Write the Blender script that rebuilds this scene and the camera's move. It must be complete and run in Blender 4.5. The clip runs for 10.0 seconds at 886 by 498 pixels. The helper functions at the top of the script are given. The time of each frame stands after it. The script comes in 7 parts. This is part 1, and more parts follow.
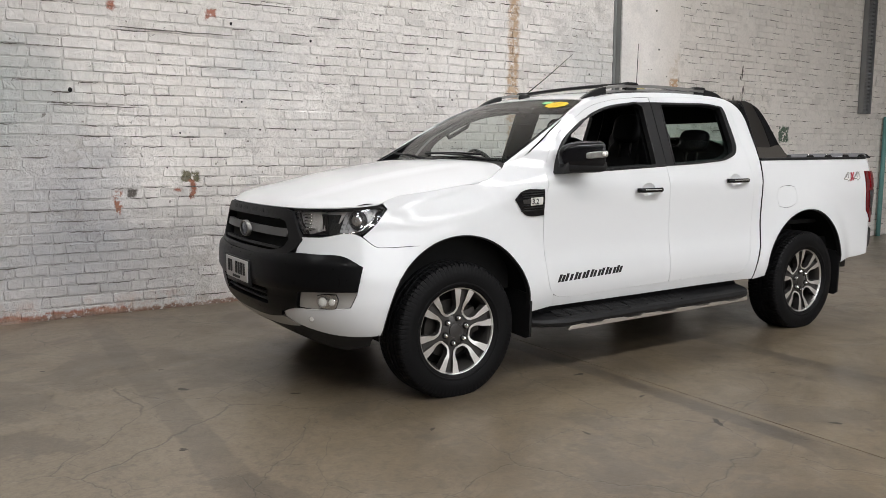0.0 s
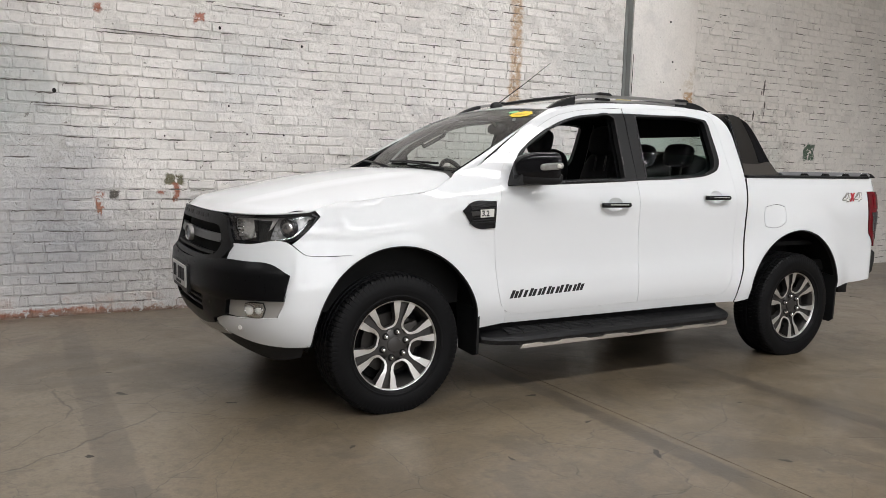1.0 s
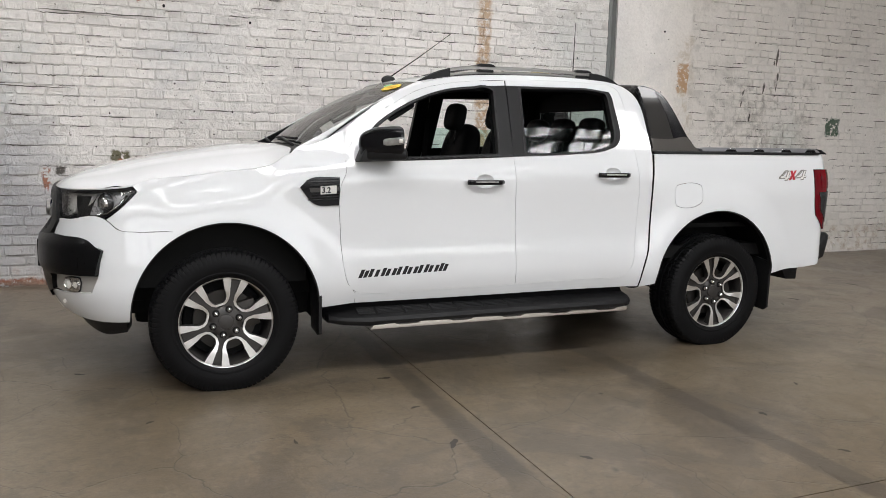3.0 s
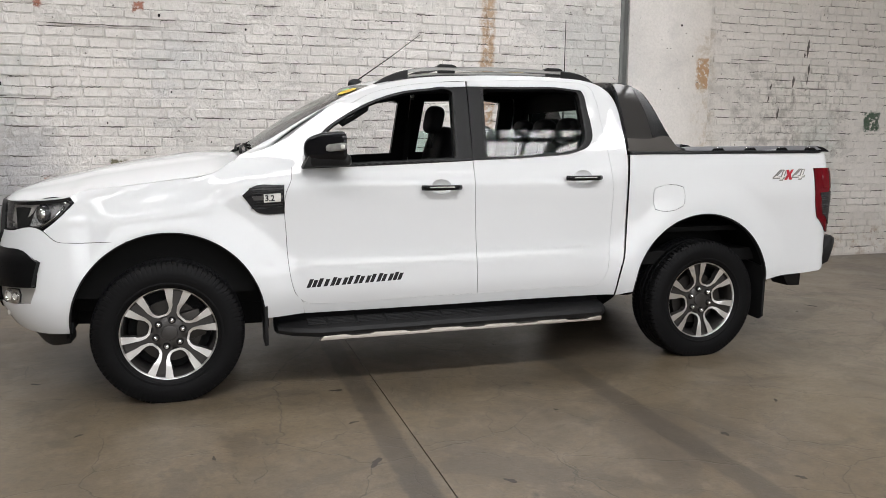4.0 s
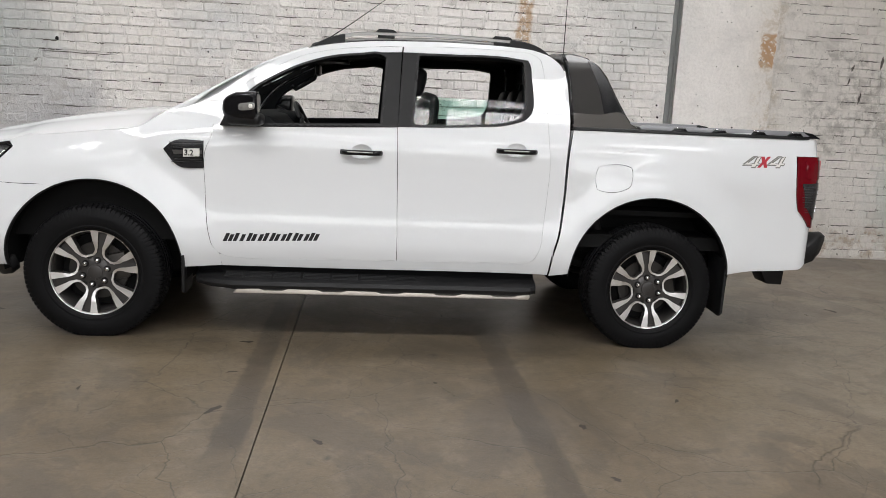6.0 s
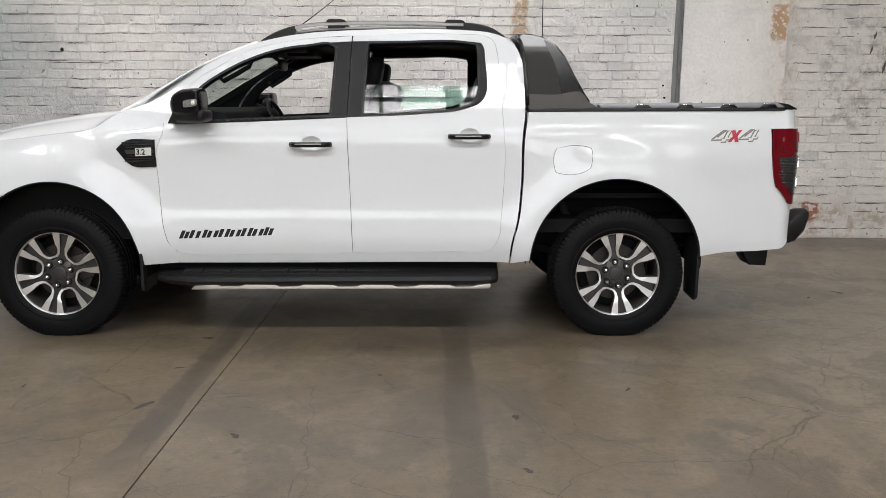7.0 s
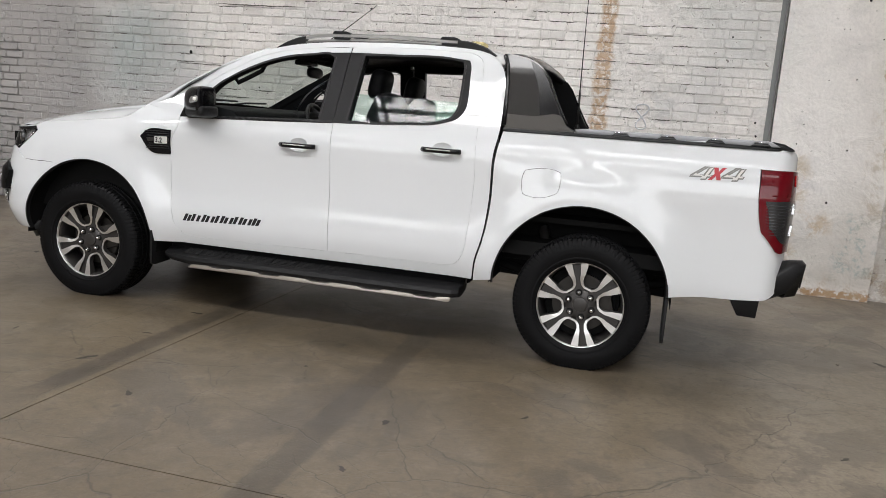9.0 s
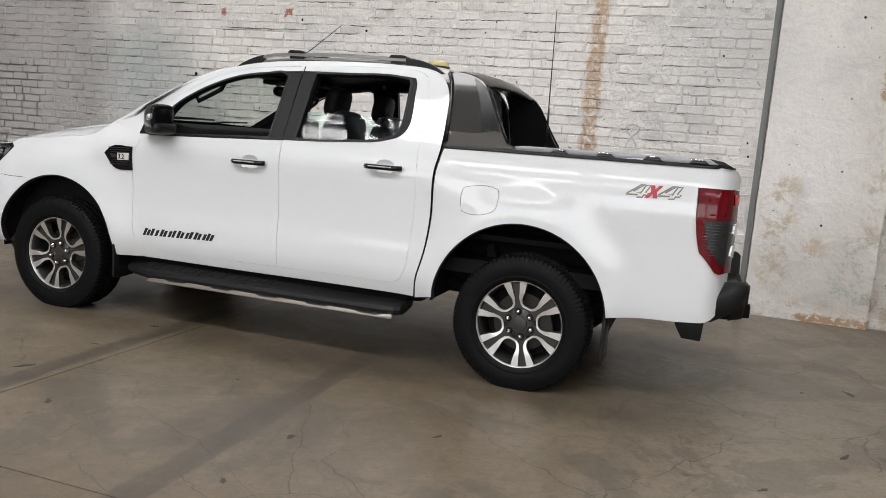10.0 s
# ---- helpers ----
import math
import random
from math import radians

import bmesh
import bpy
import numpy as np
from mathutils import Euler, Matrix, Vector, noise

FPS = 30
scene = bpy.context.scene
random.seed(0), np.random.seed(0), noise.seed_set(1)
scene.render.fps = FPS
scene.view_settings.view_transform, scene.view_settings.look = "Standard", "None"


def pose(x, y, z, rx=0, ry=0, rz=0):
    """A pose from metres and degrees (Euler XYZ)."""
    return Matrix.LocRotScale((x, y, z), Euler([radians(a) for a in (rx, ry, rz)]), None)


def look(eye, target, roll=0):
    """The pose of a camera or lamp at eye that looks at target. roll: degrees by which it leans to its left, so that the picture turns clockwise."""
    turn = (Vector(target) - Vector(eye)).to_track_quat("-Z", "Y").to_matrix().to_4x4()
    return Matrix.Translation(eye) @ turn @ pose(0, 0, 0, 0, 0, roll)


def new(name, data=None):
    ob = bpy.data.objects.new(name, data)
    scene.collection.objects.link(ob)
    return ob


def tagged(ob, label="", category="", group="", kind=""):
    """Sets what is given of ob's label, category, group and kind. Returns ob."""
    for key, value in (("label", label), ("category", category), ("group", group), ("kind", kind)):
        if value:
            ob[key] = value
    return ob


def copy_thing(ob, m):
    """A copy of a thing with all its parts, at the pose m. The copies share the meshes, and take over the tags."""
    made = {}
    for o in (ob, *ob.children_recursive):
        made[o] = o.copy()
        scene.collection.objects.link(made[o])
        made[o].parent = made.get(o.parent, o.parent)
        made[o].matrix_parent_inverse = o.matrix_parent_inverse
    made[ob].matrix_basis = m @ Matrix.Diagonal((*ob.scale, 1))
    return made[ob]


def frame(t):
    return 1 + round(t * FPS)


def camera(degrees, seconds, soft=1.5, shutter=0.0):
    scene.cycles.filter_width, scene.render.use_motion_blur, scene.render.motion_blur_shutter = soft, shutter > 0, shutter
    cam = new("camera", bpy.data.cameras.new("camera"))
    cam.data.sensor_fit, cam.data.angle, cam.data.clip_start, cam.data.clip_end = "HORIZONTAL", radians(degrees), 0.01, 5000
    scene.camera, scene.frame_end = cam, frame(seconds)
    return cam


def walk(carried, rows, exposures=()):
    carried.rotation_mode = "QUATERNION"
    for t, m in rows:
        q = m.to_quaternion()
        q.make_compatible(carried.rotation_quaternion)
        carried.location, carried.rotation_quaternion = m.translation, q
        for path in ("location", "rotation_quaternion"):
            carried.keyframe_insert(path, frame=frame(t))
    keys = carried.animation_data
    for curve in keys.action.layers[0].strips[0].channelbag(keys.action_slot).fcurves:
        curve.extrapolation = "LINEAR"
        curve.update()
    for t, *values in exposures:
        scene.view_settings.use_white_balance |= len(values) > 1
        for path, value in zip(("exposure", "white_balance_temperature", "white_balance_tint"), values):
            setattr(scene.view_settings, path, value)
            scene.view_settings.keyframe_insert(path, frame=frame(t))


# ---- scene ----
cam = camera(59.6, 10.0, 0.8)
PATH = [
    (0, (-2.342, -4.354, 1.343), (-1.266, -2.686, 1.098), 0.1),
    (0.5, (-2.048, -4.347, 1.339), (-1.006, -2.659, 1.086), 1.6),
    (1, (-1.768, -4.52, 1.337), (-0.797, -2.785, 1.118), 1.5),
    (1.5, (-1.46, -4.691, 1.351), (-0.548, -2.929, 1.1), 1.3),
    (2, (-1.092, -4.741, 1.343), (-0.189, -2.977, 1.075), 1.0),
    (2.5, (-0.756, -4.905, 1.35), (0.068, -3.099, 1.103), -0.2),
    (2.7, (-0.631, -4.992, 1.348), (0.153, -3.171, 1.087), 0.5),
    (3.8, (0.063, -5.008, 1.385), (0.703, -3.137, 1.085), 0.9),
    (4, (0.203, -5.053, 1.375), (0.787, -3.16, 1.097), 0.3),
    (4.5, (0.522, -5.141, 1.377), (0.983, -3.22, 1.068), 1.4),
    (5, (0.864, -5.1, 1.371), (1.223, -3.165, 1.012), 1.6),
    (5.5, (1.199, -5.175, 1.371), (1.505, -3.229, 1.027), 1.9),
    (6, (1.533, -5.301, 1.385), (1.727, -3.343, 1.026), 3.0),
    (6.2, (1.647, -5.293, 1.365), (1.831, -3.335, 0.999), 3.0),
    (7.3, (2.388, -5.247, 1.342), (2.285, -3.285, 0.971), -0.3),
    (7.5, (2.525, -5.252, 1.348), (2.318, -3.303, 0.953), 0.3),
    (8, (2.839, -5.186, 1.325), (2.573, -3.237, 0.962), -0.2),
    (8.5, (3.142, -5.141, 1.35), (2.818, -3.197, 1.012), 3.1),
    (9, (3.509, -5.176, 1.34), (3.026, -3.264, 1.008), 4.5),
    (9.5, (3.838, -5.067, 1.328), (3.362, -3.149, 1.018), 3.5),
    (10, (4.123, -4.976, 1.353), (3.5, -3.097, 1.069), 4.6),
]
walk(cam, [(t, look(eye, target, roll)) for t, eye, target, roll in PATH],
     [(0, 0.03), (1.5, 0.02), (2.5, -0.03), (4.5, 0.0), (6.0, -0.05), (10.0, -0.05)])

# ---- world and light ----
world = bpy.data.worlds.new("world")
scene.world = world
world.use_nodes = True
wn = world.node_tree
sky = wn.nodes.new("ShaderNodeTexSky")
sky.sky_type = "NISHITA"
sky.sun_disc = False
sky.sun_elevation = radians(48)
sky.sun_rotation = radians(200)
wn.links.new(sky.outputs[0], wn.nodes["Background"].inputs[0])
wn.nodes["Background"].inputs[1].default_value = 0.12

WALL_Y = 2.515           # face of the brick wall
ROOF_Z = 6.2
# roof lights: (centre x, centre y, length, width, watts)
ROOF_LIGHTS = [(-0.3, 0.5, 12.0, 1.0, 710), (1.4, -5.4, 14.0, 1.0, 1150), (1.6, -9.4, 13.0, 0.9, 440), (1.6, -12.4, 13.0, 0.9, 440)]
for cx, cy, ln, wd, watts in ROOF_LIGHTS:
    ld = bpy.data.lights.new("roof_light", "AREA")
    ld.shape, ld.size, ld.size_y, ld.energy = "RECTANGLE", ln, wd, watts
    ld.color = (1.0, 0.985, 0.985)
    lo = new("roof_light", ld)
    lo.matrix_world = pose(cx, cy, ROOF_Z + 0.10, 0, 0, 0)
# tall steel windows in the wall behind the camera
SOUTH_WIN = (-5.0, 10.0, 1.9, 5.4)
ld = bpy.data.lights.new("window_light", "AREA")
ld.shape, ld.size, ld.size_y, ld.energy = "RECTANGLE", SOUTH_WIN[1] - SOUTH_WIN[0], SOUTH_WIN[3] - SOUTH_WIN[2], 740
ld.color = (1.0, 0.985, 0.985)
lo = new("window_light", ld)
lo.matrix_world = pose((SOUTH_WIN[0] + SOUTH_WIN[1]) / 2, -16.05, (SOUTH_WIN[2] + SOUTH_WIN[3]) / 2, 90, 0, 0)
scene.view_settings.exposure = 0.0


# ---- materials ----
def nodes_of(name):
    m = bpy.data.materials.new(name)
    m.use_nodes = True
    nt = m.node_tree
    return m, nt, nt.nodes, nt.links, nt.nodes["Principled BSDF"]


def noise_node(nt, scale, detail=4.0, rough=0.55, vec=None, distort=0.0):
    n = nt.nodes.new("ShaderNodeTexNoise")
    n.inputs["Scale"].default_value = scale
    n.inputs["Detail"].default_value = detail
    n.inputs["Roughness"].default_value = rough
    n.inputs["Distortion"].default_value = distort
    if vec is not None:
        nt.links.new(vec, n.inputs["Vector"])
    return n.outputs["Fac"]


def ramp(nt, fac, stops):
    n = nt.nodes.new("ShaderNodeValToRGB")
    nt.links.new(fac, n.inputs[0])
    els = n.color_ramp.elements
    while len(els) < len(stops):
        els.new(0.5)
    for el, (p, c) in zip(els, stops):
        el.position = p
        el.color = (c, c, c, 1) if not isinstance(c, tuple) else (*c, 1)
    return n.outputs[0]


def mix(nt, fac, a, b, how="MIX"):
    n = nt.nodes.new("ShaderNodeMix")
    n.data_type, n.blend_type = "RGBA", how
    for key, v in ((0, fac), (6, a), (7, b)):
        if isinstance(v, (int, float)):
            n.inputs[key].default_value = v
        elif isinstance(v, tuple):
            n.inputs[key].default_value = (*v, 1)
        else:
            nt.links.new(v, n.inputs[key])
    return n.outputs[2]


def maths(nt, op, a, b=0.0, c=None):
    n = nt.nodes.new("ShaderNodeMath")
    n.operation = op
    for k, v in enumerate((a, b, c)):
        if v is None:
            continue
        if isinstance(v, (int, float)):
            n.inputs[k].default_value = v
        else:
            nt.links.new(v, n.inputs[k])
    return n.outputs[0]


def world_pos(nt):
    return nt.nodes.new("ShaderNodeNewGeometry").outputs["Position"]


def bump(nt, height, strength, dist, bsdf):
    b = nt.nodes.new("ShaderNodeBump")
    b.inputs["Strength"].default_value = strength
    b.inputs["Distance"].default_value = dist
    nt.links.new(height, b.inputs["Height"])
    nt.links.new(b.outputs[0], bsdf.inputs["Normal"])


def simple(name, colour, rough, metal=0.0, coat=0.0, var=0.12, scale=30.0, grain=0.0, spec=0.5):
    """A surface with dust and grain at two scales."""
    m, nt, nd, lk, b = nodes_of(name)
    pos = world_pos(nt)
    f = noise_node(nt, scale * 0.1, 3, 0.6, pos)
    g = noise_node(nt, scale, 5, 0.6, pos)
    lo_c = tuple(c * (1 - var) for c in colour)
    hi_c = tuple(min(1, c * (1 + var)) for c in colour)
    lk.new(mix(nt, f, lo_c, hi_c), b.inputs["Base Color"])
    r = maths(nt, "MULTIPLY_ADD", g, 0.16, rough - 0.08)
    lk.new(r, b.inputs["Roughness"])
    b.inputs["Metallic"].default_value = metal
    b.inputs["Coat Weight"].default_value = coat
    b.inputs["Coat Roughness"].default_value = 0.03
    b.inputs["Specular IOR Level"].default_value = spec
    if grain:
        bump(nt, noise_node(nt, scale * 12, 3, 0.6, pos), grain, 0.002, b)
    return m


def clear_glass(name, tint, gloss=0.06):
    """A thin pane: see-through with a mirror gloss that grows at grazing angles."""
    m = bpy.data.materials.new(name)
    m.use_nodes = True
    nt = m.node_tree
    nt.nodes.clear()
    out = nt.nodes.new("ShaderNodeOutputMaterial")
    tr = nt.nodes.new("ShaderNodeBsdfTransparent")
    tr.inputs[0].default_value = (*tint, 1)
    gl = nt.nodes.new("ShaderNodeBsdfGlossy")
    gl.inputs["Roughness"].default_value = 0.01
    lw = nt.nodes.new("ShaderNodeLayerWeight")
    lw.inputs["Blend"].default_value = 0.5
    graze = maths(nt, "POWER", lw.outputs["Facing"], 5.0)
    fac = maths(nt, "MULTIPLY_ADD", graze, 0.9, 0.045 + gloss)
    ms = nt.nodes.new("ShaderNodeMixShader")
    nt.links.new(fac, ms.inputs[0])
    nt.links.new(tr.outputs[0], ms.inputs[1])
    nt.links.new(gl.outputs[0], ms.inputs[2])
    nt.links.new(ms.outputs[0], out.inputs[0])
    return m


PAINT = simple("white_car_paint", (0.635, 0.647, 0.656), 0.60, coat=1.0, var=0.012, scale=9, spec=0.2)
SEAM = simple("seam_black", (0.010, 0.010, 0.010), 0.8, var=0.2, scale=20, spec=0.2)
BLACK_GLOSS = simple("gloss_black", (0.006, 0.006, 0.007), 0.16, coat=0.06, var=0.2, scale=15, spec=0.24)
BLACK_SATIN = simple("satin_black_plastic", (0.009, 0.009, 0.0095), 0.42, var=0.25, scale=25, grain=0.15, spec=0.24)
PLASTIC = simple("grey_black_plastic", (0.013, 0.013, 0.0135), 0.5, var=0.2, scale=25, grain=0.3, spec=0.24)
PILLAR_BLACK = simple("pillar_film", (0.010, 0.010, 0.0105), 0.45, var=0.1, scale=20, spec=0.16)
BAR_GREY = simple("graphite_bar", (0.016, 0.0145, 0.0130), 0.38, coat=0.5, var=0.12, scale=20, spec=0.12)
LOAD_RAIL = simple("silver_load_rail", (0.27, 0.27, 0.285), 0.38, metal=0.5, var=0.08, scale=25)
DARK = simple("dark_underside", (0.007, 0.007, 0.007), 0.8, var=0.5, scale=12, spec=0.15)
LINER = simple("wheel_liner", (0.007, 0.007, 0.007), 0.85, var=0.4, scale=12, grain=0.3, spec=0.15)
CABIN = simple("cabin_trim", (0.0055, 0.006, 0.0065), 0.65, var=0.2, scale=40, grain=0.2, spec=0.12)
SEAT = simple("seat_leather", (0.009, 0.009, 0.010), 0.55, var=0.25, scale=40, grain=0.3, spec=0.12)
RUBBER = simple("tyre_rubber", (0.0050, 0.0050, 0.0054), 0.50, var=0.4, scale=18, grain=0.25, spec=0.10)
SILVER = simple("machined_alloy", (0.72, 0.71, 0.69), 0.32, metal=0.9, var=0.10, scale=40)
DARK_ALLOY = simple("dark_alloy", (0.050, 0.047, 0.045), 0.34, metal=0.5, var=0.2, scale=40)
CHROME = simple("chrome", (0.72, 0.72, 0.73), 0.10, metal=1.0, var=0.05, scale=30)
RAIL_GREY = simple("rail_grey", (0.26, 0.255, 0.245), 0.34, metal=0.6, var=0.10, scale=25)
BUMPER_BLACK = simple("bumper_plastic", (0.0045, 0.0045, 0.0049), 0.30, var=0.3, scale=25, grain=0.10, spec=0.10)
BADGE_BLUE = simple("badge_blue_grey", (0.035, 0.045, 0.075), 0.2, coat=0.6, var=0.1, scale=60)
BRUSHED = simple("brushed_silver", (0.46, 0.42, 0.375), 0.36, metal=0.8, var=0.08, scale=25)
BARREL = simple("wheel_barrel", (0.085, 0.08, 0.077), 0.35, metal=0.7, var=0.3, scale=30)
DISC = simple("brake_disc", (0.042, 0.038, 0.034), 0.5, metal=0.6, var=0.3, scale=30)
GREY_BEZEL = simple("grey_bezel", (0.40, 0.39, 0.37), 0.35, metal=0.3, var=0.1, scale=25)
BAR_SOFT = simple("soft_grey_plastic", (0.075, 0.075, 0.075), 0.4, var=0.15, scale=25, spec=0.35)
DECAL = simple("dark_decal", (0.014, 0.014, 0.015), 0.5, var=0.2, scale=60, spec=0.2)
DECAL_GREY = simple("grey_decal", (0.17, 0.165, 0.155), 0.4, var=0.1, scale=60)
DECAL_LIGHT = simple("light_decal", (0.62, 0.61, 0.58), 0.4, var=0.04, scale=60)
DECAL_RED = simple("red_decal", (0.40, 0.022, 0.035), 0.4, var=0.1, scale=60)
STICKER_YELLOW = simple("yellow_sticker", (0.80, 0.55, 0.02), 0.5, var=0.05, scale=60)
STICKER_GREEN = simple("green_sticker", (0.25, 0.62, 0.30), 0.5, var=0.05, scale=60)
PLATE_WHITE = simple("plate_white", (0.42, 0.42, 0.41), 0.4, var=0.04, scale=60)
RED_LENS = simple("red_lens", (0.110, 0.0012, 0.005), 0.22, coat=0.45, var=0.45, scale=60, spec=0.15)
RED_BRIGHT = simple("red_reflector", (0.50, 0.010, 0.012), 0.10, coat=0.8, var=0.2, scale=60)
SMOKE = simple("smoked_reflector", (0.022, 0.022, 0.024), 0.25, metal=0.2, coat=0.5, var=0.3, scale=40)
LAMP_INNER = simple("lamp_inner_grey", (0.42, 0.42, 0.425), 0.28, metal=0.5, var=0.4, scale=60)
BAR_RIB = simple("clear_rib", (0.09, 0.09, 0.095), 0.2, metal=0.4, coat=0.4, var=0.1, scale=60)
LAMP_METAL = simple("lamp_reflector", (0.62, 0.61, 0.60), 0.24, metal=0.9, var=0.06, scale=30)
LAMP_FACET = simple("lamp_facet", (0.50, 0.485, 0.46), 0.26, metal=0.15, coat=0.3, var=0.35, scale=120)
BAR_FOOT = simple("taupe_bar_foot", (0.050, 0.045, 0.040), 0.36, coat=0.7, var=0.12, scale=20, spec=0.2)
AMBER = simple("pale_amber_lens", (0.55, 0.46, 0.22), 0.25, coat=0.5, var=0.1, scale=40)
STEEL = simple("galvanised_steel", (0.24, 0.245, 0.25), 0.45, metal=0.5, var=0.3, scale=20)
TEAL = simple("teal_paint", (0.12, 0.27, 0.26), 0.6, var=0.3, scale=15)
GLASS = clear_glass("window_glass", (0.64, 0.70, 0.67), -0.01)
GREEN_GLASS = clear_glass("green_window_glass", (0.66, 0.84, 0.78), -0.018)
DARK_GLASS = clear_glass("dark_green_glass", (0.40, 0.50, 0.47), 0.0)
LAMP_GLASS = clear_glass("lamp_cover", (0.93, 0.93, 0.93), 0.05)
MIRROR = simple("mirror_glass", (0.85, 0.86, 0.87), 0.04, metal=1.0, var=0.01, scale=5)


def box_mask(nt, pos, x0, x1, z0, z1, soft, wob=None):
    """1 inside a soft rectangle of the wall, its edge broken up by noise."""
    sp = nt.nodes.new("ShaderNodeSeparateXYZ")
    nt.links.new(pos, sp.inputs[0])
    out = None
    for axis, lo, hi in ((0, x0, x1), (2, z0, z1)):
        v = sp.outputs[axis]
        if wob is not None:
            v = maths(nt, "ADD", v, wob)
        for edge, sign in ((lo, 1), (hi, -1)):
            d = maths(nt, "MULTIPLY", maths(nt, "SUBTRACT", v, edge), sign / soft)
            d = nt_clamp(nt, maths(nt, "ADD", d, 0.5))
            out = d if out is None else maths(nt, "MULTIPLY", out, d)
    return out


def nt_clamp(nt, v):
    n = nt.nodes.new("ShaderNodeClamp")
    nt.links.new(v, n.inputs[0])
    return n.outputs[0]


def old_paint(name, island=None, joint=False, plain=False):
    """Old white paint over brick: greyed, stained, flaked off in places."""
    m, nt, nd, lk, b = nodes_of(name)
    pos = world_pos(nt)
    big = noise_node(nt, 0.55, 4, 0.6, pos)
    mid = noise_node(nt, 2.6, 5, 0.65, pos, 0.4)
    fine = noise_node(nt, 38, 6, 0.7, pos)
    chips = noise_node(nt, 9.0, 6, 0.7, pos, 0.6)
    white, grey = (0.90, 0.865, 0.835), (0.79, 0.755, 0.72)
    col = mix(nt, ramp(nt, big, [(0.38, 0.0), (0.68, 1.0)]), white, grey)
    col = mix(nt, ramp(nt, mid, [(0.52, 0.0), (0.75, 0.36)]), col, (0.46, 0.455, 0.455))
    # per brick tone
    if island == "object":
        rnd = nd.new("ShaderNodeObjectInfo").outputs["Random"]
    elif island == "island":
        rnd = nd.new("ShaderNodeNewGeometry").outputs["Random Per Island"]
    else:
        rnd = None
    if rnd is not None:
        col = mix(nt, ramp(nt, rnd, [(0.0, 0.45), (0.10, 0.20), (0.25, 0.0), (1.0, 0.0)]), col, (0.50, 0.48, 0.455))
    # warm plain stretch beyond the pier, bluish-green washes before it, left end and foot darkened
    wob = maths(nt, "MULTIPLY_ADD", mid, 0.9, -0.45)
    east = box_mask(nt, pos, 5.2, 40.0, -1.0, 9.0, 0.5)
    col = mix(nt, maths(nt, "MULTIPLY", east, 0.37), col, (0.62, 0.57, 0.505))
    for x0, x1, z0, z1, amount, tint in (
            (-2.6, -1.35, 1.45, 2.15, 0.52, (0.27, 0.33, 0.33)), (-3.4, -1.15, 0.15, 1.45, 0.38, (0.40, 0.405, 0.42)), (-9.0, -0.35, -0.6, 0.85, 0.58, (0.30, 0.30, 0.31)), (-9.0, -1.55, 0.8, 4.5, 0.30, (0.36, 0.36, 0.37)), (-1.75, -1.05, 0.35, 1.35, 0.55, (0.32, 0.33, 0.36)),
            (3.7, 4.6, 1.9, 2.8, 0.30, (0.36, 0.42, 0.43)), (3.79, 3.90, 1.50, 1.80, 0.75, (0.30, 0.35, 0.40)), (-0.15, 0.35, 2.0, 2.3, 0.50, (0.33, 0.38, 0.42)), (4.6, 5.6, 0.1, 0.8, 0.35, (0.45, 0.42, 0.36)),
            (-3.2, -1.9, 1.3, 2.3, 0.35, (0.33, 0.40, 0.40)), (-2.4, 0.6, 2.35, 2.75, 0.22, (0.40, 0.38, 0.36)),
            # first box: far left end painted darker, as light falls off there
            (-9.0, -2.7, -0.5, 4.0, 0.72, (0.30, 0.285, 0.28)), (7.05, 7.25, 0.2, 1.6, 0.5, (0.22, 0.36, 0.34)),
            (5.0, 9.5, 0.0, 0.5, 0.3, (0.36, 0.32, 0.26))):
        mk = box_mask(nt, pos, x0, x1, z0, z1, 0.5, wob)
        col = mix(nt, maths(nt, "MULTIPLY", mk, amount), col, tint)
    # rust-brown run below an old bracket
    wob2 = maths(nt, "MULTIPLY_ADD", chips, 0.16, -0.08)
    run = maths(nt, "MULTIPLY", box_mask(nt, pos, 2.93, 3.07, 1.2, 3.6, 0.04, wob2), ramp(nt, noise_node(nt, 17, 6, 0.75, pos, 0.4), [(0.38, 0.0), (0.52, 1.0)]))
    col = mix(nt, maths(nt, "MULTIPLY", run, 0.8), col, (0.46, 0.27, 0.11))
    # flaked patches that bare olive undercoat and red brick
    for x0, x1, z0, z1, tint in ((-0.60, -0.44, 1.10, 1.19, (0.10, 0.09, 0.035)), (-0.54, -0.49, 0.96, 1.12, (0.30, 0.10, 0.05)),
                                 (-1.16, -1.10, 0.84, 1.02, (0.32, 0.12, 0.06)), (-1.04, -0.98, 0.98, 1.05, (0.07, 0.06, 0.05)),
                                 (-1.14, -1.08, 2.50, 2.56, (0.34, 0.12, 0.07)), (-0.34, -0.26, 2.50, 2.58, (0.34, 0.12, 0.07)),
                                 (-0.66, -0.60, 1.02, 1.05, (0.34, 0.12, 0.07)), (5.42, 5.56, 1.95, 2.28, (0.45, 0.27, 0.14)),
                                 (7.86, 8.10, 1.52, 1.74, (0.045, 0.09, 0.055)), (-2.2, -1.1, -0.02, 0.06, (0.27, 0.10, 0.06)), (-3.2, 0.2, -0.02, 0.035, (0.22, 0.13, 0.09)),
                                 (5.90, 6.08, 0.17, 0.37, (0.33, 0.11, 0.06)), (5.0, 5.6, 0.0, 0.07, (0.42, 0.26, 0.14))):
        w3 = maths(nt, "MULTIPLY_ADD", chips, 0.14, -0.07)
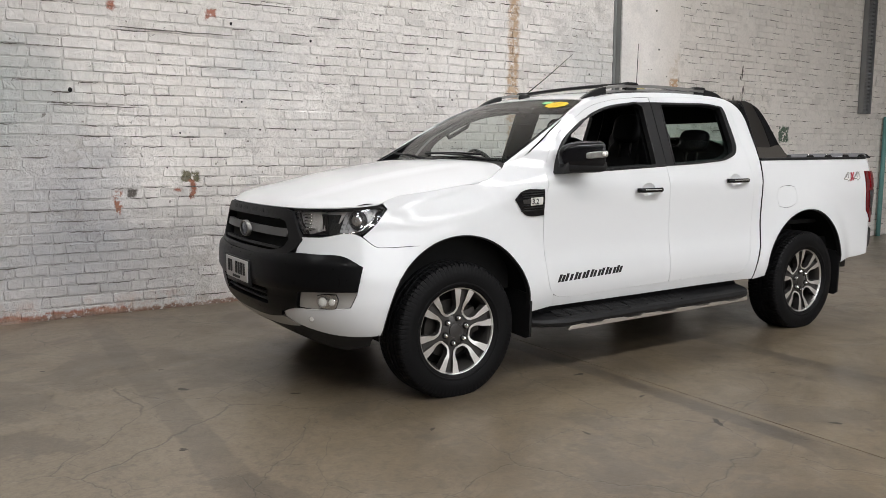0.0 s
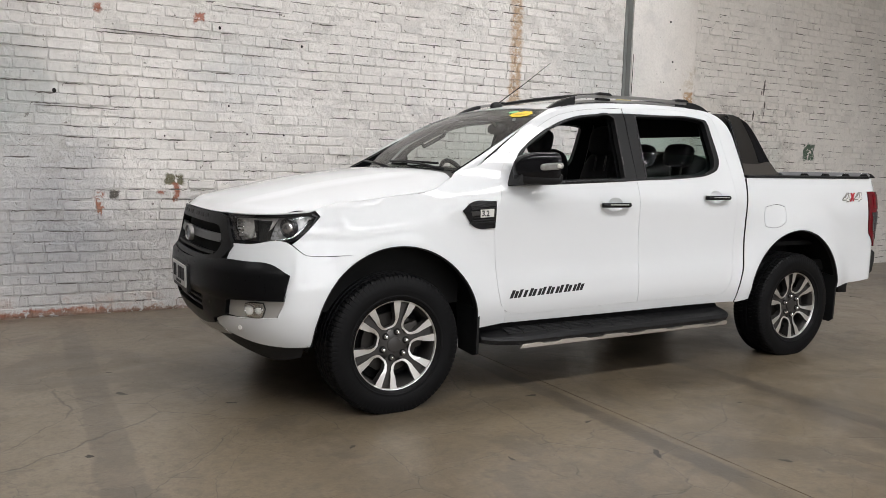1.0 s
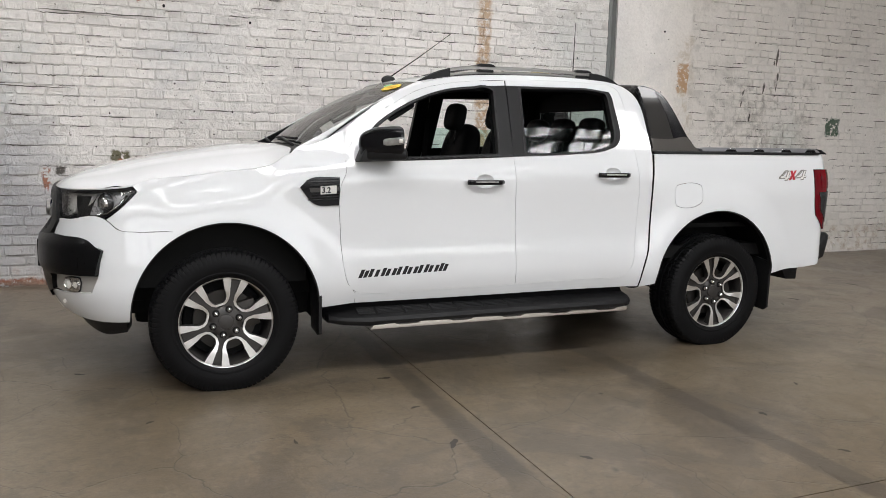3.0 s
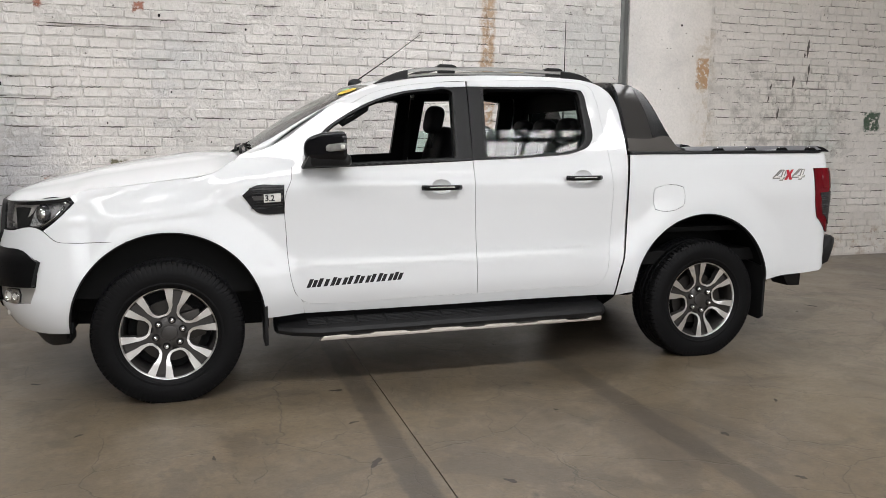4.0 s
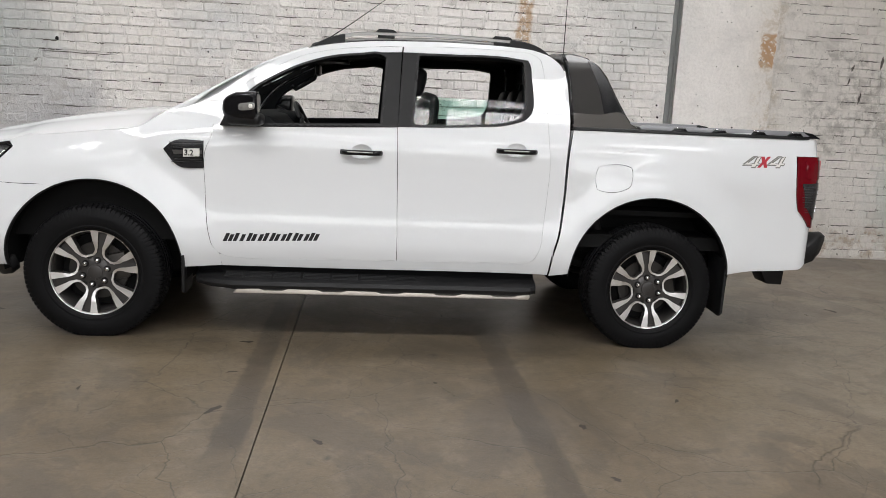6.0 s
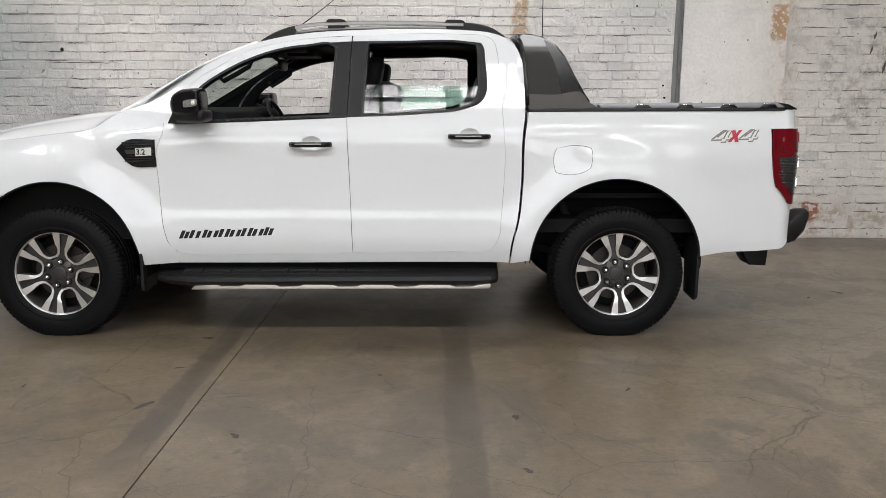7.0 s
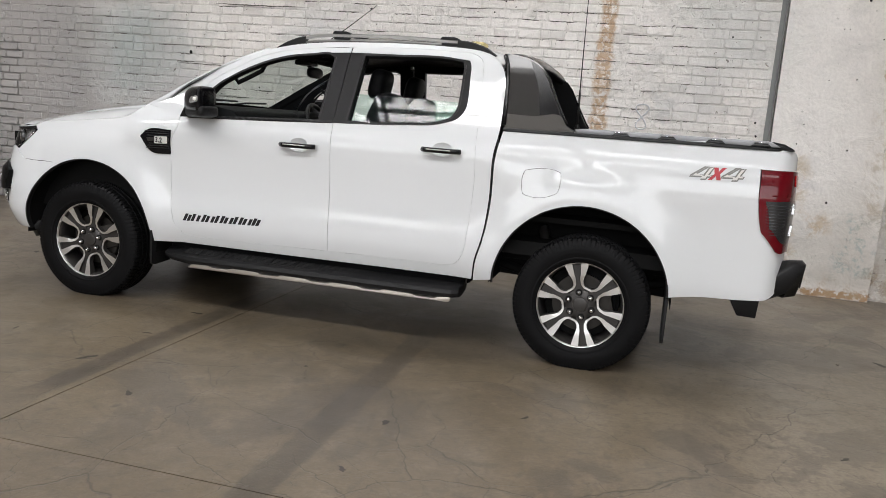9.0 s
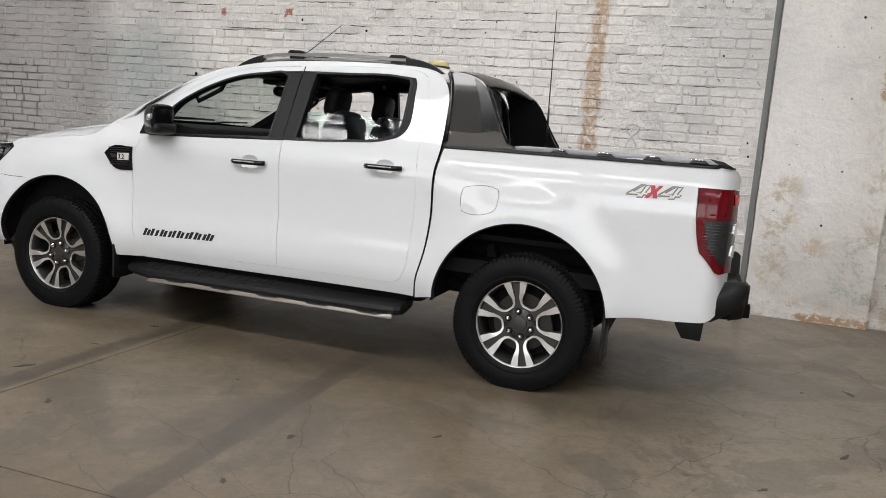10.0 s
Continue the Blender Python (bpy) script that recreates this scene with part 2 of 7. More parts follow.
        mk = maths(nt, "MULTIPLY", box_mask(nt, pos, x0, x1, z0, z1, 0.02, w3), ramp(nt, noise_node(nt, 24, 4, 0.6, pos), [(0.40, 0.0), (0.46, 1.0)]))
        col = mix(nt, mk, col, tint)
    # streaked stains on the pier and low on the wall
    streak = ramp(nt, noise_node(nt, 6.5, 8, 0.78, pos, 0.15), [(0.49, 0.0), (0.60, 0.70)])
    for x0, x1, z0, z1, tint in ((5.25, 5.56, 0.20, 0.75, (0.20, 0.33, 0.33)), (5.60, 5.92, 0.72, 0.98, (0.19, 0.35, 0.40)), (4.62, 4.90, 0.25, 1.25, (0.50, 0.38, 0.22)), (4.95, 5.15, 0.5, 0.75, (0.52, 0.38, 0.22)), (3.60, 3.85, 0.85, 1.3, (0.38, 0.45, 0.50)),
                                 (4.6, 5.6, 0.0, 0.18, (0.45, 0.32, 0.19)), (5.5, 9.5, 0.0, 0.35, (0.36, 0.26, 0.17)), (5.4, 5.7, 0.6, 2.6, (0.52, 0.44, 0.34)), (6.0, 7.6, 1.1, 2.2, (0.36, 0.34, 0.31)), (-2.2, 0.3, 0.0, 0.12, (0.40, 0.24, 0.17))):
        mk = maths(nt, "MULTIPLY", box_mask(nt, pos, x0, x1, z0, z1, 0.12, maths(nt, "MULTIPLY_ADD", chips, 0.2, -0.1)), streak)
        col = mix(nt, mk, col, tint)
    # small scattered chips and soot specks
    soot = ramp(nt, noise_node(nt, 21, 5, 0.6, pos, 0.3), [(0.665, 0.0), (0.69, 0.85 if not plain else 0.35)])
    col = mix(nt, soot, col, (0.11, 0.095, 0.08))
    col = mix(nt, ramp(nt, chips, [(0.70, 0.0), (0.73, 0.75 if not plain else 0.3)]), col, (0.20, 0.15, 0.12))
    if joint:
        dirt = ramp(nt, noise_node(nt, 3.2, 6, 0.75, pos), [(0.46, 0.0), (0.72, 0.60)])
        col = mix(nt, dirt, col, (0.36, 0.335, 0.305))
    col = mix(nt, ramp(nt, fine, [(0.42, 0.0), (0.72, 0.26)]), col, (0.42, 0.40, 0.375))
    lk.new(col, b.inputs["Base Color"])
    b.inputs["Roughness"].default_value = 0.62
    h = maths(nt, "ADD", maths(nt, "MULTIPLY", noise_node(nt, 13, 6, 0.65, pos, 0.5), 1.0), maths(nt, "MULTIPLY", fine, 0.22))
    if plain:
        h = noise_node(nt, 4.5, 4, 0.6, pos, 0.4)
    bump(nt, h, 1.0, 0.022 if not plain else 0.030, b)
    return m


def concrete_floor(name):
    m, nt, nd, lk, b = nodes_of(name)
    pos = world_pos(nt)
    big = noise_node(nt, 0.45, 5, 0.62, pos, 0.5)
    mid = noise_node(nt, 2.2, 6, 0.68, pos, 0.8)
    fine = noise_node(nt, 55, 5, 0.7, pos)
    col = mix(nt, ramp(nt, big, [(0.32, 0.0), (0.70, 1.0)]), (0.101, 0.076, 0.0455), (0.176, 0.137, 0.089))
    col = mix(nt, ramp(nt, mid, [(0.40, 0.0), (0.75, 0.55)]), col, (0.082, 0.068, 0.050))
    col = mix(nt, ramp(nt, noise_node(nt, 6.5, 4, 0.6, pos), [(0.50, 0.0), (0.70, 0.45)]), col, (0.215, 0.180, 0.135))
    # both ends of the floor painted lighter, as if more light fell there
    for x0, x1, brighten in ((-9.0, -0.95, 0.62), (3.9, 16.0, 0.85)):
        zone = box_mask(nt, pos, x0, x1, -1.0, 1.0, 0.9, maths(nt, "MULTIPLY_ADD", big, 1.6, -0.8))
        col = mix(nt, maths(nt, "MULTIPLY", zone, brighten), col, (0.222, 0.183, 0.135))
    # darker worn strips along the slab joints
    wob = maths(nt, "MULTIPLY_ADD", mid, 0.10, -0.05)
    sp = nd.new("ShaderNodeSeparateXYZ")
    lk.new(pos, sp.inputs[0])
    x = maths(nt, "ADD", sp.outputs[0], wob)
    y = sp.outputs[1]
    for cx, half, y0, y1, amount in ((0.985, 0.066, -2.7, 2.4, 0.72), (2.30, 0.075, -3.3, -0.2, 0.70), (-1.40, 0.09, -2.6, 2.4, 0.42), (3.9, 0.08, -3.0, 2.4, 0.2)):
        a = nt_clamp(nt, maths(nt, "MULTIPLY_ADD", maths(nt, "ABSOLUTE", maths(nt, "SUBTRACT", x, cx)), -60.0, half * 60 + 0.5))
        c = nt_clamp(nt, maths(nt, "MULTIPLY", maths(nt, "SUBTRACT", y, y0), 2.5))
        d = nt_clamp(nt, maths(nt, "MULTIPLY", maths(nt, "SUBTRACT", y1, y), 1.5))
        mk = maths(nt, "MULTIPLY", maths(nt, "MULTIPLY", a, c), maths(nt, "MULTIPLY", d, amount))
        mk = maths(nt, "MULTIPLY", mk, ramp(nt, noise_node(nt, 3.0, 4, 0.6, pos), [(0.25, 0.35), (0.6, 1.0)]))
        col = mix(nt, mk, col, (0.030, 0.025, 0.020))
    # old damp stains with a clear edge
    col = mix(nt, ramp(nt, noise_node(nt, 1.15, 7, 0.66, pos, 0.9), [(0.53, 0.0), (0.555, 0.42), (0.75, 0.60)]), col, (0.062, 0.051, 0.040))
    # thin wandering cracks
    off = nd.new("ShaderNodeVectorMath")
    off.operation = "MULTIPLY_ADD"
    nz = nd.new("ShaderNodeTexNoise")
    nz.inputs["Scale"].default_value = 3.2
    nz.inputs["Detail"].default_value = 7
    lk.new(pos, nz.inputs["Vector"])
    lk.new(nz.outputs["Color"], off.inputs[0])
    off.inputs[1].default_value = (0.26, 0.26, 0)
    lk.new(pos, off.inputs[2])
    height = fine
    for sc, width, gate in ((0.85, 0.0026, 0.31), (1.7, 0.0040, 0.36), (3.1, 0.0040, 0.50)):
        vo = nd.new("ShaderNodeTexVoronoi")
        vo.feature = "DISTANCE_TO_EDGE"
        vo.inputs["Scale"].default_value = sc
        lk.new(off.outputs[0], vo.inputs["Vector"])
        line = ramp(nt, vo.outputs[0], [(0.0, 1.0), (width, 0.0)])
        line = maths(nt, "MULTIPLY", line, ramp(nt, noise_node(nt, 1.1 / sc + 0.6, 3, 0.5, pos), [(gate, 0.0), (gate + 0.10, 1.0)]))
        col = mix(nt, maths(nt, "MULTIPLY", line, 0.72), col, (0.010, 0.008, 0.006))
        height = maths(nt, "SUBTRACT", height, maths(nt, "MULTIPLY", line, 0.8))
    # oil spots
    vs = nd.new("ShaderNodeTexVoronoi")
    vs.inputs["Scale"].default_value = 2.1
    vs.inputs["Randomness"].default_value = 1.0
    lk.new(off.outputs[0], vs.inputs["Vector"])
    spot = ramp(nt, vs.outputs["Distance"], [(0.030, 1.0), (0.075, 0.0)])
    spot = maths(nt, "MULTIPLY", spot, ramp(nt, noise_node(nt, 1.7, 2, 0.5, pos), [(0.50, 0.0), (0.58, 0.85)]))
    col = mix(nt, spot, col, (0.018, 0.016, 0.014))
    col = mix(nt, ramp(nt, fine, [(0.38, 0.0), (0.70, 0.42)]), col, (0.058, 0.048, 0.038))
    col = mix(nt, ramp(nt, noise_node(nt, 19, 6, 0.72, pos, 0.5), [(0.48, 0.0), (0.70, 0.62)]), col, (0.060, 0.049, 0.038))
    col = mix(nt, ramp(nt, noise_node(nt, 150, 3, 0.7, pos), [(0.55, 0.0), (0.75, 0.5)]), col, (0.24, 0.205, 0.165))
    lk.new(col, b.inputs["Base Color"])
    lk.new(maths(nt, "MULTIPLY_ADD", mid, 0.34, 0.17), b.inputs["Roughness"])
    b.inputs["Specular IOR Level"].default_value = 0.55
    bump(nt, height, 0.22, 0.004, b)
    return m


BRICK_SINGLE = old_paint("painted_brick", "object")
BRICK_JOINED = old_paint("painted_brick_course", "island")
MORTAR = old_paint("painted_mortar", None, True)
RENDER_COAT = old_paint("painted_cement", None, plain=True)
FLOOR = concrete_floor("worn_concrete")
# colour of the shadow lines painted under bricks, and of the cracks
SHADE_AND_CRACK = simple("joint_shade_and_crack", (0.115, 0.104, 0.092), 0.9, var=0.5, scale=25)
ANGLE = simple("dark_grey_angle", (0.22, 0.228, 0.222), 0.6, var=0.35, scale=14)
HALL_PAINT = simple("hall_wall_paint", (0.62, 0.605, 0.58), 0.7, var=0.25, scale=12)
DARK_BRICK = simple("dark_end_wall", (0.16, 0.15, 0.14), 0.8, var=0.3, scale=12)
ROOF_SHEET = simple("roof_sheet", (0.30, 0.30, 0.29), 0.6, var=0.2, scale=10)
TRUSS = simple("truss_steel", (0.05, 0.055, 0.055), 0.5, var=0.3, scale=15)


# ---- mesh helpers ----
def part(name, bm, material, parent=None, label="", smooth=False):
    me = bpy.data.meshes.new(name)
    if smooth:
        for f in bm.faces:
            f.smooth = True
    bm.to_mesh(me)
    bm.free()
    me.materials.append(material)
    if material is PAINT:
        me.materials.append(SEAM)
    else:
        me.materials.append(material)
    ob = new(name, me)
    ob.parent = parent
    if label:
        ob["label"] = label
    return ob


def S(v):
    v = np.clip(v, 0.0, 1.0)
    return v * v * (3 - 2 * v)


def curve(xs, ys):
    """A smooth monotone curve through the given knots."""
    xs, ys = np.array(xs, float), np.array(ys, float)
    h = np.diff(xs)
    d = np.diff(ys) / h
    m = np.zeros(len(xs))
    m[0], m[-1] = d[0], d[-1]
    for k in range(1, len(xs) - 1):
        if d[k - 1] * d[k] > 0:
            w1, w2 = 2 * h[k] + h[k - 1], h[k] + 2 * h[k - 1]
            m[k] = (w1 + w2) / (w1 / d[k - 1] + w2 / d[k])

    def f(x):
        x = min(max(float(x), xs[0]), xs[-1])
        k = min(int(np.searchsorted(xs, x, side="right")) - 1, len(h) - 1)
        t = (x - xs[k]) / h[k]
        return ((1 + 2 * t) * (1 - t) ** 2 * ys[k] + t * (1 - t) ** 2 * h[k] * m[k]
                + t * t * (3 - 2 * t) * ys[k + 1] + t * t * (t - 1) * h[k] * m[k + 1])
    return f


def rounded(pts, step=0.02, sharp=48):
    """A closed outline resampled densely; gentle bends become curves, corners stay."""
    p = [np.array(q, float) for q in pts]
    p = [q for k, q in enumerate(p) if np.linalg.norm(q - p[k - 1]) > 1e-6]
    n = len(p)
    tang = []
    for k in range(n):
        a, b = p[k] - p[k - 1], p[(k + 1) % n] - p[k]
        la, lb = np.linalg.norm(a), np.linalg.norm(b)
        cosang = float(a @ b / (la * lb + 1e-12))
        tang.append(None if cosang < math.cos(radians(sharp)) else (a / la * lb + b / lb * la) / (la + lb))
    out = []
    for k in range(n):
        a, b = p[k], p[(k + 1) % n]
        ln = np.linalg.norm(b - a)
        c = max(1, int(round(ln / step)))
        ta = tang[k] if tang[k] is not None else (b - a) / ln
        tb = tang[(k + 1) % n] if tang[(k + 1) % n] is not None else (b - a) / ln
        for q in range(c):
            t = q / c
            out.append((1 + 2 * t) * (1 - t) ** 2 * a + t * (1 - t) ** 2 * ln * ta + t * t * (3 - 2 * t) * b + t * t * (t - 1) * ln * tb)
    return np.array(out)


def inside(poly, pts):
    x, y = pts[:, 0], pts[:, 1]
    res = np.zeros(len(pts), bool)
    q = np.roll(poly, -1, axis=0)
    for (x1, y1), (x2, y2) in zip(poly, q):
        if y1 != y2:
            res ^= ((y1 > y) != (y2 > y)) & (x < (x2 - x1) * (y - y1) / (y2 - y1) + x1)
    return res


def inset(poly, d):
    """The outline moved inwards by d."""
    area = 0.5 * np.sum(poly[:, 0] * np.roll(poly[:, 1], -1) - np.roll(poly[:, 0], -1) * poly[:, 1])
    t = np.roll(poly, -1, axis=0) - np.roll(poly, 1, axis=0)
    t /= np.linalg.norm(t, axis=1)[:, None] + 1e-12
    nrm = np.stack([-t[:, 1], t[:, 0]], 1) * (1 if area > 0 else -1)
    return poly + nrm * d


def shell(outline, place, hint, step=0.03, lip=0.02, holes=(), seam=True, edge=0.006):
    """A curved sheet: the flat outline (less its holes) filled with a fine net, laid on the surface place(u, v), its edges turned in by lip."""
    from mathutils.geometry import delaunay_2d_cdt
    loops = [np.asarray(outline)] + [np.asarray(h) for h in holes]
    allb = np.concatenate(loops)
    lo, hi = allb.min(0), allb.max(0)
    gx, gy = np.meshgrid(np.arange(lo[0] + step / 2, hi[0], step), np.arange(lo[1] + step / 2, hi[1], step))
    g = np.stack([gx.ravel(), gy.ravel()], 1)
    keep = inside(loops[0], g)
    for h in loops[1:]:
        keep &= ~inside(h, g)
    g = g[keep]
    if len(g):
        d = np.full(len(g), 9.0)
        for q in allb:
            d = np.minimum(d, np.hypot(g[:, 0] - q[0], g[:, 1] - q[1]))
        g = g[d > step * 0.45]
    vs = [Vector(q) for q in np.concatenate([allb, g])]
    es, base = [], 0
    for lp in loops:
        es += [(base + k, base + (k + 1) % len(lp)) for k in range(len(lp))]
        base += len(lp)
    v2, _, faces, *_ = delaunay_2d_cdt(vs, es, [], 0, 1e-6)
    pts = np.array([[v.x, v.y] for v in v2])
    cent = np.array([pts[list(f)].mean(0) for f in faces])
    ok = inside(loops[0], cent)
    for h in loops[1:]:
        ok &= ~inside(h, cent)
    bm = bmesh.new()
    bv = [bm.verts.new(place(*q)) for q in pts]
    for f, good in zip(faces, ok):
        if good:
            try:
                bm.faces.new([bv[k] for k in f])
            except ValueError:
                pass
    for v in [v for v in bm.verts if not v.link_faces]:
        bm.verts.remove(v)
    bm.normal_update()
    bmesh.ops.recalc_face_normals(bm, faces=bm.faces)
    bm.normal_update()
    tot = sum((f.normal * f.calc_area() for f in bm.faces), Vector((0, 0, 0)))
    if tot.dot(Vector(hint)) < 0:
        bmesh.ops.reverse_faces(bm, faces=bm.faces)
        bm.normal_update()
    for f in bm.faces:
        f.smooth = True
    if lip:
        rim = [e for e in bm.edges if e.is_boundary]
        nor = {v: v.normal.copy() for e in rim for v in e.verts}
        ends = [(e, e.link_loops[0].vert, e.link_loops[0].link_loop_next.vert) for e in rim]
        tops = {v: v for v in nor}
        for depth, slot in (((edge, 0), (lip, 1)) if seam and lip > 0.007 else ((lip, 0),)):
            low = {v: bm.verts.new(v.co - n * depth) for v, n in nor.items()}
            for e, a, b in ends:
                e.smooth = False
                f = bm.faces.new((tops[b], tops[a], low[a], low[b]))
                f.smooth = True
                f.material_index = slot
            tops = low
    return bm


def solid(pts, lo, hi, axis="y"):
    """A flat outline in two axes pushed along the third: axis y takes (x, z), axis x takes (y, z), axis z takes (x, y)."""
    bm = bmesh.new()
    put = {"y": lambda p, d: (p[0], d, p[1]), "x": lambda p, d: (d, p[0], p[1]), "z": lambda p, d: (p[0], p[1], d)}[axis]
    a = [bm.verts.new(put(p, lo)) for p in pts]
    b = [bm.verts.new(put(p, hi)) for p in pts]
    n = len(pts)
    bm.faces.new(a)
    bm.faces.new(b[::-1])
    for k in range(n):
        bm.faces.new((a[k], b[k], b[(k + 1) % n], a[(k + 1) % n]))
    bmesh.ops.recalc_face_normals(bm, faces=bm.faces)
    return bm


def bevelled(bm, w, seg=2):
    bmesh.ops.bevel(bm, geom=[e for e in bm.edges if len(e.link_faces) == 2 and e.calc_face_angle(0) > 0.5], offset=w, segments=seg, profile=0.6, affect="EDGES", clamp_overlap=True)
    for f in bm.faces:
        f.smooth = True
    for e in bm.edges:
        if len(e.link_faces) == 2 and e.calc_face_angle(0) > 0.6:
            e.smooth = False
    return bm


def block(x0, x1, y0, y1, z0, z1, w=0.0):
    bm = solid([(x0, z0), (x1, z0), (x1, z1), (x0, z1)], y0, y1)
    return bevelled(bm, w) if w else bm


def ball(centre, size, u=20, v=12, power=1.0):
    """A rounded cushion; power under 1 makes it boxier."""
    bm = bmesh.new()
    bmesh.ops.create_uvsphere(bm, u_segments=u, v_segments=v, radius=1)
    for q in bm.verts:
        q.co = Vector([math.copysign(abs(c) ** power, c) * s + o for c, s, o in zip(q.co, size, centre)])
    for f in bm.faces:
        f.smooth = True
    return bm


def tube(pts, r, seg=10, r_end=None):
    """A round bar along the points."""
    bm = bmesh.new()
    pts = [Vector(p) for p in pts]
    rings = []
    for k, p in enumerate(pts):
        t = (pts[min(k + 1, len(pts) - 1)] - pts[max(k - 1, 0)]).normalized()
        a = t.cross(Vector((0, 0, 1)) if abs(t.z) < 0.9 else Vector((1, 0, 0))).normalized()
        b = t.cross(a)
        rr = r if r_end is None else r + (r_end - r) * k / (len(pts) - 1)
        rings.append([bm.verts.new(p + (a * math.cos(w) + b * math.sin(w)) * rr) for w in [2 * math.pi * q / seg for q in range(seg)]])
    for r0, r1 in zip(rings, rings[1:]):
        for q in range(seg):
            bm.faces.new((r0[q], r0[(q + 1) % seg], r1[(q + 1) % seg], r1[q]))
    bm.faces.new(rings[0][::-1])
    bm.faces.new(rings[-1])
    bmesh.ops.recalc_face_normals(bm, faces=bm.faces)
    for f in bm.faces:
        f.smooth = len(f.verts) == 4
    return bm


def lathe(prof, seg=48, closed=False):
    """A profile of (radius, y) turned about the y axis."""
    bm = bmesh.new()
    rings = [[bm.verts.new((r * math.cos(a), y, r * math.sin(a))) for a in [2 * math.pi * q / seg for q in range(seg)]] for r, y in prof]
    pairs = list(zip(rings, rings[1:])) + ([(rings[-1], rings[0])] if closed else [])
    for r0, r1 in pairs:
        for q in range(seg):
            bm.faces.new((r0[q], r0[(q + 1) % seg], r1[(q + 1) % seg], r1[q]))
    bmesh.ops.recalc_face_normals(bm, faces=bm.faces)
    for f in bm.faces:
        f.smooth = True
    for e in bm.edges:
        if len(e.link_faces) == 2 and e.calc_face_angle(0) > 0.7:
            e.smooth = False
    return bm


def strip(a, b):
    """A ruled sheet between two lines of points."""
    bm = bmesh.new()
    va, vb = [bm.verts.new(p) for p in a], [bm.verts.new(p) for p in b]
    for k in range(len(a) - 1):
        bm.faces.new((va[k], va[k + 1], vb[k + 1], vb[k])).smooth = True
    return bm


def join(dst, src):
    me = bpy.data.meshes.new("tmp")
    src.to_mesh(me)
    src.free()
    dst.from_mesh(me)
    bpy.data.meshes.remove(me)
    return dst


def empty(name, place=(0, 0, 0)):
    e = new(name)
    e.empty_display_size = 0.2
    e.location = place
    return e


# ---- the hall ----
floor = empty("floor")
tagged(floor, "worn stained grey-brown concrete warehouse floor with joints", "floor", kind="structure")
# slabs of the floor, parted by saw-cut joints 7 mm wide
XJ, YJ, G = 1.10, -2.87, 0.0030
SPANS_X = [(-9.0, XJ - G), (XJ + G, 15.0)]
SPANS_Y = [(-16.0, YJ - G), (YJ + G, WALL_Y + 0.05)]
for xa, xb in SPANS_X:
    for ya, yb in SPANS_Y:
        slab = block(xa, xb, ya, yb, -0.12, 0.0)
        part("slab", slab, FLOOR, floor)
part("joint_bed", block(-9.0, 15.0, -16.0, WALL_Y + 0.05, -0.20, -0.125), DARK, floor)

RX, RZ = -3.70, 1.85       # bricked-up recess at the far end
wall_bm = block(RX, 15.2, WALL_Y + 0.020, WALL_Y + 0.40, 0.0, ROOF_Z)
join(wall_bm, block(-9.2, RX, WALL_Y + 0.020, WALL_Y + 0.40, RZ, ROOF_Z))
join(wall_bm, block(-9.2, RX, WALL_Y + 0.075, WALL_Y + 0.40, 0.0, RZ))
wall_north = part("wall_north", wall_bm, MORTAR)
tagged(wall_north, "old brick wall with flaking white paint and stains", "wall", kind="structure")
# mortar and paint skin between the bricks, thicker in places
step_m = 0.03
nx, nz = int(17.2 / step_m), int(3.9 / step_m)
sheet_v, sheet_f = [], []
for b in range(nz + 1):
    for a in range(nx + 1):
        p = Vector((-6.6 + a * step_m, 0, b * step_m))
        y = WALL_Y + 0.0048 + 0.0075 * noise.noise(p * 1.25) + 0.0032 * noise.noise(p * 9.0)
        if p.x < RX and p.z < RZ:
            y += 0.055
        sheet_v.append((p.x, min(y, WALL_Y + 0.016 + (0.055 if p.x < RX and p.z < RZ else 0)), p.z))
for b in range(nz):
    for a in range(nx):
        q = b * (nx + 1) + a
        sheet_f.append((q, q + 1, q + nx + 2, q + nx + 1))
sheet = bpy.data.meshes.new("mortar_skin")
sheet.from_pydata(sheet_v, [], sheet_f)
sheet.materials.append(MORTAR)
sheet.polygons.foreach_set("use_smooth", [True] * len(sheet.polygons))
skin = new("mortar_skin", sheet)
skin.parent = wall_north
wa, wb, wc, wd_ = SOUTH_WIN
sw_bm = block(-9.2, 15.2, -16.4, -16.0, 0, wc)
for dims in ((-9.2, 15.2, -16.4, -16.0, wd_, ROOF_Z), (-9.2, wa, -16.4, -16.0, wc, wd_), (wb, 15.2, -16.4, -16.0, wc, wd_)):
    join(sw_bm, block(*dims))
tagged(part("wall_south", sw_bm, HALL_PAINT), "pale painted wall with tall steel windows", "wall", kind="structure")
bars = bmesh.new()
for k in range(13):
    x = wa + (wb - wa) * k / 12
    w = 0.14 if k % 3 == 0 else 0.035
    join(bars, block(x - w, x + w, -16.02, -15.95, wc, wd_))
for k in range(8):
    z = wc + (wd_ - wc) * k / 7
    join(bars, block(wa, wb, -16.01, -15.96, z - 0.03, z + 0.03))
tagged(part("window_1", bars, TRUSS), "dark steel bars of the tall hall windows", "window", kind="structure")
for name, dims in (("wall_west", (-9.4, -9.0, -16.0, WALL_Y, 0, ROOF_Z)), ("wall_east", (15.0, 15.4, -16.0, WALL_Y, 0, ROOF_Z))):
    tagged(part(name, block(*dims), DARK_BRICK if name == "wall_west" else HALL_PAINT), "plain painted end wall of the hall", "wall", kind="structure")

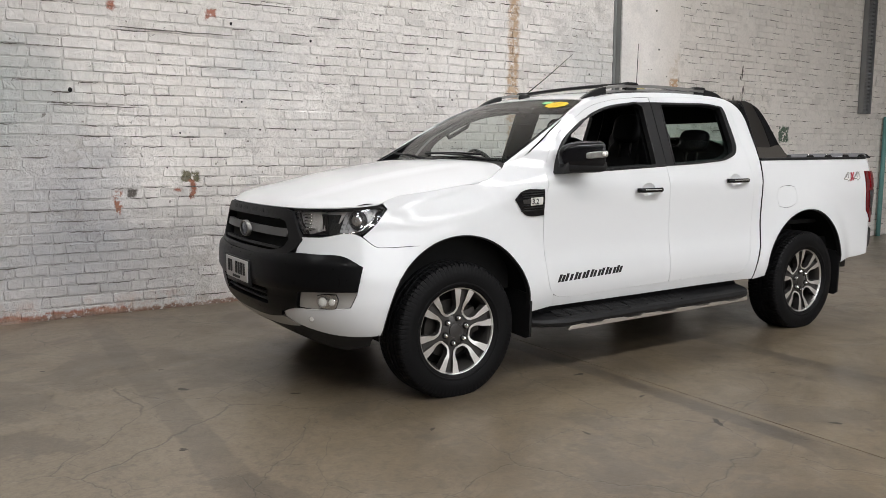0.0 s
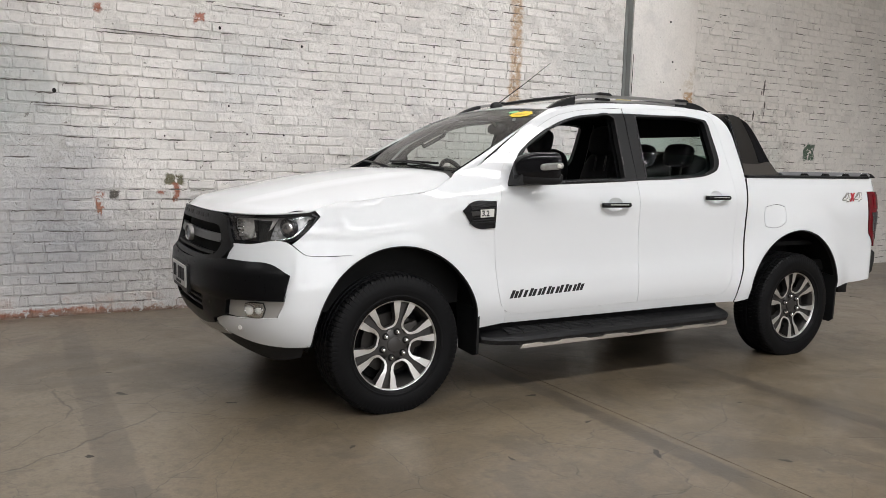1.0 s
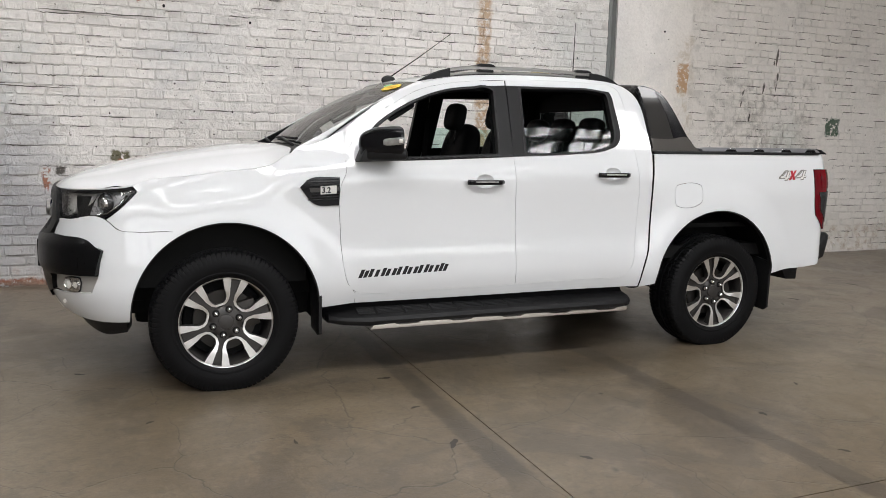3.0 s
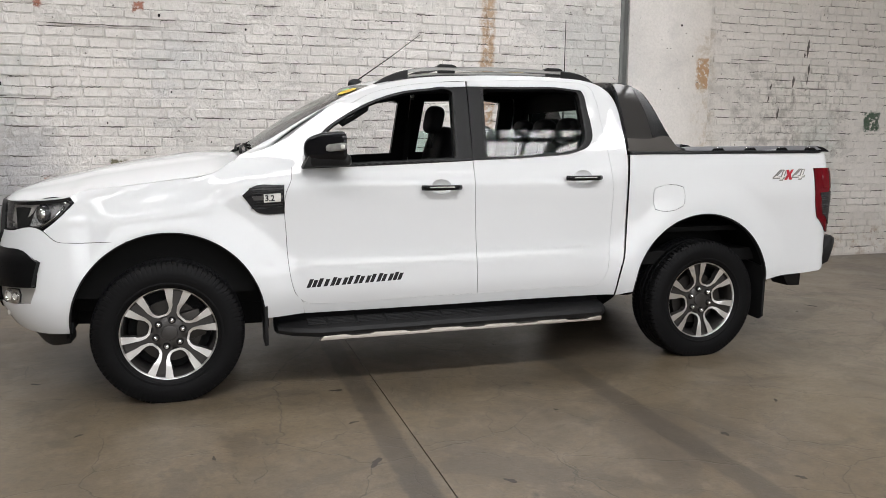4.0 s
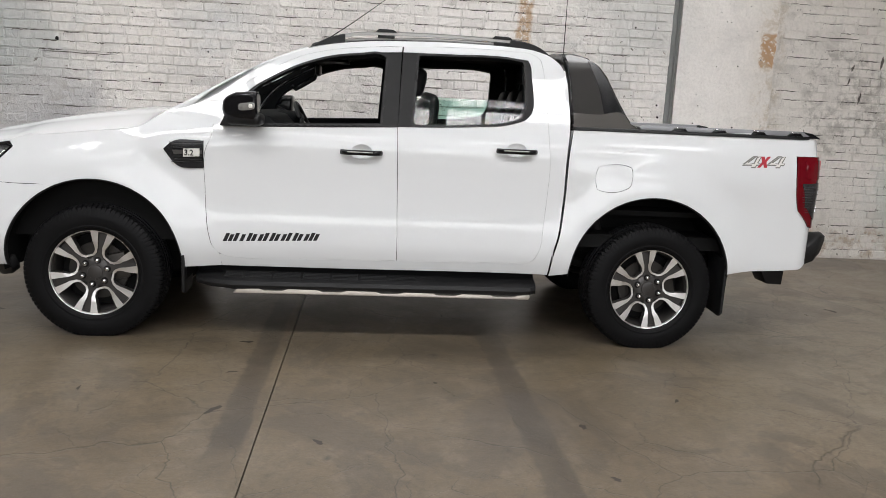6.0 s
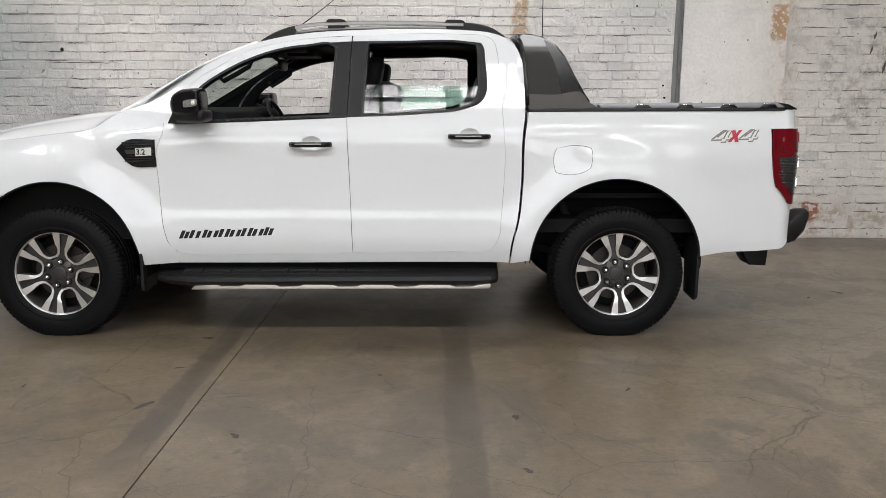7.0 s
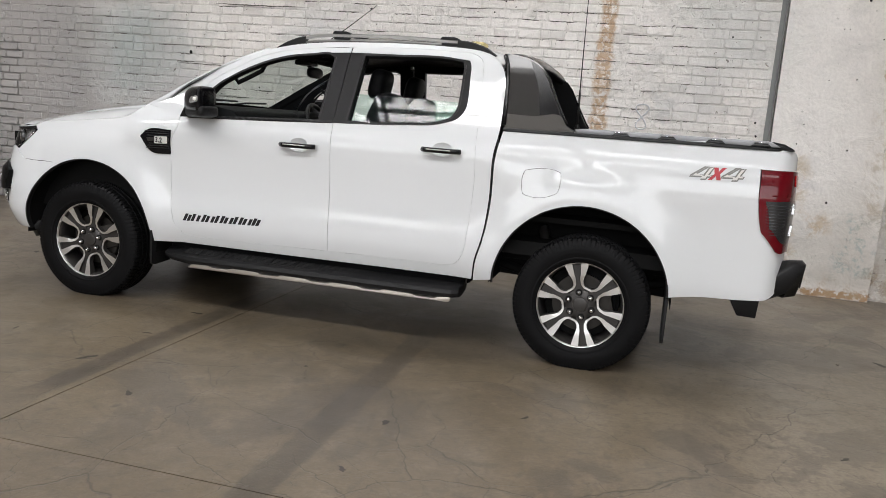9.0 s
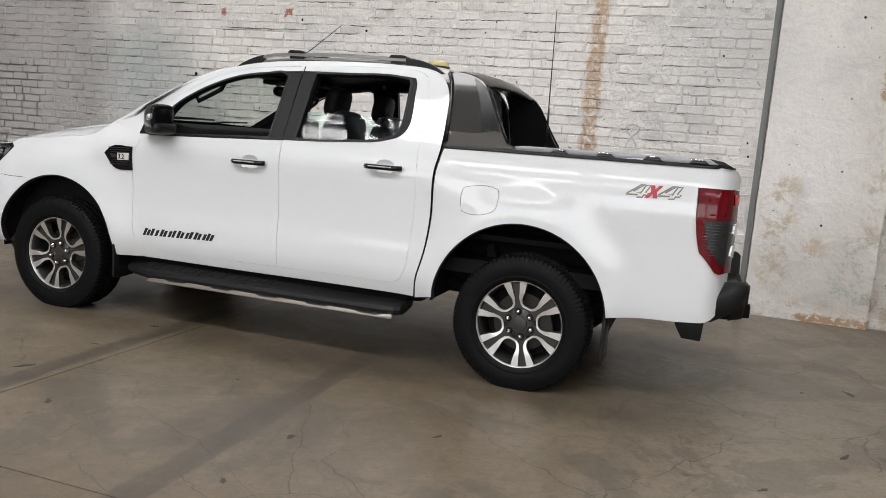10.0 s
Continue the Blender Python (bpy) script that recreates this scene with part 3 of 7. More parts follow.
# ceiling sheet with the openings of the roof lights cut through it
cb = bmesh.new()
ys = [-16.4]
for cx, cy, ln, wd, _ in sorted(ROOF_LIGHTS, key=lambda r: r[1]):
    join(cb, block(-9.4, 15.4, ys[-1], cy - wd / 2, ROOF_Z, ROOF_Z + 0.08))
    join(cb, block(-9.4, cx - ln / 2, cy - wd / 2, cy + wd / 2, ROOF_Z, ROOF_Z + 0.08))
    join(cb, block(cx + ln / 2, 15.4, cy - wd / 2, cy + wd / 2, ROOF_Z, ROOF_Z + 0.08))
    ys.append(cy + wd / 2)
join(cb, block(-9.4, 15.4, ys[-1], WALL_Y + 0.4, ROOF_Z, ROOF_Z + 0.08))
tagged(part("ceiling", cb, ROOF_SHEET), "grey sheet roof of the hall with roof lights", "ceiling", kind="structure")


def build_truss(x):
    """One lattice truss that spans the hall."""
    bm = bmesh.new()
    z0, z1 = ROOF_Z - 0.95, ROOF_Z - 0.12
    join(bm, block(x - 0.09, x + 0.09, -16.0, WALL_Y, z0, z0 + 0.12))
    join(bm, block(x - 0.05, x + 0.05, -16.0, WALL_Y, z1, z1 + 0.10))
    y, up = -15.8, True
    while y < WALL_Y - 1.2:
        join(bm, tube([(x, y, z0 if up else z1), (x, y + 1.15, z1 if up else z0)], 0.06, 6))
        y, up = y + 1.15, not up
    return bm


truss = tagged(part("roof_truss", build_truss(0.0), TRUSS), "dark steel lattice roof truss under the roof lights", "roof truss", "roof trusses", kind="structure")
truss.location.x = -3.4
for k in range(1, 5):
    copy_thing(truss, pose(-3.4 + 2.9 * k, 0, 0))
for cx, cy, ln, wd, _ in ROOF_LIGHTS:
    gl = bmesh.new()
    for k in range(9):
        x = cx - ln / 2 + ln * k / 8
        join(gl, block(x - 0.025, x + 0.025, cy - wd / 2, cy + wd / 2, ROOF_Z - 0.02, ROOF_Z + 0.03))
    rows = 5 if cy > 0 else 2
    for k in range(1, rows):
        y = cy - wd / 2 + wd * k / rows
        hb_ = 0.05 if cy > 0 else 0.025
        join(gl, block(cx - ln / 2, cx + ln / 2, y - hb_, y + hb_, ROOF_Z - 0.03, ROOF_Z + 0.02))
    tagged(part("skylight_bars", gl, TRUSS), "dark glazing bars of a long roof light", "roof light", "roof lights", kind="structure")

# cement pier that stands proud of the bricks
PIER0, PIER1, PIER_Y = 4.56, 5.57, 2.425
pier = block(PIER0, PIER1, PIER_Y, WALL_Y + 0.02, 0.0, ROOF_Z)
bmesh.ops.subdivide_edges(pier, edges=[e for e in pier.edges if abs((e.verts[0].co - e.verts[1].co).z) > 1], cuts=60)
for v in pier.verts:
    v.co.x += 0.010 * noise.noise(v.co * 2.3) + 0.004 * noise.noise(v.co * 9)
angle = block(PIER0 - 0.054, PIER0 - 0.008, WALL_Y - 0.012, WALL_Y + 0.02, 0.0, ROOF_Z)
join(angle, block(PIER0 - 0.016, PIER0 - 0.011, PIER_Y + 0.008, WALL_Y - 0.012, 0.0, ROOF_Z))
tagged(part("steel_angle", angle, ANGLE), "dark grey steel angle between brick wall and pier", "steel angle", kind="structure")
tagged(part("pier", pier, RENDER_COAT), "grey-white cement pier with stains and bolt holes", "pier", kind="structure")

# ---- the pickup: its surfaces ----
truck = empty("pickup_truck", (1.7, 0, 0))
tagged(truck, "white dual-cab pickup with black trim parked on concrete", "pickup")
truck_inv = Matrix.Translation((-1.7, 0, 0))


def tpart(name, bm, material, parent=None, label=""):
    """A part of the pickup, given in world metres."""
    ob = part(name, bm, material, parent or truck, label)
    if parent is None:
        ob.matrix_parent_inverse = truck_inv
    return ob


HALF = curve([0.36, 0.42, 0.47, 0.52, 0.58, 0.66, 0.76, 0.88, 1.0, 1.07, 1.13, 1.18, 1.23, 1.30, 1.50, 1.68, 1.74, 1.79],
             [0.800, 0.842, 0.862, 0.876, 0.884, 0.882, 0.871, 0.866, 0.869, 0.874, 0.874, 0.866, 0.850, 0.823, 0.738, 0.660, 0.628, 0.58])
HOOD_EDGE = curve([-0.86, -0.60, -0.452, -0.41, -0.366, -0.205, 0.015, 0.212, 0.265, 0.315, 0.36, 0.42],
                  [1.056, 1.074, 1.092, 1.108, 1.120, 1.137, 1.165, 1.191, 1.208, 1.242, 1.268, 1.285])
NOSE_X = curve([0.28, 0.38, 0.45, 0.52, 0.60, 0.70, 0.78, 0.84, 0.90, 1.0, 1.06, 1.12],
               [-0.74, -0.81, -0.858, -0.890, -0.905, -0.905, -0.900, -0.886, -0.872, -0.852, -0.836, -0.79])
X0, NEXP = -0.36, 2.7          # where the nose starts to round, and how squarely
XR, REXP, TAIL_X = 4.13, 3.6, 4.315
ARCHES = ((0.012, 0.42, 0.482), (3.212, 0.435, 0.492))


def half_width(x, z):
    """Half the width of the body at a station and a height."""
    w = HALF(z)
    for cx, cz, r in ARCHES:
        d = math.hypot(x - cx, (z - cz))
        w += 0.036 * float(S((r + 0.23 - d) / 0.24)) * float(S((z - 0.25) / 0.15))
    if x < 1.05:      # the wings fall away towards the bonnet
        ze = HOOD_EDGE(x)
        fade = float(S((1.05 - x) / 0.85))
        w -= fade * 0.050 * float(S((z - (ze - 0.22)) / 0.24)) ** 1.5
    if x > 2.66:      # load bed: straighter flanks that narrow to the tail
        k = float(S((x - 2.66) / 0.1))
        bed = 0.874 + 0.008 * float(S((z - 0.85) / 0.2)) - 0.062 * max(0.0, (z - 1.02) / 0.29) ** 1.9 - 0.04 * float(S((0.55 - z) / 0.2))
        flare = w - HALF(z)
        w = w * (1 - k) + (bed + flare) * k
        w -= 0.035 * float(S((x - 3.55) / 0.75))
    return w


def nose_y(x, z):
    """y of the near flank, rounding in at nose and tail."""
    w = half_width(max(x, X0), z)
    if x < X0:
        b = X0 - NOSE_X(z)
        w *= max(0.0, 1 - min(1, (X0 - x) / b) ** NEXP) ** (1 / NEXP)
    elif x > XR:
        w *= max(0.0, 1 - min(1, (x - XR) / (TAIL_X - XR)) ** REXP) ** (1 / REXP)
    return -w


def flank(off=0.0, side=1):
    """Places (x, z) on the flank; off pushes outwards; side -1 is the far one."""
    return lambda x, z: Vector((x, side * (nose_y(x, z) - off), z))


def nose_pt(th, z, off=0.0):
    """The nose by angle: 0 at the near corner, pi/2 at the middle, pi at the far corner."""
    if th < 0:
        x = X0 - th * 0.35
        return Vector((x, nose_y(x, z) - off, z))
    a, b = half_width(X0, z) + off, X0 - NOSE_X(z) + off
    c, s = math.cos(th), math.sin(th)
    return Vector((X0 - b * abs(s) ** (2 / NEXP), -math.copysign(a * abs(c) ** (2 / NEXP), c), z))


def th_y(y, z):
    return math.acos(min(1, abs(y) / half_width(X0, z)) ** (NEXP / 2))


def th_x(x, z):
    if x > X0:
        return (X0 - x) / 0.35
    return math.asin(min(1, max(0, (X0 - x) / (X0 - NOSE_X(z)))) ** (NEXP / 2))


def tail_pt(th, z, off=0.0):
    a, b = half_width(XR, z) + off, TAIL_X - XR + off
    return Vector((XR + b * abs(math.sin(th)) ** (2 / REXP), -math.copysign(a * abs(math.cos(th)) ** (2 / REXP), math.cos(th)), z))


def nose_line(pts, step=0.02, sharp=48):
    """Nose outline from ("x" or "y", value, z)."""
    return rounded([((th_x(v, z) if k == "x" else th_y(v, z)), z) for k, v, z in pts], step, sharp)


def arc(k, a0, a1, n=26, grow=0.0):
    cx, cz, r = ARCHES[k]
    return [(cx + (r + grow) * math.cos(radians(a0 + (a1 - a0) * q / n)), cz + (r + grow) * math.sin(radians(a0 + (a1 - a0) * q / n))) for q in range(n + 1)]


# outlines in (x, z)
FDOOR_TOP = [(0.652, 1.228), (0.68, 1.303), (0.727, 1.374), (0.806, 1.458), (0.965, 1.557), (1.128, 1.640), (1.292, 1.682), (1.493, 1.709), (1.697, 1.722)]
FDOOR_LOW = [(0.648, 1.168), (0.620, 1.100), (0.614, 0.862), (0.620, 0.738), (0.637, 0.612), (0.656, 0.549), (0.689, 0.508), (0.735, 0.487), (0.79, 0.482), (1.274, 0.487), (1.7035, 0.493)]
FWIN = [(0.705, 1.222), (0.760, 1.330), (0.835, 1.424), (0.963, 1.514), (1.125, 1.595), (1.29, 1.648), (1.457, 1.673), (1.695, 1.690)]
FOPEN = [(0.79, 1.240), (0.806, 1.345), (0.858, 1.424), (0.968, 1.502), (1.127, 1.583), (1.29, 1.636), (1.455, 1.660), (1.578, 1.668), (1.604, 1.654), (1.580, 1.276)]
RDOOR = [(1.704, 0.493), (1.949, 0.498), (2.305, 0.501), (2.451, 0.503), (2.505, 0.521), (2.539, 0.579), (2.556, 0.718), (2.568, 0.889), (2.572, 1.059), (2.563, 1.193),
         (2.555, 1.325), (2.543, 1.492), (2.530, 1.640), (2.512, 1.697), (2.470, 1.722), (2.336, 1.733), (1.977, 1.736), (1.704, 1.722)]
RWIN = [(1.700, 1.690), (1.99, 1.694), (2.405, 1.688), (2.440, 1.684), (2.450, 1.668), (2.461, 1.580), (2.470, 1.490), (2.463, 1.390), (2.431, 1.346), (2.355, 1.315), (2.103, 1.284), (1.90, 1.272), (1.680, 1.264)]
ROPEN = [(1.768, 1.283), (1.92, 1.286), (2.10, 1.298), (2.330, 1.326), (2.392, 1.355), (2.415, 1.400), (2.420, 1.490), (2.418, 1.580), (2.414, 1.655), (2.408, 1.671), (2.388, 1.675), (1.99, 1.682), (1.796, 1.677)]
BELT_F = (1.6795, 1.262)
SCREEN_EDGE = [(0.38, 1.288), (0.55, 1.380), (0.76, 1.498), (0.99, 1.612), (1.13, 1.671), (1.29, 1.713), (1.49, 1.742)]
ROOF_EDGE = [(1.70, 1.755), (1.98, 1.764), (2.33, 1.758), (2.48, 1.744), (2.575, 1.714)]
CAB_REAR = [(2.640, 1.660), (2.668, 1.595), (2.682, 1.445), (2.684, 1.294), (2.668, 1.161), (2.664, 0.889), (2.644, 0.682), (2.612, 0.543), (2.605, 0.470), (2.602, 0.436)]

GAP = 0.0012
fdoor_white = FDOOR_TOP[::-1] + FDOOR_LOW + [BELT_F] + [(1.2, 1.240)] + FWIN
rdoor_white = RDOOR + [RWIN[0]] + RWIN[1:]
cab_ring = SCREEN_EDGE + ROOF_EDGE + CAB_REAR + [(2.2, 0.437), (1.4, 0.432), (0.7055, 0.430), (0.6945, 0.5025)] + [(0.735, 0.487), (0.79, 0.482), (1.274, 0.487), (1.702, 0.493)] \
    + RDOOR[1:-1] + [(1.700, 1.722)] + FDOOR_TOP[::-1] + [(0.50, 1.262)]
fender = [(-0.418, 1.058), (-0.440, 1.086), (-0.405, 1.108), (-0.366, 1.118), (-0.205, 1.134), (0.015, 1.162), (0.212, 1.188), (0.262, 1.204), (0.314, 1.238), (0.362, 1.268), (0.380, 1.287), (0.50, 1.262), (0.651, 1.2285),
          (0.6478, 1.168), (0.6196, 1.100), (0.6136, 0.862), (0.6196, 0.738), (0.6366, 0.612), (0.6555, 0.549), (0.6925, 0.5030), (0.7040, 0.430)] + arc(0, 0, 113) + \
    [(-0.30, 0.8625), (-0.44, 0.8625), (-0.50, 0.868), (-0.566, 0.922), (-0.52, 0.958), (-0.462, 1.012)]
bed_side = [(2.612, 0.432), (2.622, 0.540), (2.656, 0.682), (2.678, 0.889), (2.684, 1.161), (2.705, 1.294), (3.3, 1.302), (4.200, 1.311), (4.262, 1.300), (4.285, 1.270), (4.288, 1.208), (4.084, 1.206),
            (4.100, 0.997), (4.150, 0.872), (4.208, 0.805), (4.284, 0.790), (4.282, 0.700), (4.264, 0.610), (4.238, 0.548), (4.200, 0.520), (4.120, 0.509), (3.784, 0.492), (3.700, 0.480)] + arc(1, 5, 178)


def both(name, make, material, label="", parents=(None, None)):
    """The same part on the near and the far flank."""
    return [tpart(name, make(s), material, p, label) for s, p in ((1, parents[0]), (-1, parents[1]))]


def hint(side):
    return (0, -side, 0)


def cup_loop(x0, z0):
    """Outline of the dish behind a door handle."""
    return rounded([(x0 + 0.055, z0 - 0.008), (x0 + 0.072, z0 + 0.030), (x0 + 0.12, z0 + 0.046), (x0 + 0.168, z0 + 0.030), (x0 + 0.185, z0 - 0.008), (x0 + 0.165, z0 - 0.032), (x0 + 0.12, z0 - 0.040), (x0 + 0.075, z0 - 0.032)], 0.010)


HANDLES = ((1.362, 1.112), (2.250, 1.158))
o_f, o_r = inset(rounded(fdoor_white), GAP), inset(rounded(rdoor_white), GAP)
front_doors = both("front_door", lambda s: shell(o_f, flank(0, s), hint(s), holes=[cup_loop(*HANDLES[0])]), PAINT, "white front door with a fully lowered window")
rear_doors = both("rear_door", lambda s: shell(o_r, flank(0, s), hint(s), holes=[cup_loop(*HANDLES[1])]), PAINT, "white rear door with a half lowered window")
o_c = rounded(cab_ring)
both("cab_side", lambda s: shell(o_c, flank(0, s), hint(s), edge=0.002), PAINT)
o_w = inset(rounded(fender), 0.0009)
# closed joint between wing and A-pillar
_full = rounded(fender)
_top = (_full[:, 0] > 0.372) & (_full[:, 0] < 0.648) & (_full[:, 1] > 1.226)
o_w[_top] = _full[_top]
both("front_fender", lambda s: shell(o_w, flank(0, s), hint(s)), PAINT)
o_b = rounded(bed_side)
fuel = rounded([(2.852, 1.080), (2.858, 1.093), (2.872, 1.097), (3.040, 1.102), (3.056, 1.096), (3.061, 1.080), (3.060, 1.020), (3.050, 0.985), (3.020, 0.966), (2.872, 0.955), (2.857, 0.960), (2.852, 0.974)], 0.012)
bed_sides = both("bed_side", lambda s: shell(o_b, flank(0, s), hint(s), holes=[fuel] if s > 0 else (), edge=0.002), PAINT)
# black window surrounds and cabin-side trims
wf_out = [(0.705, 1.222), (1.2, 1.240), BELT_F] + FWIN[::-1]
o1, h1 = inset(rounded(wf_out), 0.001), rounded(FOPEN)
both("window_surround", lambda s: shell(o1, flank(0.004, s), hint(s), lip=0.035, holes=[h1]), PILLAR_BLACK, "black window surround", front_doors)
o2, h2 = inset(rounded(RWIN), 0.001), rounded(ROPEN)
both("window_surround", lambda s: shell(o2, flank(0.004, s), hint(s), lip=0.035, holes=[h2]), PILLAR_BLACK, "black window surround", rear_doors)
# rubber lip along the glass
both("window_seal", lambda s: shell(rounded([(0.72, 1.226), (1.675, 1.266), (1.675, 1.276), (0.72, 1.240)]), flank(0.010, s), hint(s), lip=0.01), BLACK_SATIN, "", front_doors)
both("window_seal", lambda s: shell(inset(h2, -0.012), flank(0.007, s), hint(s), lip=0.01, holes=[h2]), BLACK_SATIN, "", rear_doors)
both("window_seal", lambda s: shell(inset(h1, -0.012), flank(0.007, s), hint(s), lip=0.01, holes=[h1]), BLACK_SATIN, "", front_doors)
trim_f = inset(rounded(FDOOR_TOP[::-1] + FDOOR_LOW), 0.012)
trim_r = inset(rounded(RDOOR), 0.012)
both("door_trim", lambda s: shell(trim_f, flank(-0.060, s), hint(-s), step=0.06, lip=0.0, holes=[inset(h1, 0.003)]), CABIN, "black inner door trim", front_doors)
both("door_trim", lambda s: shell(trim_r, flank(-0.060, s), hint(-s), step=0.06, lip=0.0, holes=[inset(h2, 0.003)]), CABIN, "black inner door trim", rear_doors)
both("pillar_trim", lambda s: shell(inset(o_c, 0.004), flank(-0.045, s), hint(-s), step=0.06, lip=0.0), CABIN)
# half lowered panes of the rear doors
pane = rounded([(1.768, 1.280), (1.92, 1.284), (2.10, 1.296), (2.330, 1.324), (2.400, 1.358), (2.424, 1.400), (2.424, 1.436), (1.782, 1.444)])
for ob in both("pane", lambda s: shell(pane, lambda x, z: Vector((x, s * -(0.8165 - 0.425 * (z - 1.28)), z)), hint(s), step=0.08, lip=0.004), GREEN_GLASS, "green-tinted window pane", rear_doors):
    ob.visible_shadow = False


# ---- bonnet, screen, roof ----
HOOD_MID = curve([-0.86, -0.80, -0.75, -0.68, -0.54, -0.27, 0.0, 0.15, 0.31, 0.42], [1.058, 1.088, 1.110, 1.134, 1.166, 1.226, 1.272, 1.292, 1.306, 1.312])
_hx = np.linspace(-0.47, 0.36, 24)
HOOD_Y = curve([-0.86, -0.60] + list(_hx) + [0.42], [0.80, 0.80] + [-nose_y(x, HOOD_EDGE(x) - 0.003) - 0.004 for x in _hx] + [0.79])


FOLD_Z = curve([-0.86, -0.80, -0.62, -0.47, -0.36], [1.056, 1.057, 1.070, 1.085, 1.105])


def hood_fold(x, y):
    """0 at the leading edge of the bonnet, 1 well behind it."""
    if x > X0:
        return 1.0
    e = (abs(y) / half_width(X0, 1.06)) ** NEXP + ((X0 - x) / (X0 - NOSE_X(1.06))) ** NEXP
    return float(S((1.02 - e) / 0.30)) ** 0.5


def hood_pt(x, y):
    t = min(1, abs(y) / HOOD_Y(x))
    ze, zc = HOOD_EDGE(x), HOOD_MID(x)
    z = ze + (zc - ze) * (1 - t ** 2.4) + 0.010 * float(S((0.50 - abs(y)) / 0.07)) * float(S((x + 0.86) / 0.35)) * float(S((0.40 - x) / 0.3))
    zf = FOLD_Z(x)
    return Vector((x, y, zf + (z - zf) * hood_fold(x, y)))


front_edge = []
for q in range(41):
    th = th_x(-0.47, 1.06) + (math.pi - 2 * th_x(-0.47, 1.06)) * q / 40
    p = nose_pt(th, 1.06, 0.002)
    front_edge.append((p.x, p.y))
hood_out = front_edge + [(x, HOOD_Y(x)) for x in np.linspace(-0.44, 0.35, 14)] + [(0.375, 0.70), (0.36, 0.35), (0.35, 0.0), (0.36, -0.35), (0.375, -0.70)] + [(x, -HOOD_Y(x)) for x in np.linspace(0.35, -0.44, 14)]
tpart("bonnet", shell(rounded(hood_out, 0.025), hood_pt, (0, 0, 1), step=0.035, lip=0.025), PAINT)
tpart("engine_bay", block(-0.70, 0.45, -0.74, 0.74, 0.55, 1.03), DARK)

SCR_X = curve([0, 0.25, 0.5, 0.75, 1.0], [0.425, 0.560, 0.715, 0.885, 1.075])
SCR_Z = curve([0, 0.25, 0.5, 0.75, 1.0], [1.312, 1.418, 1.520, 1.618, 1.705])


SCR_W = curve([0, 0.25, 0.5, 0.75, 1.0], [0.775, 0.782, 0.740, 0.688, 0.612])


def screen_pt(v, y, off=0.0):
    w = SCR_W(v)
    t = y / w
    return Vector((SCR_X(v) + 0.060 * t * t - off * 0.5, y, SCR_Z(v) - 0.018 * t * t + off * 0.85))


def screen_w(v):
    return SCR_W(v)


def scr(v, t):
    return screen_pt(v, t * screen_w(v))


def scr_loop(d):
    return rounded([(d, -1 + d), (1 - d, -1 + d), (1 - d, 1 - d), (d, 1 - d)], 0.05)


wind = tpart("windscreen", shell(scr_loop(0.0), scr, (-1, 0, 1), step=0.08, lip=0.005), GLASS, label="clear windscreen with stickers")
wind.visible_shadow = False
tpart("screen_border", shell(scr_loop(0.0), lambda v, t: screen_pt(v, t * screen_w(v), -0.008), (-1, 0, 1), step=0.05, lip=0.0, holes=[rounded([(0.05, -0.955), (0.92, -0.955), (0.92, 0.955), (0.05, 0.955)], 0.05)]), DARK, wind)
for s in (1, -1):
    a, b = [], []
    for q in range(25):
        t = q / 24
        x = 0.38 + (1.165 - 0.38) * t
        zz = np.interp(x, [p[0] for p in SCREEN_EDGE], [p[1] for p in SCREEN_EDGE])
        a.append(flank(0, s)(x, zz))
        b.append(screen_pt(min(1, t * 1.0), -s * (screen_w(t) + 0.002), 0.004))
    mid = [(p + q) / 2 + Vector((-0.005, -s * 0.006, 0.006)) for p, q in zip(a, b)]
    bm = strip(a, mid)
    join(bm, strip(mid, b))
    bmesh.ops.remove_doubles(bm, verts=bm.verts, dist=1e-4)
    bmesh.ops.recalc_face_normals(bm, faces=bm.faces)
    for f in bm.faces:
        f.smooth = True
    tpart("a_pillar", bm, PAINT)
    inn = strip([p + Vector((0.05, s * 0.04, -0.03)) for p in a], [p + Vector((0.045, s * 0.02, -0.03)) for p in b])
    tpart("pillar_cover", inn, CABIN)
# cowl with wiper arms
tpart("cowl", strip([(0.33, y, HOOD_MID(0.33) - 0.03 - 0.05 * (y / 0.8) ** 2) for y in np.linspace(-0.77, 0.77, 15)], [screen_pt(0.0, y * 0.755 / 0.77, -0.006) for y in np.linspace(-0.77, 0.77, 15)]), BLACK_SATIN)
for y0, y1 in ((-0.62, 0.02), (0.10, 0.66)):
    tpart("wiper", tube([(0.40, y0, 1.305), (0.415, (y0 + y1) / 2, 1.335), (0.455, y1, 1.345)], 0.009, 8, 0.006), BLACK_SATIN)
tpart("wiper_blade", tube([(0.46, -0.45, 1.340), (0.445, -0.1, 1.348), (0.455, 0.2, 1.345)], 0.007, 8), BLACK_SATIN)

ROOF_MID = curve([1.05, 1.10, 1.165, 1.33, 1.68, 2.04, 2.41, 2.58, 2.66], [1.698, 1.716, 1.734, 1.760, 1.790, 1.803, 1.797, 1.770, 1.735])
RE_X, RE_Z = [p[0] for p in SCREEN_EDGE[3:] + ROOF_EDGE] + [2.64], [p[1] for p in SCREEN_EDGE[3:] + ROOF_EDGE] + [1.66]
ROOF_E = curve(RE_X, RE_Z)


def roof_pt(x, t):
    ze, zc = ROOF_E(x), ROOF_MID(x)
    w = -nose_y(x, ze) - 0.001
    return Vector((x, t * w, ze + (zc - ze) * (1 - abs(t) ** 2.6)))


def roof_front(t):
    return 1.075 + 0.075 * t * t


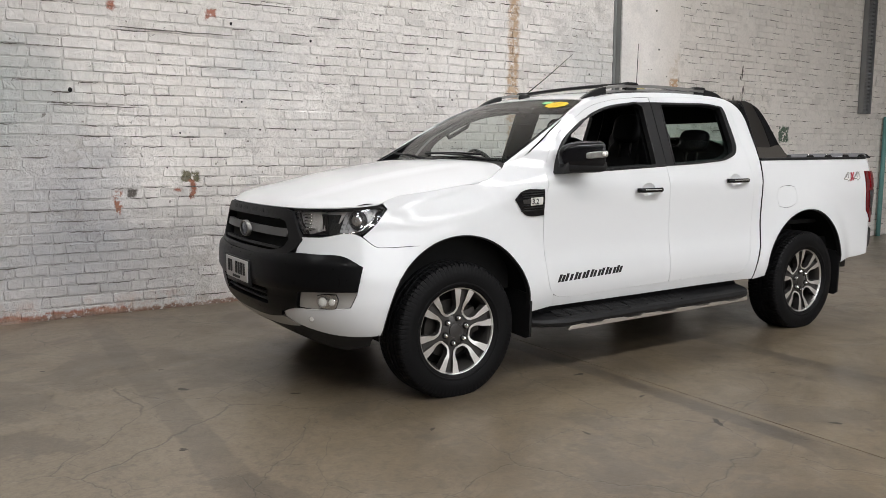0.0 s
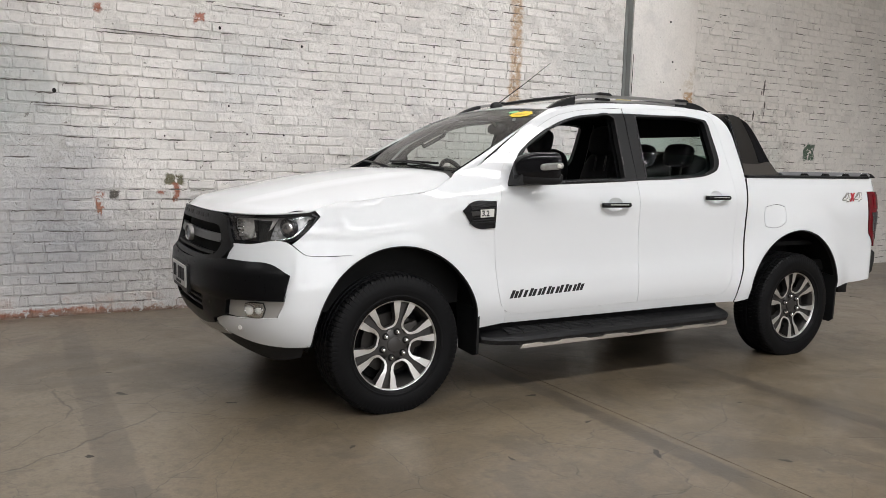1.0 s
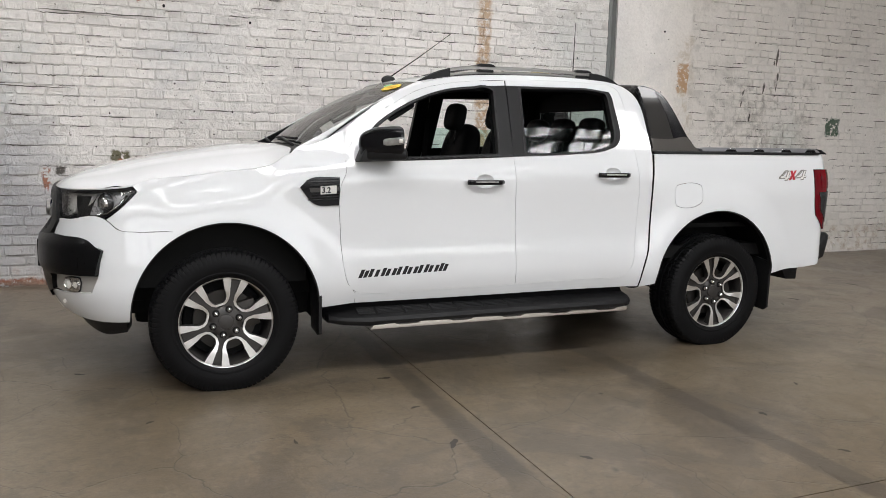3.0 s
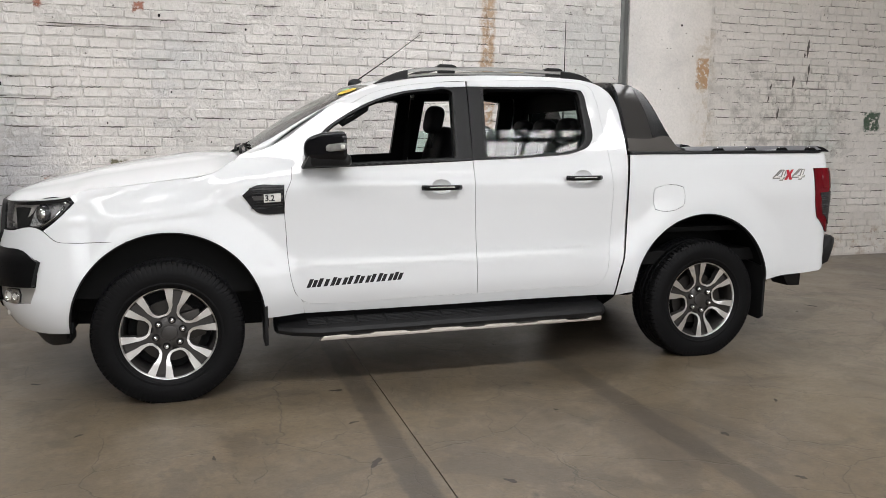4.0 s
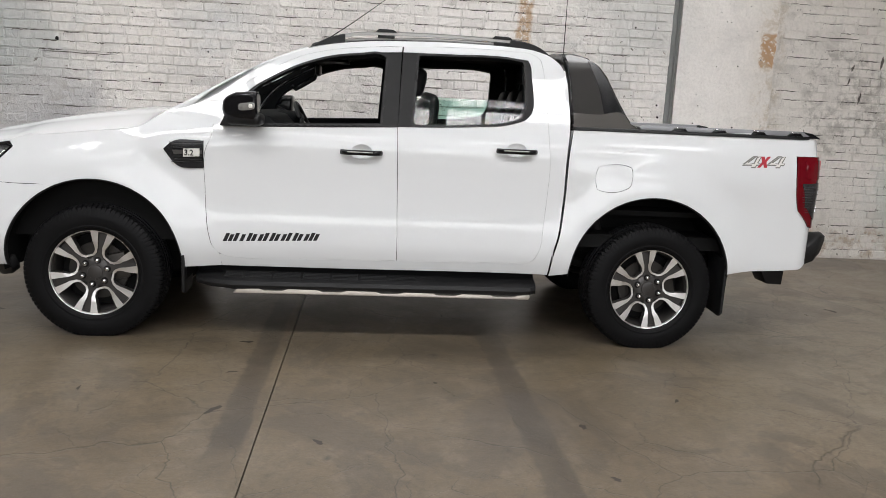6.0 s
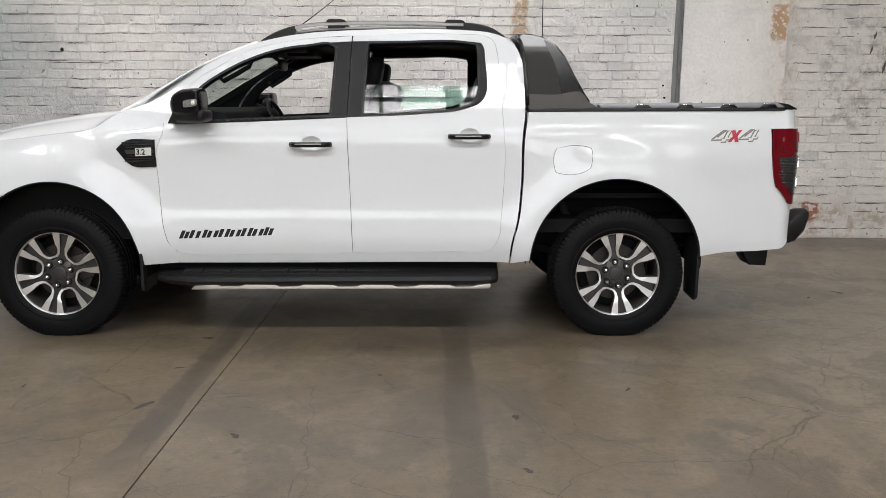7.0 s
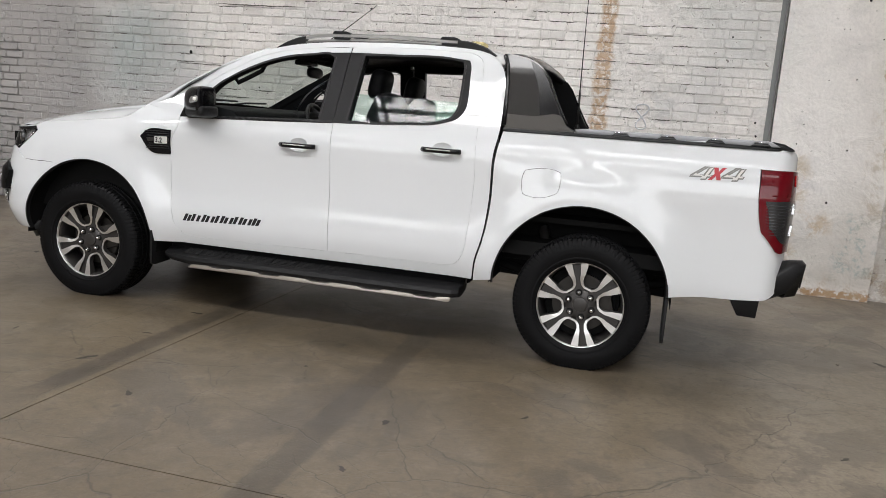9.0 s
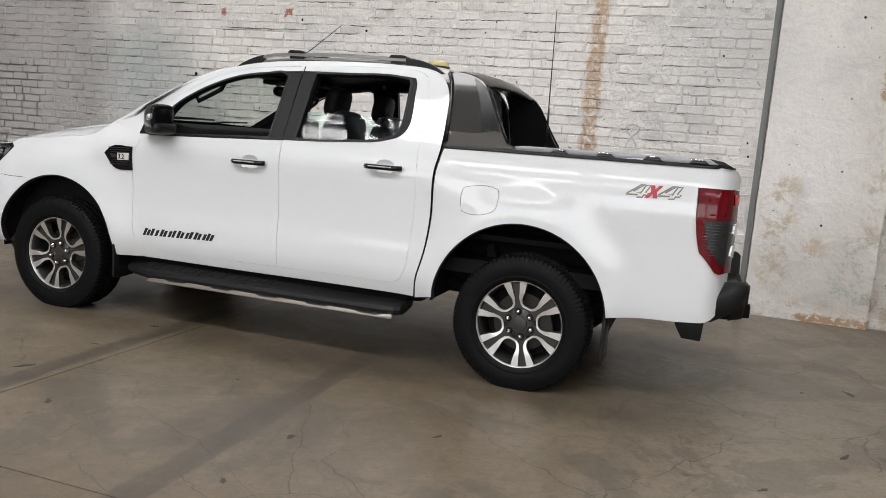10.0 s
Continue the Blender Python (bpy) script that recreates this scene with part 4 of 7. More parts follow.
roof_out = [(roof_front(t), t) for t in np.linspace(-1, 1, 21)] + [(x, 1.0) for x in np.linspace(1.25, 2.60, 20)] + [(2.64, t) for t in np.linspace(0.95, -0.95, 12)] + [(x, -1.0) for x in np.linspace(2.60, 1.25, 20)]
tpart("roof", shell(np.array(roof_out), roof_pt, (0, 0, 1), step=0.06, lip=0.012), PAINT)
tpart("headlining", shell(np.array(roof_out), lambda x, t: roof_pt(x, t * 0.97) + Vector((0, 0, -0.045)), (0, 0, -1), step=0.12, lip=0.0), CABIN)
# roof ditch line
for s in (1, -1):
    tpart("roof_seam", tube([roof_pt(x, -s * 0.93) + Vector((0, 0, 0.001)) for x in np.linspace(1.24, 2.58, 24)], 0.004, 6), BLACK_SATIN)
# back wall of the cab with its window
cw = rounded([(-0.80, 0.46), (0.80, 0.46), (0.845, 1.20), (0.74, 1.46), (0.64, 1.68), (0.45, 1.715), (-0.45, 1.715), (-0.64, 1.68), (-0.74, 1.46), (-0.845, 1.20)], 0.04)
chole = rounded([(-0.60, 1.28), (0.60, 1.28), (0.56, 1.58), (-0.56, 1.58)], 0.04)
tpart("cab_back", shell(cw, lambda y, z: Vector((2.645 - 0.02 * float(S((z - 1.25) / 0.4)), y, z)), (1, 0, 0), step=0.08, lip=0.03, holes=[chole]), PAINT)
bw = tpart("back_window", shell(chole, lambda y, z: Vector((2.630 - 0.02 * float(S((z - 1.25) / 0.4)), y, z)), (1, 0, 0), step=0.1, lip=0.004), DARK_GLASS)
bw.visible_shadow = False
tpart("back_trim", shell(cw, lambda y, z: Vector((2.60, y * 0.97, z)), (-1, 0, 0), step=0.1, lip=0.0, holes=[chole]), CABIN)


# ---- nose: grille, lamps, bumper ----
def nose(off=0.0, side=1):
    def f(th, z):
        p = nose_pt(th, z, off)
        return Vector((p.x, side * p.y, p.z))
    return f


def mirrored(loop):
    """A half nose outline from middle to middle, closed over the far side."""
    return np.array(list(loop) + [(math.pi - th, z) for th, z in loop[::-1]])


FRONT = (-1, 0, 0)
lamp = nose_line([("y", 0.500, 1.053), ("y", 0.65, 1.057), ("x", -0.62, 1.066), ("x", -0.475, 1.080), ("x", -0.426, 1.058), ("x", -0.466, 1.008), ("x", -0.525, 0.955), ("x", -0.575, 0.930), ("y", 0.70, 0.922), ("y", 0.606, 0.919), ("y", 0.552, 0.970)], 0.02, 28)
white_bumper = nose_line([("y", 0.600, 0.910), ("y", 0.70, 0.914), ("x", -0.578, 0.924), ("x", -0.50, 0.8665), ("x", -0.44, 0.8605), ("x", -0.30, 0.8605), ("x", -0.178, 0.8605)] + [("x", px, pz) for px, pz in arc(0, 116, 178, 14)] + [("x", -0.474, 0.398), ("x", -0.60, 0.398), ("y", 0.66, 0.420), ("y", 0.54, 0.450), ("y", 0.47, 0.478),
                          ("y", 0.475, 0.505), ("y", 0.55, 0.530), ("y", 0.68, 0.542), ("x", -0.642, 0.560), ("x", -0.612, 0.640), ("x", -0.592, 0.770), ("x", -0.650, 0.808), ("y", 0.70, 0.822), ("y", 0.575, 0.816)], 0.018, 30)
both("front_bumper_corner", lambda s: shell(white_bumper, nose(0.0, s), (-1, -s, 0), step=0.022, lip=0.02), PAINT)
halfblack = [(math.pi / 2, 0.800), (th_y(0.30, 0.805), 0.806), (th_y(0.46, 0.815), 0.818), (th_y(0.56, 0.83), 0.830), (th_y(0.70, 0.832), 0.832), (th_x(-0.640, 0.816), 0.816), (th_x(-0.580, 0.775), 0.775), (th_x(-0.612, 0.650), 0.650),
             (th_y(0.70, 0.64), 0.640), (th_y(0.625, 0.632), 0.632), (th_y(0.60, 0.54), 0.545), (th_y(0.47, 0.50), 0.512), (th_y(0.45, 0.47), 0.478), (th_y(0.30, 0.45), 0.455), (math.pi / 2, 0.445)]
hb = rounded(mirrored(halfblack)[:-1], 0.02)
intake = rounded([(th_y(0.36, 0.62), 0.620), (math.pi - th_y(0.36, 0.62), 0.620), (math.pi - th_y(0.34, 0.52), 0.525), (th_y(0.34, 0.52), 0.525)], 0.03)
bumper = tpart("front_bumper", shell(hb, lambda th, z: nose_pt(th, z, 0.012 + 0.022 * float(S((z - 0.60) / 0.06)) * float(S((0.83 - z) / 0.05))), FRONT, step=0.022, lip=0.03, holes=[intake]), BUMPER_BLACK, label="black plastic front bumper")
tpart("intake_mesh", shell(intake, nose(-0.04), FRONT, step=0.05, lip=0.0), DARK, bumper)
for z in (0.55, 0.585):
    tpart("intake_bar", tube([nose_pt(th, z, -0.01) for th in np.linspace(th_y(0.35, z), math.pi - th_y(0.35, z), 14)], 0.008, 6), BLACK_SATIN, bumper)
fog = nose_line([("y", 0.612, 0.548), ("y", 0.632, 0.628), ("y", 0.70, 0.634), ("x", -0.612, 0.640), ("x", -0.646, 0.562), ("y", 0.68, 0.546)])
fogs = both("fog_surround", lambda s: shell(fog, nose(-0.008, s), (-1, -s, 0), step=0.02, lip=0.01), GREY_BEZEL, "grey fog lamp surround")
for s, p in ((1, fogs[0]), (-1, fogs[1])):
    lens = nose_line([("y", 0.738, 0.558), ("y", 0.732, 0.620), ("y", 0.770, 0.628), ("y", 0.812, 0.628), ("y", 0.820, 0.602), ("y", 0.810, 0.566), ("y", 0.770, 0.554)], 0.01)
    tpart("fog_housing", shell(inset(lens, -0.004), nose(-0.002, s), (-1, -s, 0), step=0.02, lip=0.01), BLACK_SATIN, p)
    tpart("fog_lamp", shell(lens, nose(0.003, s), (-1, -s, 0), step=0.01, lip=0.006), LAMP_METAL, p)
    for fy, k in ((0.758, 1.0), (0.798, 0.72)):
        fc = nose(0.005, s)(th_y(fy, 0.592), 0.592)
        turn = Matrix.Translation(fc) @ Vector((0, -1, 0)).rotation_difference(Vector((-0.72, -0.69 * s, 0))).to_matrix().to_4x4() @ Matrix.Scale(k, 4)
        for nm, prof, mt in (("fog_ring", [(0.029, 0.004), (0.030, -0.003), (0.025, -0.005), (0.022, -0.001)], CHROME), ("fog_bulb", [(0.022, -0.001), (0.014, -0.006), (0.005, -0.008), (0.0, -0.008)], DECAL_LIGHT)):
            bm = lathe(prof, 20)
            bmesh.ops.transform(bm, matrix=turn, verts=bm.verts)
            tpart(nm, bm, mt, p)
    tpart("fog_lens", shell(lens, nose(0.010, s), (-1, -s, 0), step=0.02, lip=0.006), LAMP_GLASS, p)
for y, z in ((0.672, 0.489),):
    for s in (1, -1):
        c = nose_pt(th_y(y, z), z, 0.002)
        nrm = Vector((-0.72, -0.69, 0))
        ring = lathe([(0.011, 0.0), (0.011, -0.004), (0.008, -0.005), (0.0, -0.003)], 16)
        m = Matrix.Translation((c.x, s * c.y, c.z)) @ Vector((0, -1, 0)).rotation_difference(Vector((nrm.x, s * nrm.y, 0))).to_matrix().to_4x4()
        bmesh.ops.transform(ring, matrix=m, verts=ring.verts)
        tpart("parking_sensor", ring, DECAL_LIGHT)
        ring = lathe([(0.017, 0.0), (0.017, -0.002), (0.011, -0.003)], 16)
        bmesh.ops.transform(ring, matrix=m, verts=ring.verts)
        tpart("sensor_ring", ring, GREY_BEZEL)

# headlamps: dark housing, reflectors, projector and a clear cover
heads = both("headlamp", lambda s: shell(lamp, nose(-0.050, s), (-1, -s, 0), step=0.03, lip=0.0), BLACK_SATIN, "clear headlamp with dark housing")
for s, p in ((1, heads[0]), (-1, heads[1])):
    tpart("lamp_inner", shell(inset(lamp, 0.022), nose(-0.044, s), (-1, -s, 0), step=0.03, lip=0.0), LAMP_INNER, p)
    refl = nose_line([("y", 0.565, 1.035), ("y", 0.690, 1.042), ("y", 0.690, 0.942), ("y", 0.630, 0.925), ("y", 0.600, 0.965)])
    tpart("reflector", shell(refl, nose(-0.034, s), (-1, -s, 0), step=0.03, lip=0.015), LAMP_FACET, p)
    for k in range(6):
        za = 1.025 - k * 0.016
        ya, yb = 0.575 + 0.006 * k, 0.625 + 0.004 * k
        tpart("reflector_rib", tube([nose((-0.024), s)(th_y(ya, za), za), nose(-0.024, s)(th_y(yb, za), za)], 0.0035, 6), CHROME, p)
    ctr = nose(-0.024, s)(th_y(0.822, 1.000), 1.000)
    for r0, r1, mt, nm, dp in ((0.050, 0.036, SMOKE, "projector_ring", 0.0), (0.036, 0.004, LAMP_METAL, "projector_lens", 0.012)):
        bm = lathe([(r0, 0.01), (r0, -0.006), (r1 + (r0 - r1) * 0.6, -0.014 - dp * 0.6), (r1, -0.006 - dp * 1.4)], 24)
        m = Matrix.Translation(ctr) @ Vector((0, -1, 0)).rotation_difference(Vector((-0.80, -0.6 * s, 0))).to_matrix().to_4x4()
        bmesh.ops.transform(bm, matrix=m, verts=bm.verts)
        tpart(nm, bm, mt, p)
    mid_box = nose_line([("y", 0.705, 1.040), ("y", 0.780, 1.045), ("y", 0.772, 0.995), ("y", 0.745, 0.955), ("y", 0.705, 0.945)], 0.015)
    tpart("reflector_box", shell(mid_box, nose(-0.030, s), (-1, -s, 0), step=0.02, lip=0.012), LAMP_FACET, p)
    for k in range(2):
        zb = 0.968 + 0.012 * k
        tpart("reflector_rib", tube([nose(-0.026, s)(th_y(0.712, zb), zb), nose(-0.026, s)(th_y(0.752 + 0.006 * k, zb), zb)], 0.003, 6), CHROME, p)
    rowl = [nose(-0.020, s)(th_x(x, z), z) for x, z in ((-0.47, 1.040), (-0.515, 0.990), (-0.565, 0.952), (-0.62, 0.936), (-0.70, 0.930))]
    tpart("light_strip", tube(rowl, 0.006, 8), CHROME, p)
    ind = nose_line([("x", -0.56, 1.040), ("x", -0.475, 1.045), ("x", -0.505, 1.005), ("x", -0.555, 0.968)])
    tpart("indicator_reflector", shell(ind, nose(-0.026, s), (-1, -s, 0), step=0.02, lip=0.01), LAMP_INNER, p)
    bar2 = nose_line([("y", 0.60, 0.958), ("y", 0.66, 0.958), ("y", 0.66, 0.948), ("y", 0.60, 0.948)], 0.01)
    tpart("reflector_bar", shell(bar2, nose(-0.020, s), (-1, -s, 0), step=0.02, lip=0.01), CHROME, p)
    ring = np.vstack([lamp, lamp[:1]])
    tpart("housing_wall", strip([nose(-0.050, s)(th, z) for th, z in ring], [nose(-0.004, s)(th, z) for th, z in ring]), BLACK_SATIN, p)
    gl = tpart("lamp_cover", shell(inset(lamp, 0.003), nose(-0.002, s), (-1, -s, 0), step=0.03, lip=0.0), LAMP_GLASS, p)
    gl.visible_shadow = False
    tpart("lamp_rim", shell(lamp, nose(-0.002, s), (-1, -s, 0), step=0.03, lip=0.02, holes=[inset(lamp, 0.009)]), BLACK_GLOSS, p)

# grille
gy = lambda y, z: (th_y(y, z), z)
half_out = [(math.pi / 2, 1.056), gy(0.30, 1.053), gy(0.450, 1.050), gy(0.508, 1.030), gy(0.560, 0.965), gy(0.605, 0.900), gy(0.570, 0.850), gy(0.470, 0.812), gy(0.30, 0.802), (math.pi / 2, 0.798)]
half_in = [(math.pi / 2, 0.998), gy(0.30, 0.997), gy(0.420, 0.994), gy(0.462, 0.985), gy(0.500, 0.935), gy(0.515, 0.895), gy(0.490, 0.860), gy(0.420, 0.836), gy(0.25, 0.828), (math.pi / 2, 0.826)]
g_out, g_in = rounded(mirrored(half_out)[:-1], 0.02), rounded(mirrored(half_in)[:-1], 0.02)
grille = tpart("grille", shell(g_out, nose(0.014), FRONT, step=0.025, lip=0.05, holes=[g_in]), BLACK_SATIN, label="black grille surround")
tpart("grille_mesh", shell(inset(g_in, -0.01), nose(-0.035), FRONT, step=0.05, lip=0.0), DARK, grille)
for z0, z1, mt in ((0.905, 0.948, PLASTIC), (0.838, 0.852, PLASTIC)):
    yw = 0.485 if z0 > 0.9 else 0.43
    bar = rounded([gy(yw, z0), gy(yw + 0.02, z1), (math.pi - th_y(yw + 0.02, z1), z1), (math.pi - th_y(yw, z0), z0)], 0.03, 5)
    tpart("grille_bar", shell(bar, nose(0.004), FRONT, step=0.02, lip=0.03), BAR_SOFT if z0 > 0.9 else mt, grille)
bd = lathe([(0.0, -0.008), (0.055, -0.006), (0.070, 0.0), (0.072, 0.012)], 32)
for v in bd.verts:
    v.co.z *= 0.62
bmesh.ops.transform(bd, matrix=Matrix.Translation((NOSE_X(0.915) - 0.022, 0, 0.915)) @ pose(0, 0, 0, 0, 0, -90), verts=bd.verts)
badge = tpart("badge", bd, BADGE_BLUE, grille, "blue-grey oval badge with a bright rim")
rim = lathe([(0.064, -0.006), (0.068, -0.011), (0.074, -0.006), (0.075, 0.012)], 32)
for v in rim.verts:
    v.co.z *= 0.62
bmesh.ops.transform(rim, matrix=Matrix.Translation((NOSE_X(0.915) - 0.022, 0, 0.915)) @ pose(0, 0, 0, 0, 0, -90), verts=rim.verts)
tpart("badge_rim", rim, RAIL_GREY, badge)
# raised marks on the upper lip of the grille
for k in range(6):
    th0 = math.pi / 2 + (k - 2.5) * 0.085
    bm = shell(rounded([(th0 - 0.025, 1.020), (th0 + 0.025, 1.020), (th0 + 0.025, 1.042), (th0 - 0.025, 1.042)], 0.02), nose(0.016), FRONT, step=0.02, lip=0.006)
    tpart("raised_mark", bm, PLASTIC, grille)
# lower lip and skid strip
lo1 = [("y", 0.0, 0.45), ("y", 0.40, 0.462), ("y", 0.60, 0.425), ("x", -0.62, 0.402), ("x", -0.49, 0.400), ("x", -0.50, 0.325), ("x", -0.62, 0.300), ("y", 0.55, 0.320), ("y", 0.3, 0.345), ("y", 0.0, 0.355)]
lows = rounded(mirrored([((th_x(v, z) if k == "x" else th_y(v, z)), z) for k, v, z in lo1])[:-1], 0.03)
tpart("lower_lip", shell(lows, nose(-0.040), FRONT, step=0.04, lip=0.06), PLASTIC)
skid = rounded(mirrored([(math.pi / 2, 0.452), gy(0.34, 0.458), gy(0.46, 0.470), gy(0.55, 0.432), gy(0.40, 0.415), (math.pi / 2, 0.405)])[:-1], 0.03)
tpart("skid_plate", shell(skid, nose(0.002), FRONT, step=0.03, lip=0.02), GREY_BEZEL)
# number plate, its characters replaced by plain bars
plate = tpart("number_plate", block(-0.952, -0.944, -0.186, 0.186, 0.625, 0.745, 0.003), PLATE_WHITE, label="white number plate in a black holder")
tpart("plate_holder", block(-0.944, -0.925, -0.195, 0.195, 0.600, 0.752, 0.004), BLACK_SATIN, plate)
for k in range(7):
    if k != 4:
        y = -0.150 + k * 0.044
        tpart("plate_bar", block(-0.955, -0.952, y, y + 0.028, 0.660, 0.728), DECAL, plate)
tpart("plate_bar", block(-0.955, -0.952, -0.06, 0.06, 0.634, 0.648), DECAL, plate)

# ---- flank details ----
vent = rounded([(0.390, 1.083), (0.436, 1.124), (0.608, 1.138), (0.606, 0.984), (0.470, 0.992)], 0.012)
vents = both("fender_vent", lambda s: shell(vent, flank(0.007, s), hint(s), step=0.03, lip=0.012), BLACK_GLOSS, "black side vent with engine badge")
for s, p in ((1, vents[0]), (-1, vents[1])):
    for k in range(3):
        for za, zb in ((1.090 + k * 0.014, 1.096 + k * 0.014), (1.012 + k * 0.014, 1.018 + k * 0.014)):
            xa = 0.435 + (0.012 * k if za < 1.05 else -0.010 * k + 0.01)
            tpart("vent_louvre", shell(rounded([(xa, za), (0.600, za + 0.006), (0.600, zb + 0.006), (xa, zb)], 0.03), flank(0.011, s), hint(s), step=0.04, lip=0.006), PLASTIC, p)
    tpart("badge_plate", shell(rounded([(0.448, 1.056), (0.600, 1.063), (0.600, 1.085), (0.440, 1.080)], 0.03), flank(0.010, s), hint(s), step=0.04, lip=0.005), DARK_ALLOY, p)
    tpart("badge_tile", shell(rounded([(0.500, 1.045), (0.588, 1.050), (0.588, 1.094), (0.500, 1.090)], 0.02), flank(0.013, s), hint(s), step=0.03, lip=0.006), DECAL_LIGHT, p)


def lettering(text, size, place, offset=0.0, shear=0.0):
    """Flat characters of the built-in font, laid on a surface by place(u, v)."""
    cu = bpy.data.curves.new("letters", "FONT")
    cu.body, cu.size, cu.offset, cu.shear, cu.resolution_u = text, size, offset, shear, 3
    tmp = bpy.data.objects.new("letters", cu)
    me = bpy.data.meshes.new_from_object(tmp)
    bm = bmesh.new()
    bm.from_mesh(me)
    bmesh.ops.triangulate(bm, faces=bm.faces)
    for v in bm.verts:
        v.co = place(v.co.x, v.co.y)
    bpy.data.objects.remove(tmp)
    bpy.data.meshes.remove(me)
    return bm


tpart("badge_figures", lettering("3.2", 0.044, lambda u, v: flank(0.015)(0.505 + u * 0.95, 1.054 + v), 0.0012), DECAL, vents[0], "dark figures reading 3.2")
# the long name on the door: groups of plain slanted bars
NAME_GROUPS = (3, 1, 2, 2, 2, 2, 2, 3)
for s, p in ((1, front_doors[0]), (-1, front_doors[1])):
    xa = 0.713
    for k, n in enumerate(NAME_GROUPS):
        for q in range(n):
            za = 0.577 + (xa - 0.713) * 0.040
            w, tall = 0.0215, 0.047 if (q + k) % 2 == 0 else 0.040
            quad = [(xa, za), (xa + w, za + 0.001), (xa + w + tall * 0.45, za + tall), (xa + tall * 0.45, za + tall)]
            tpart("name_bar", shell(np.array(quad), flank(0.0015, s), hint(s), step=0.03, lip=0.001), DECAL, p)
            xa += w + 0.006
        xa += 0.0095
# 4x4 mark on the bed side
FOUR = [(0.0, 0.18), (0.02, 0.36), (0.50, 1.0), (0.74, 1.0), (0.30, 0.40), (0.58, 0.40), (0.70, 0.95), (0.97, 0.95), (0.84, 0.40), (1.0, 0.40), (0.95, 0.18), (0.79, 0.18), (0.75, 0.0), (0.49, 0.0), (0.53, 0.18)]
CROSS = [(0.0, 0.0), (0.30, 0.0), (0.50, 0.32), (0.62, 0.0), (0.92, 0.0), (0.74, 0.50), (1.06, 1.0), (0.76, 1.0), (0.58, 0.70), (0.48, 1.0), (0.18, 1.0), (0.34, 0.50)]


def mark(shape, u0, w, h, z0, off, shrink=0.0):
    """A slanted character laid on the bed side."""
    pts = np.array([(3.728 + u0 + x * w + y * h * 0.22, z0 + 0.03 * (u0 + x * w) + y * h) for x, y in shape])
    if shrink:
        pts = inset(pts, shrink)
    return shell(pts, flank(off), hint(1), step=0.02, lip=0.0005)


for u0 in (0.0, 0.158):
    dec = tpart("four_by_four", mark(FOUR, u0, 0.118, 0.072, 1.124, 0.0016), DECAL_GREY, bed_sides[0], "grey outlined figure of a 4x4 decal")
    tpart("decal_fill", mark(FOUR, u0, 0.118, 0.072, 1.124, 0.0026, 0.0085), DECAL_LIGHT, dec)
tpart("four_by_four", mark(CROSS, 0.097, 0.072, 0.066, 1.127, 0.0034), DECAL_RED, bed_sides[0], "red x of a 4x4 decal")
# fuel flap
tpart("fuel_flap", shell(inset(fuel, 0.0024), flank(0.0), hint(1), step=0.03, lip=0.012), PAINT, bed_sides[0])

# door handles
for (x0, z0), doors in zip(HANDLES, (front_doors, rear_doors)):
    for s, p in ((1, doors[0]), (-1, doors[1])):
        cup = cup_loop(x0, z0)

        def dish(x, z):
            r = min(1.0, math.hypot((x - x0 - 0.12) / 0.066, (z - z0 - 0.002) / 0.044))
            return flank(-0.024 * (1 - r * r) + 0.0003, s)(x, z)
        tpart("handle_cup", shell(cup, dish, hint(s), step=0.010, lip=0.0), PAINT, p)
        pts = []
        for q in range(15):
            t = q / 14
            x = x0 + 0.005 + t * 0.225
            lift = 0.010 + 0.030 * float(S(min(t, 1 - t) / 0.16))
            base = flank(lift, s)(x, z0)
            pts.append(base)
        bm = tube(pts, 0.013, 12)
        for v in bm.verts:
            v.co.z = z0 + (v.co.z - z0) * 1.15 + (v.co.x - x0) * 0.004
        h = tpart("door_handle", bm, BLACK_GLOSS, p, "gloss black door handle with bright edge")
        tpart("handle_strip", tube([q + Vector((0, -s * 0.0125, 0.004)) for q in pts[2:-3]], 0.0035, 6), GREY_BEZEL, h)

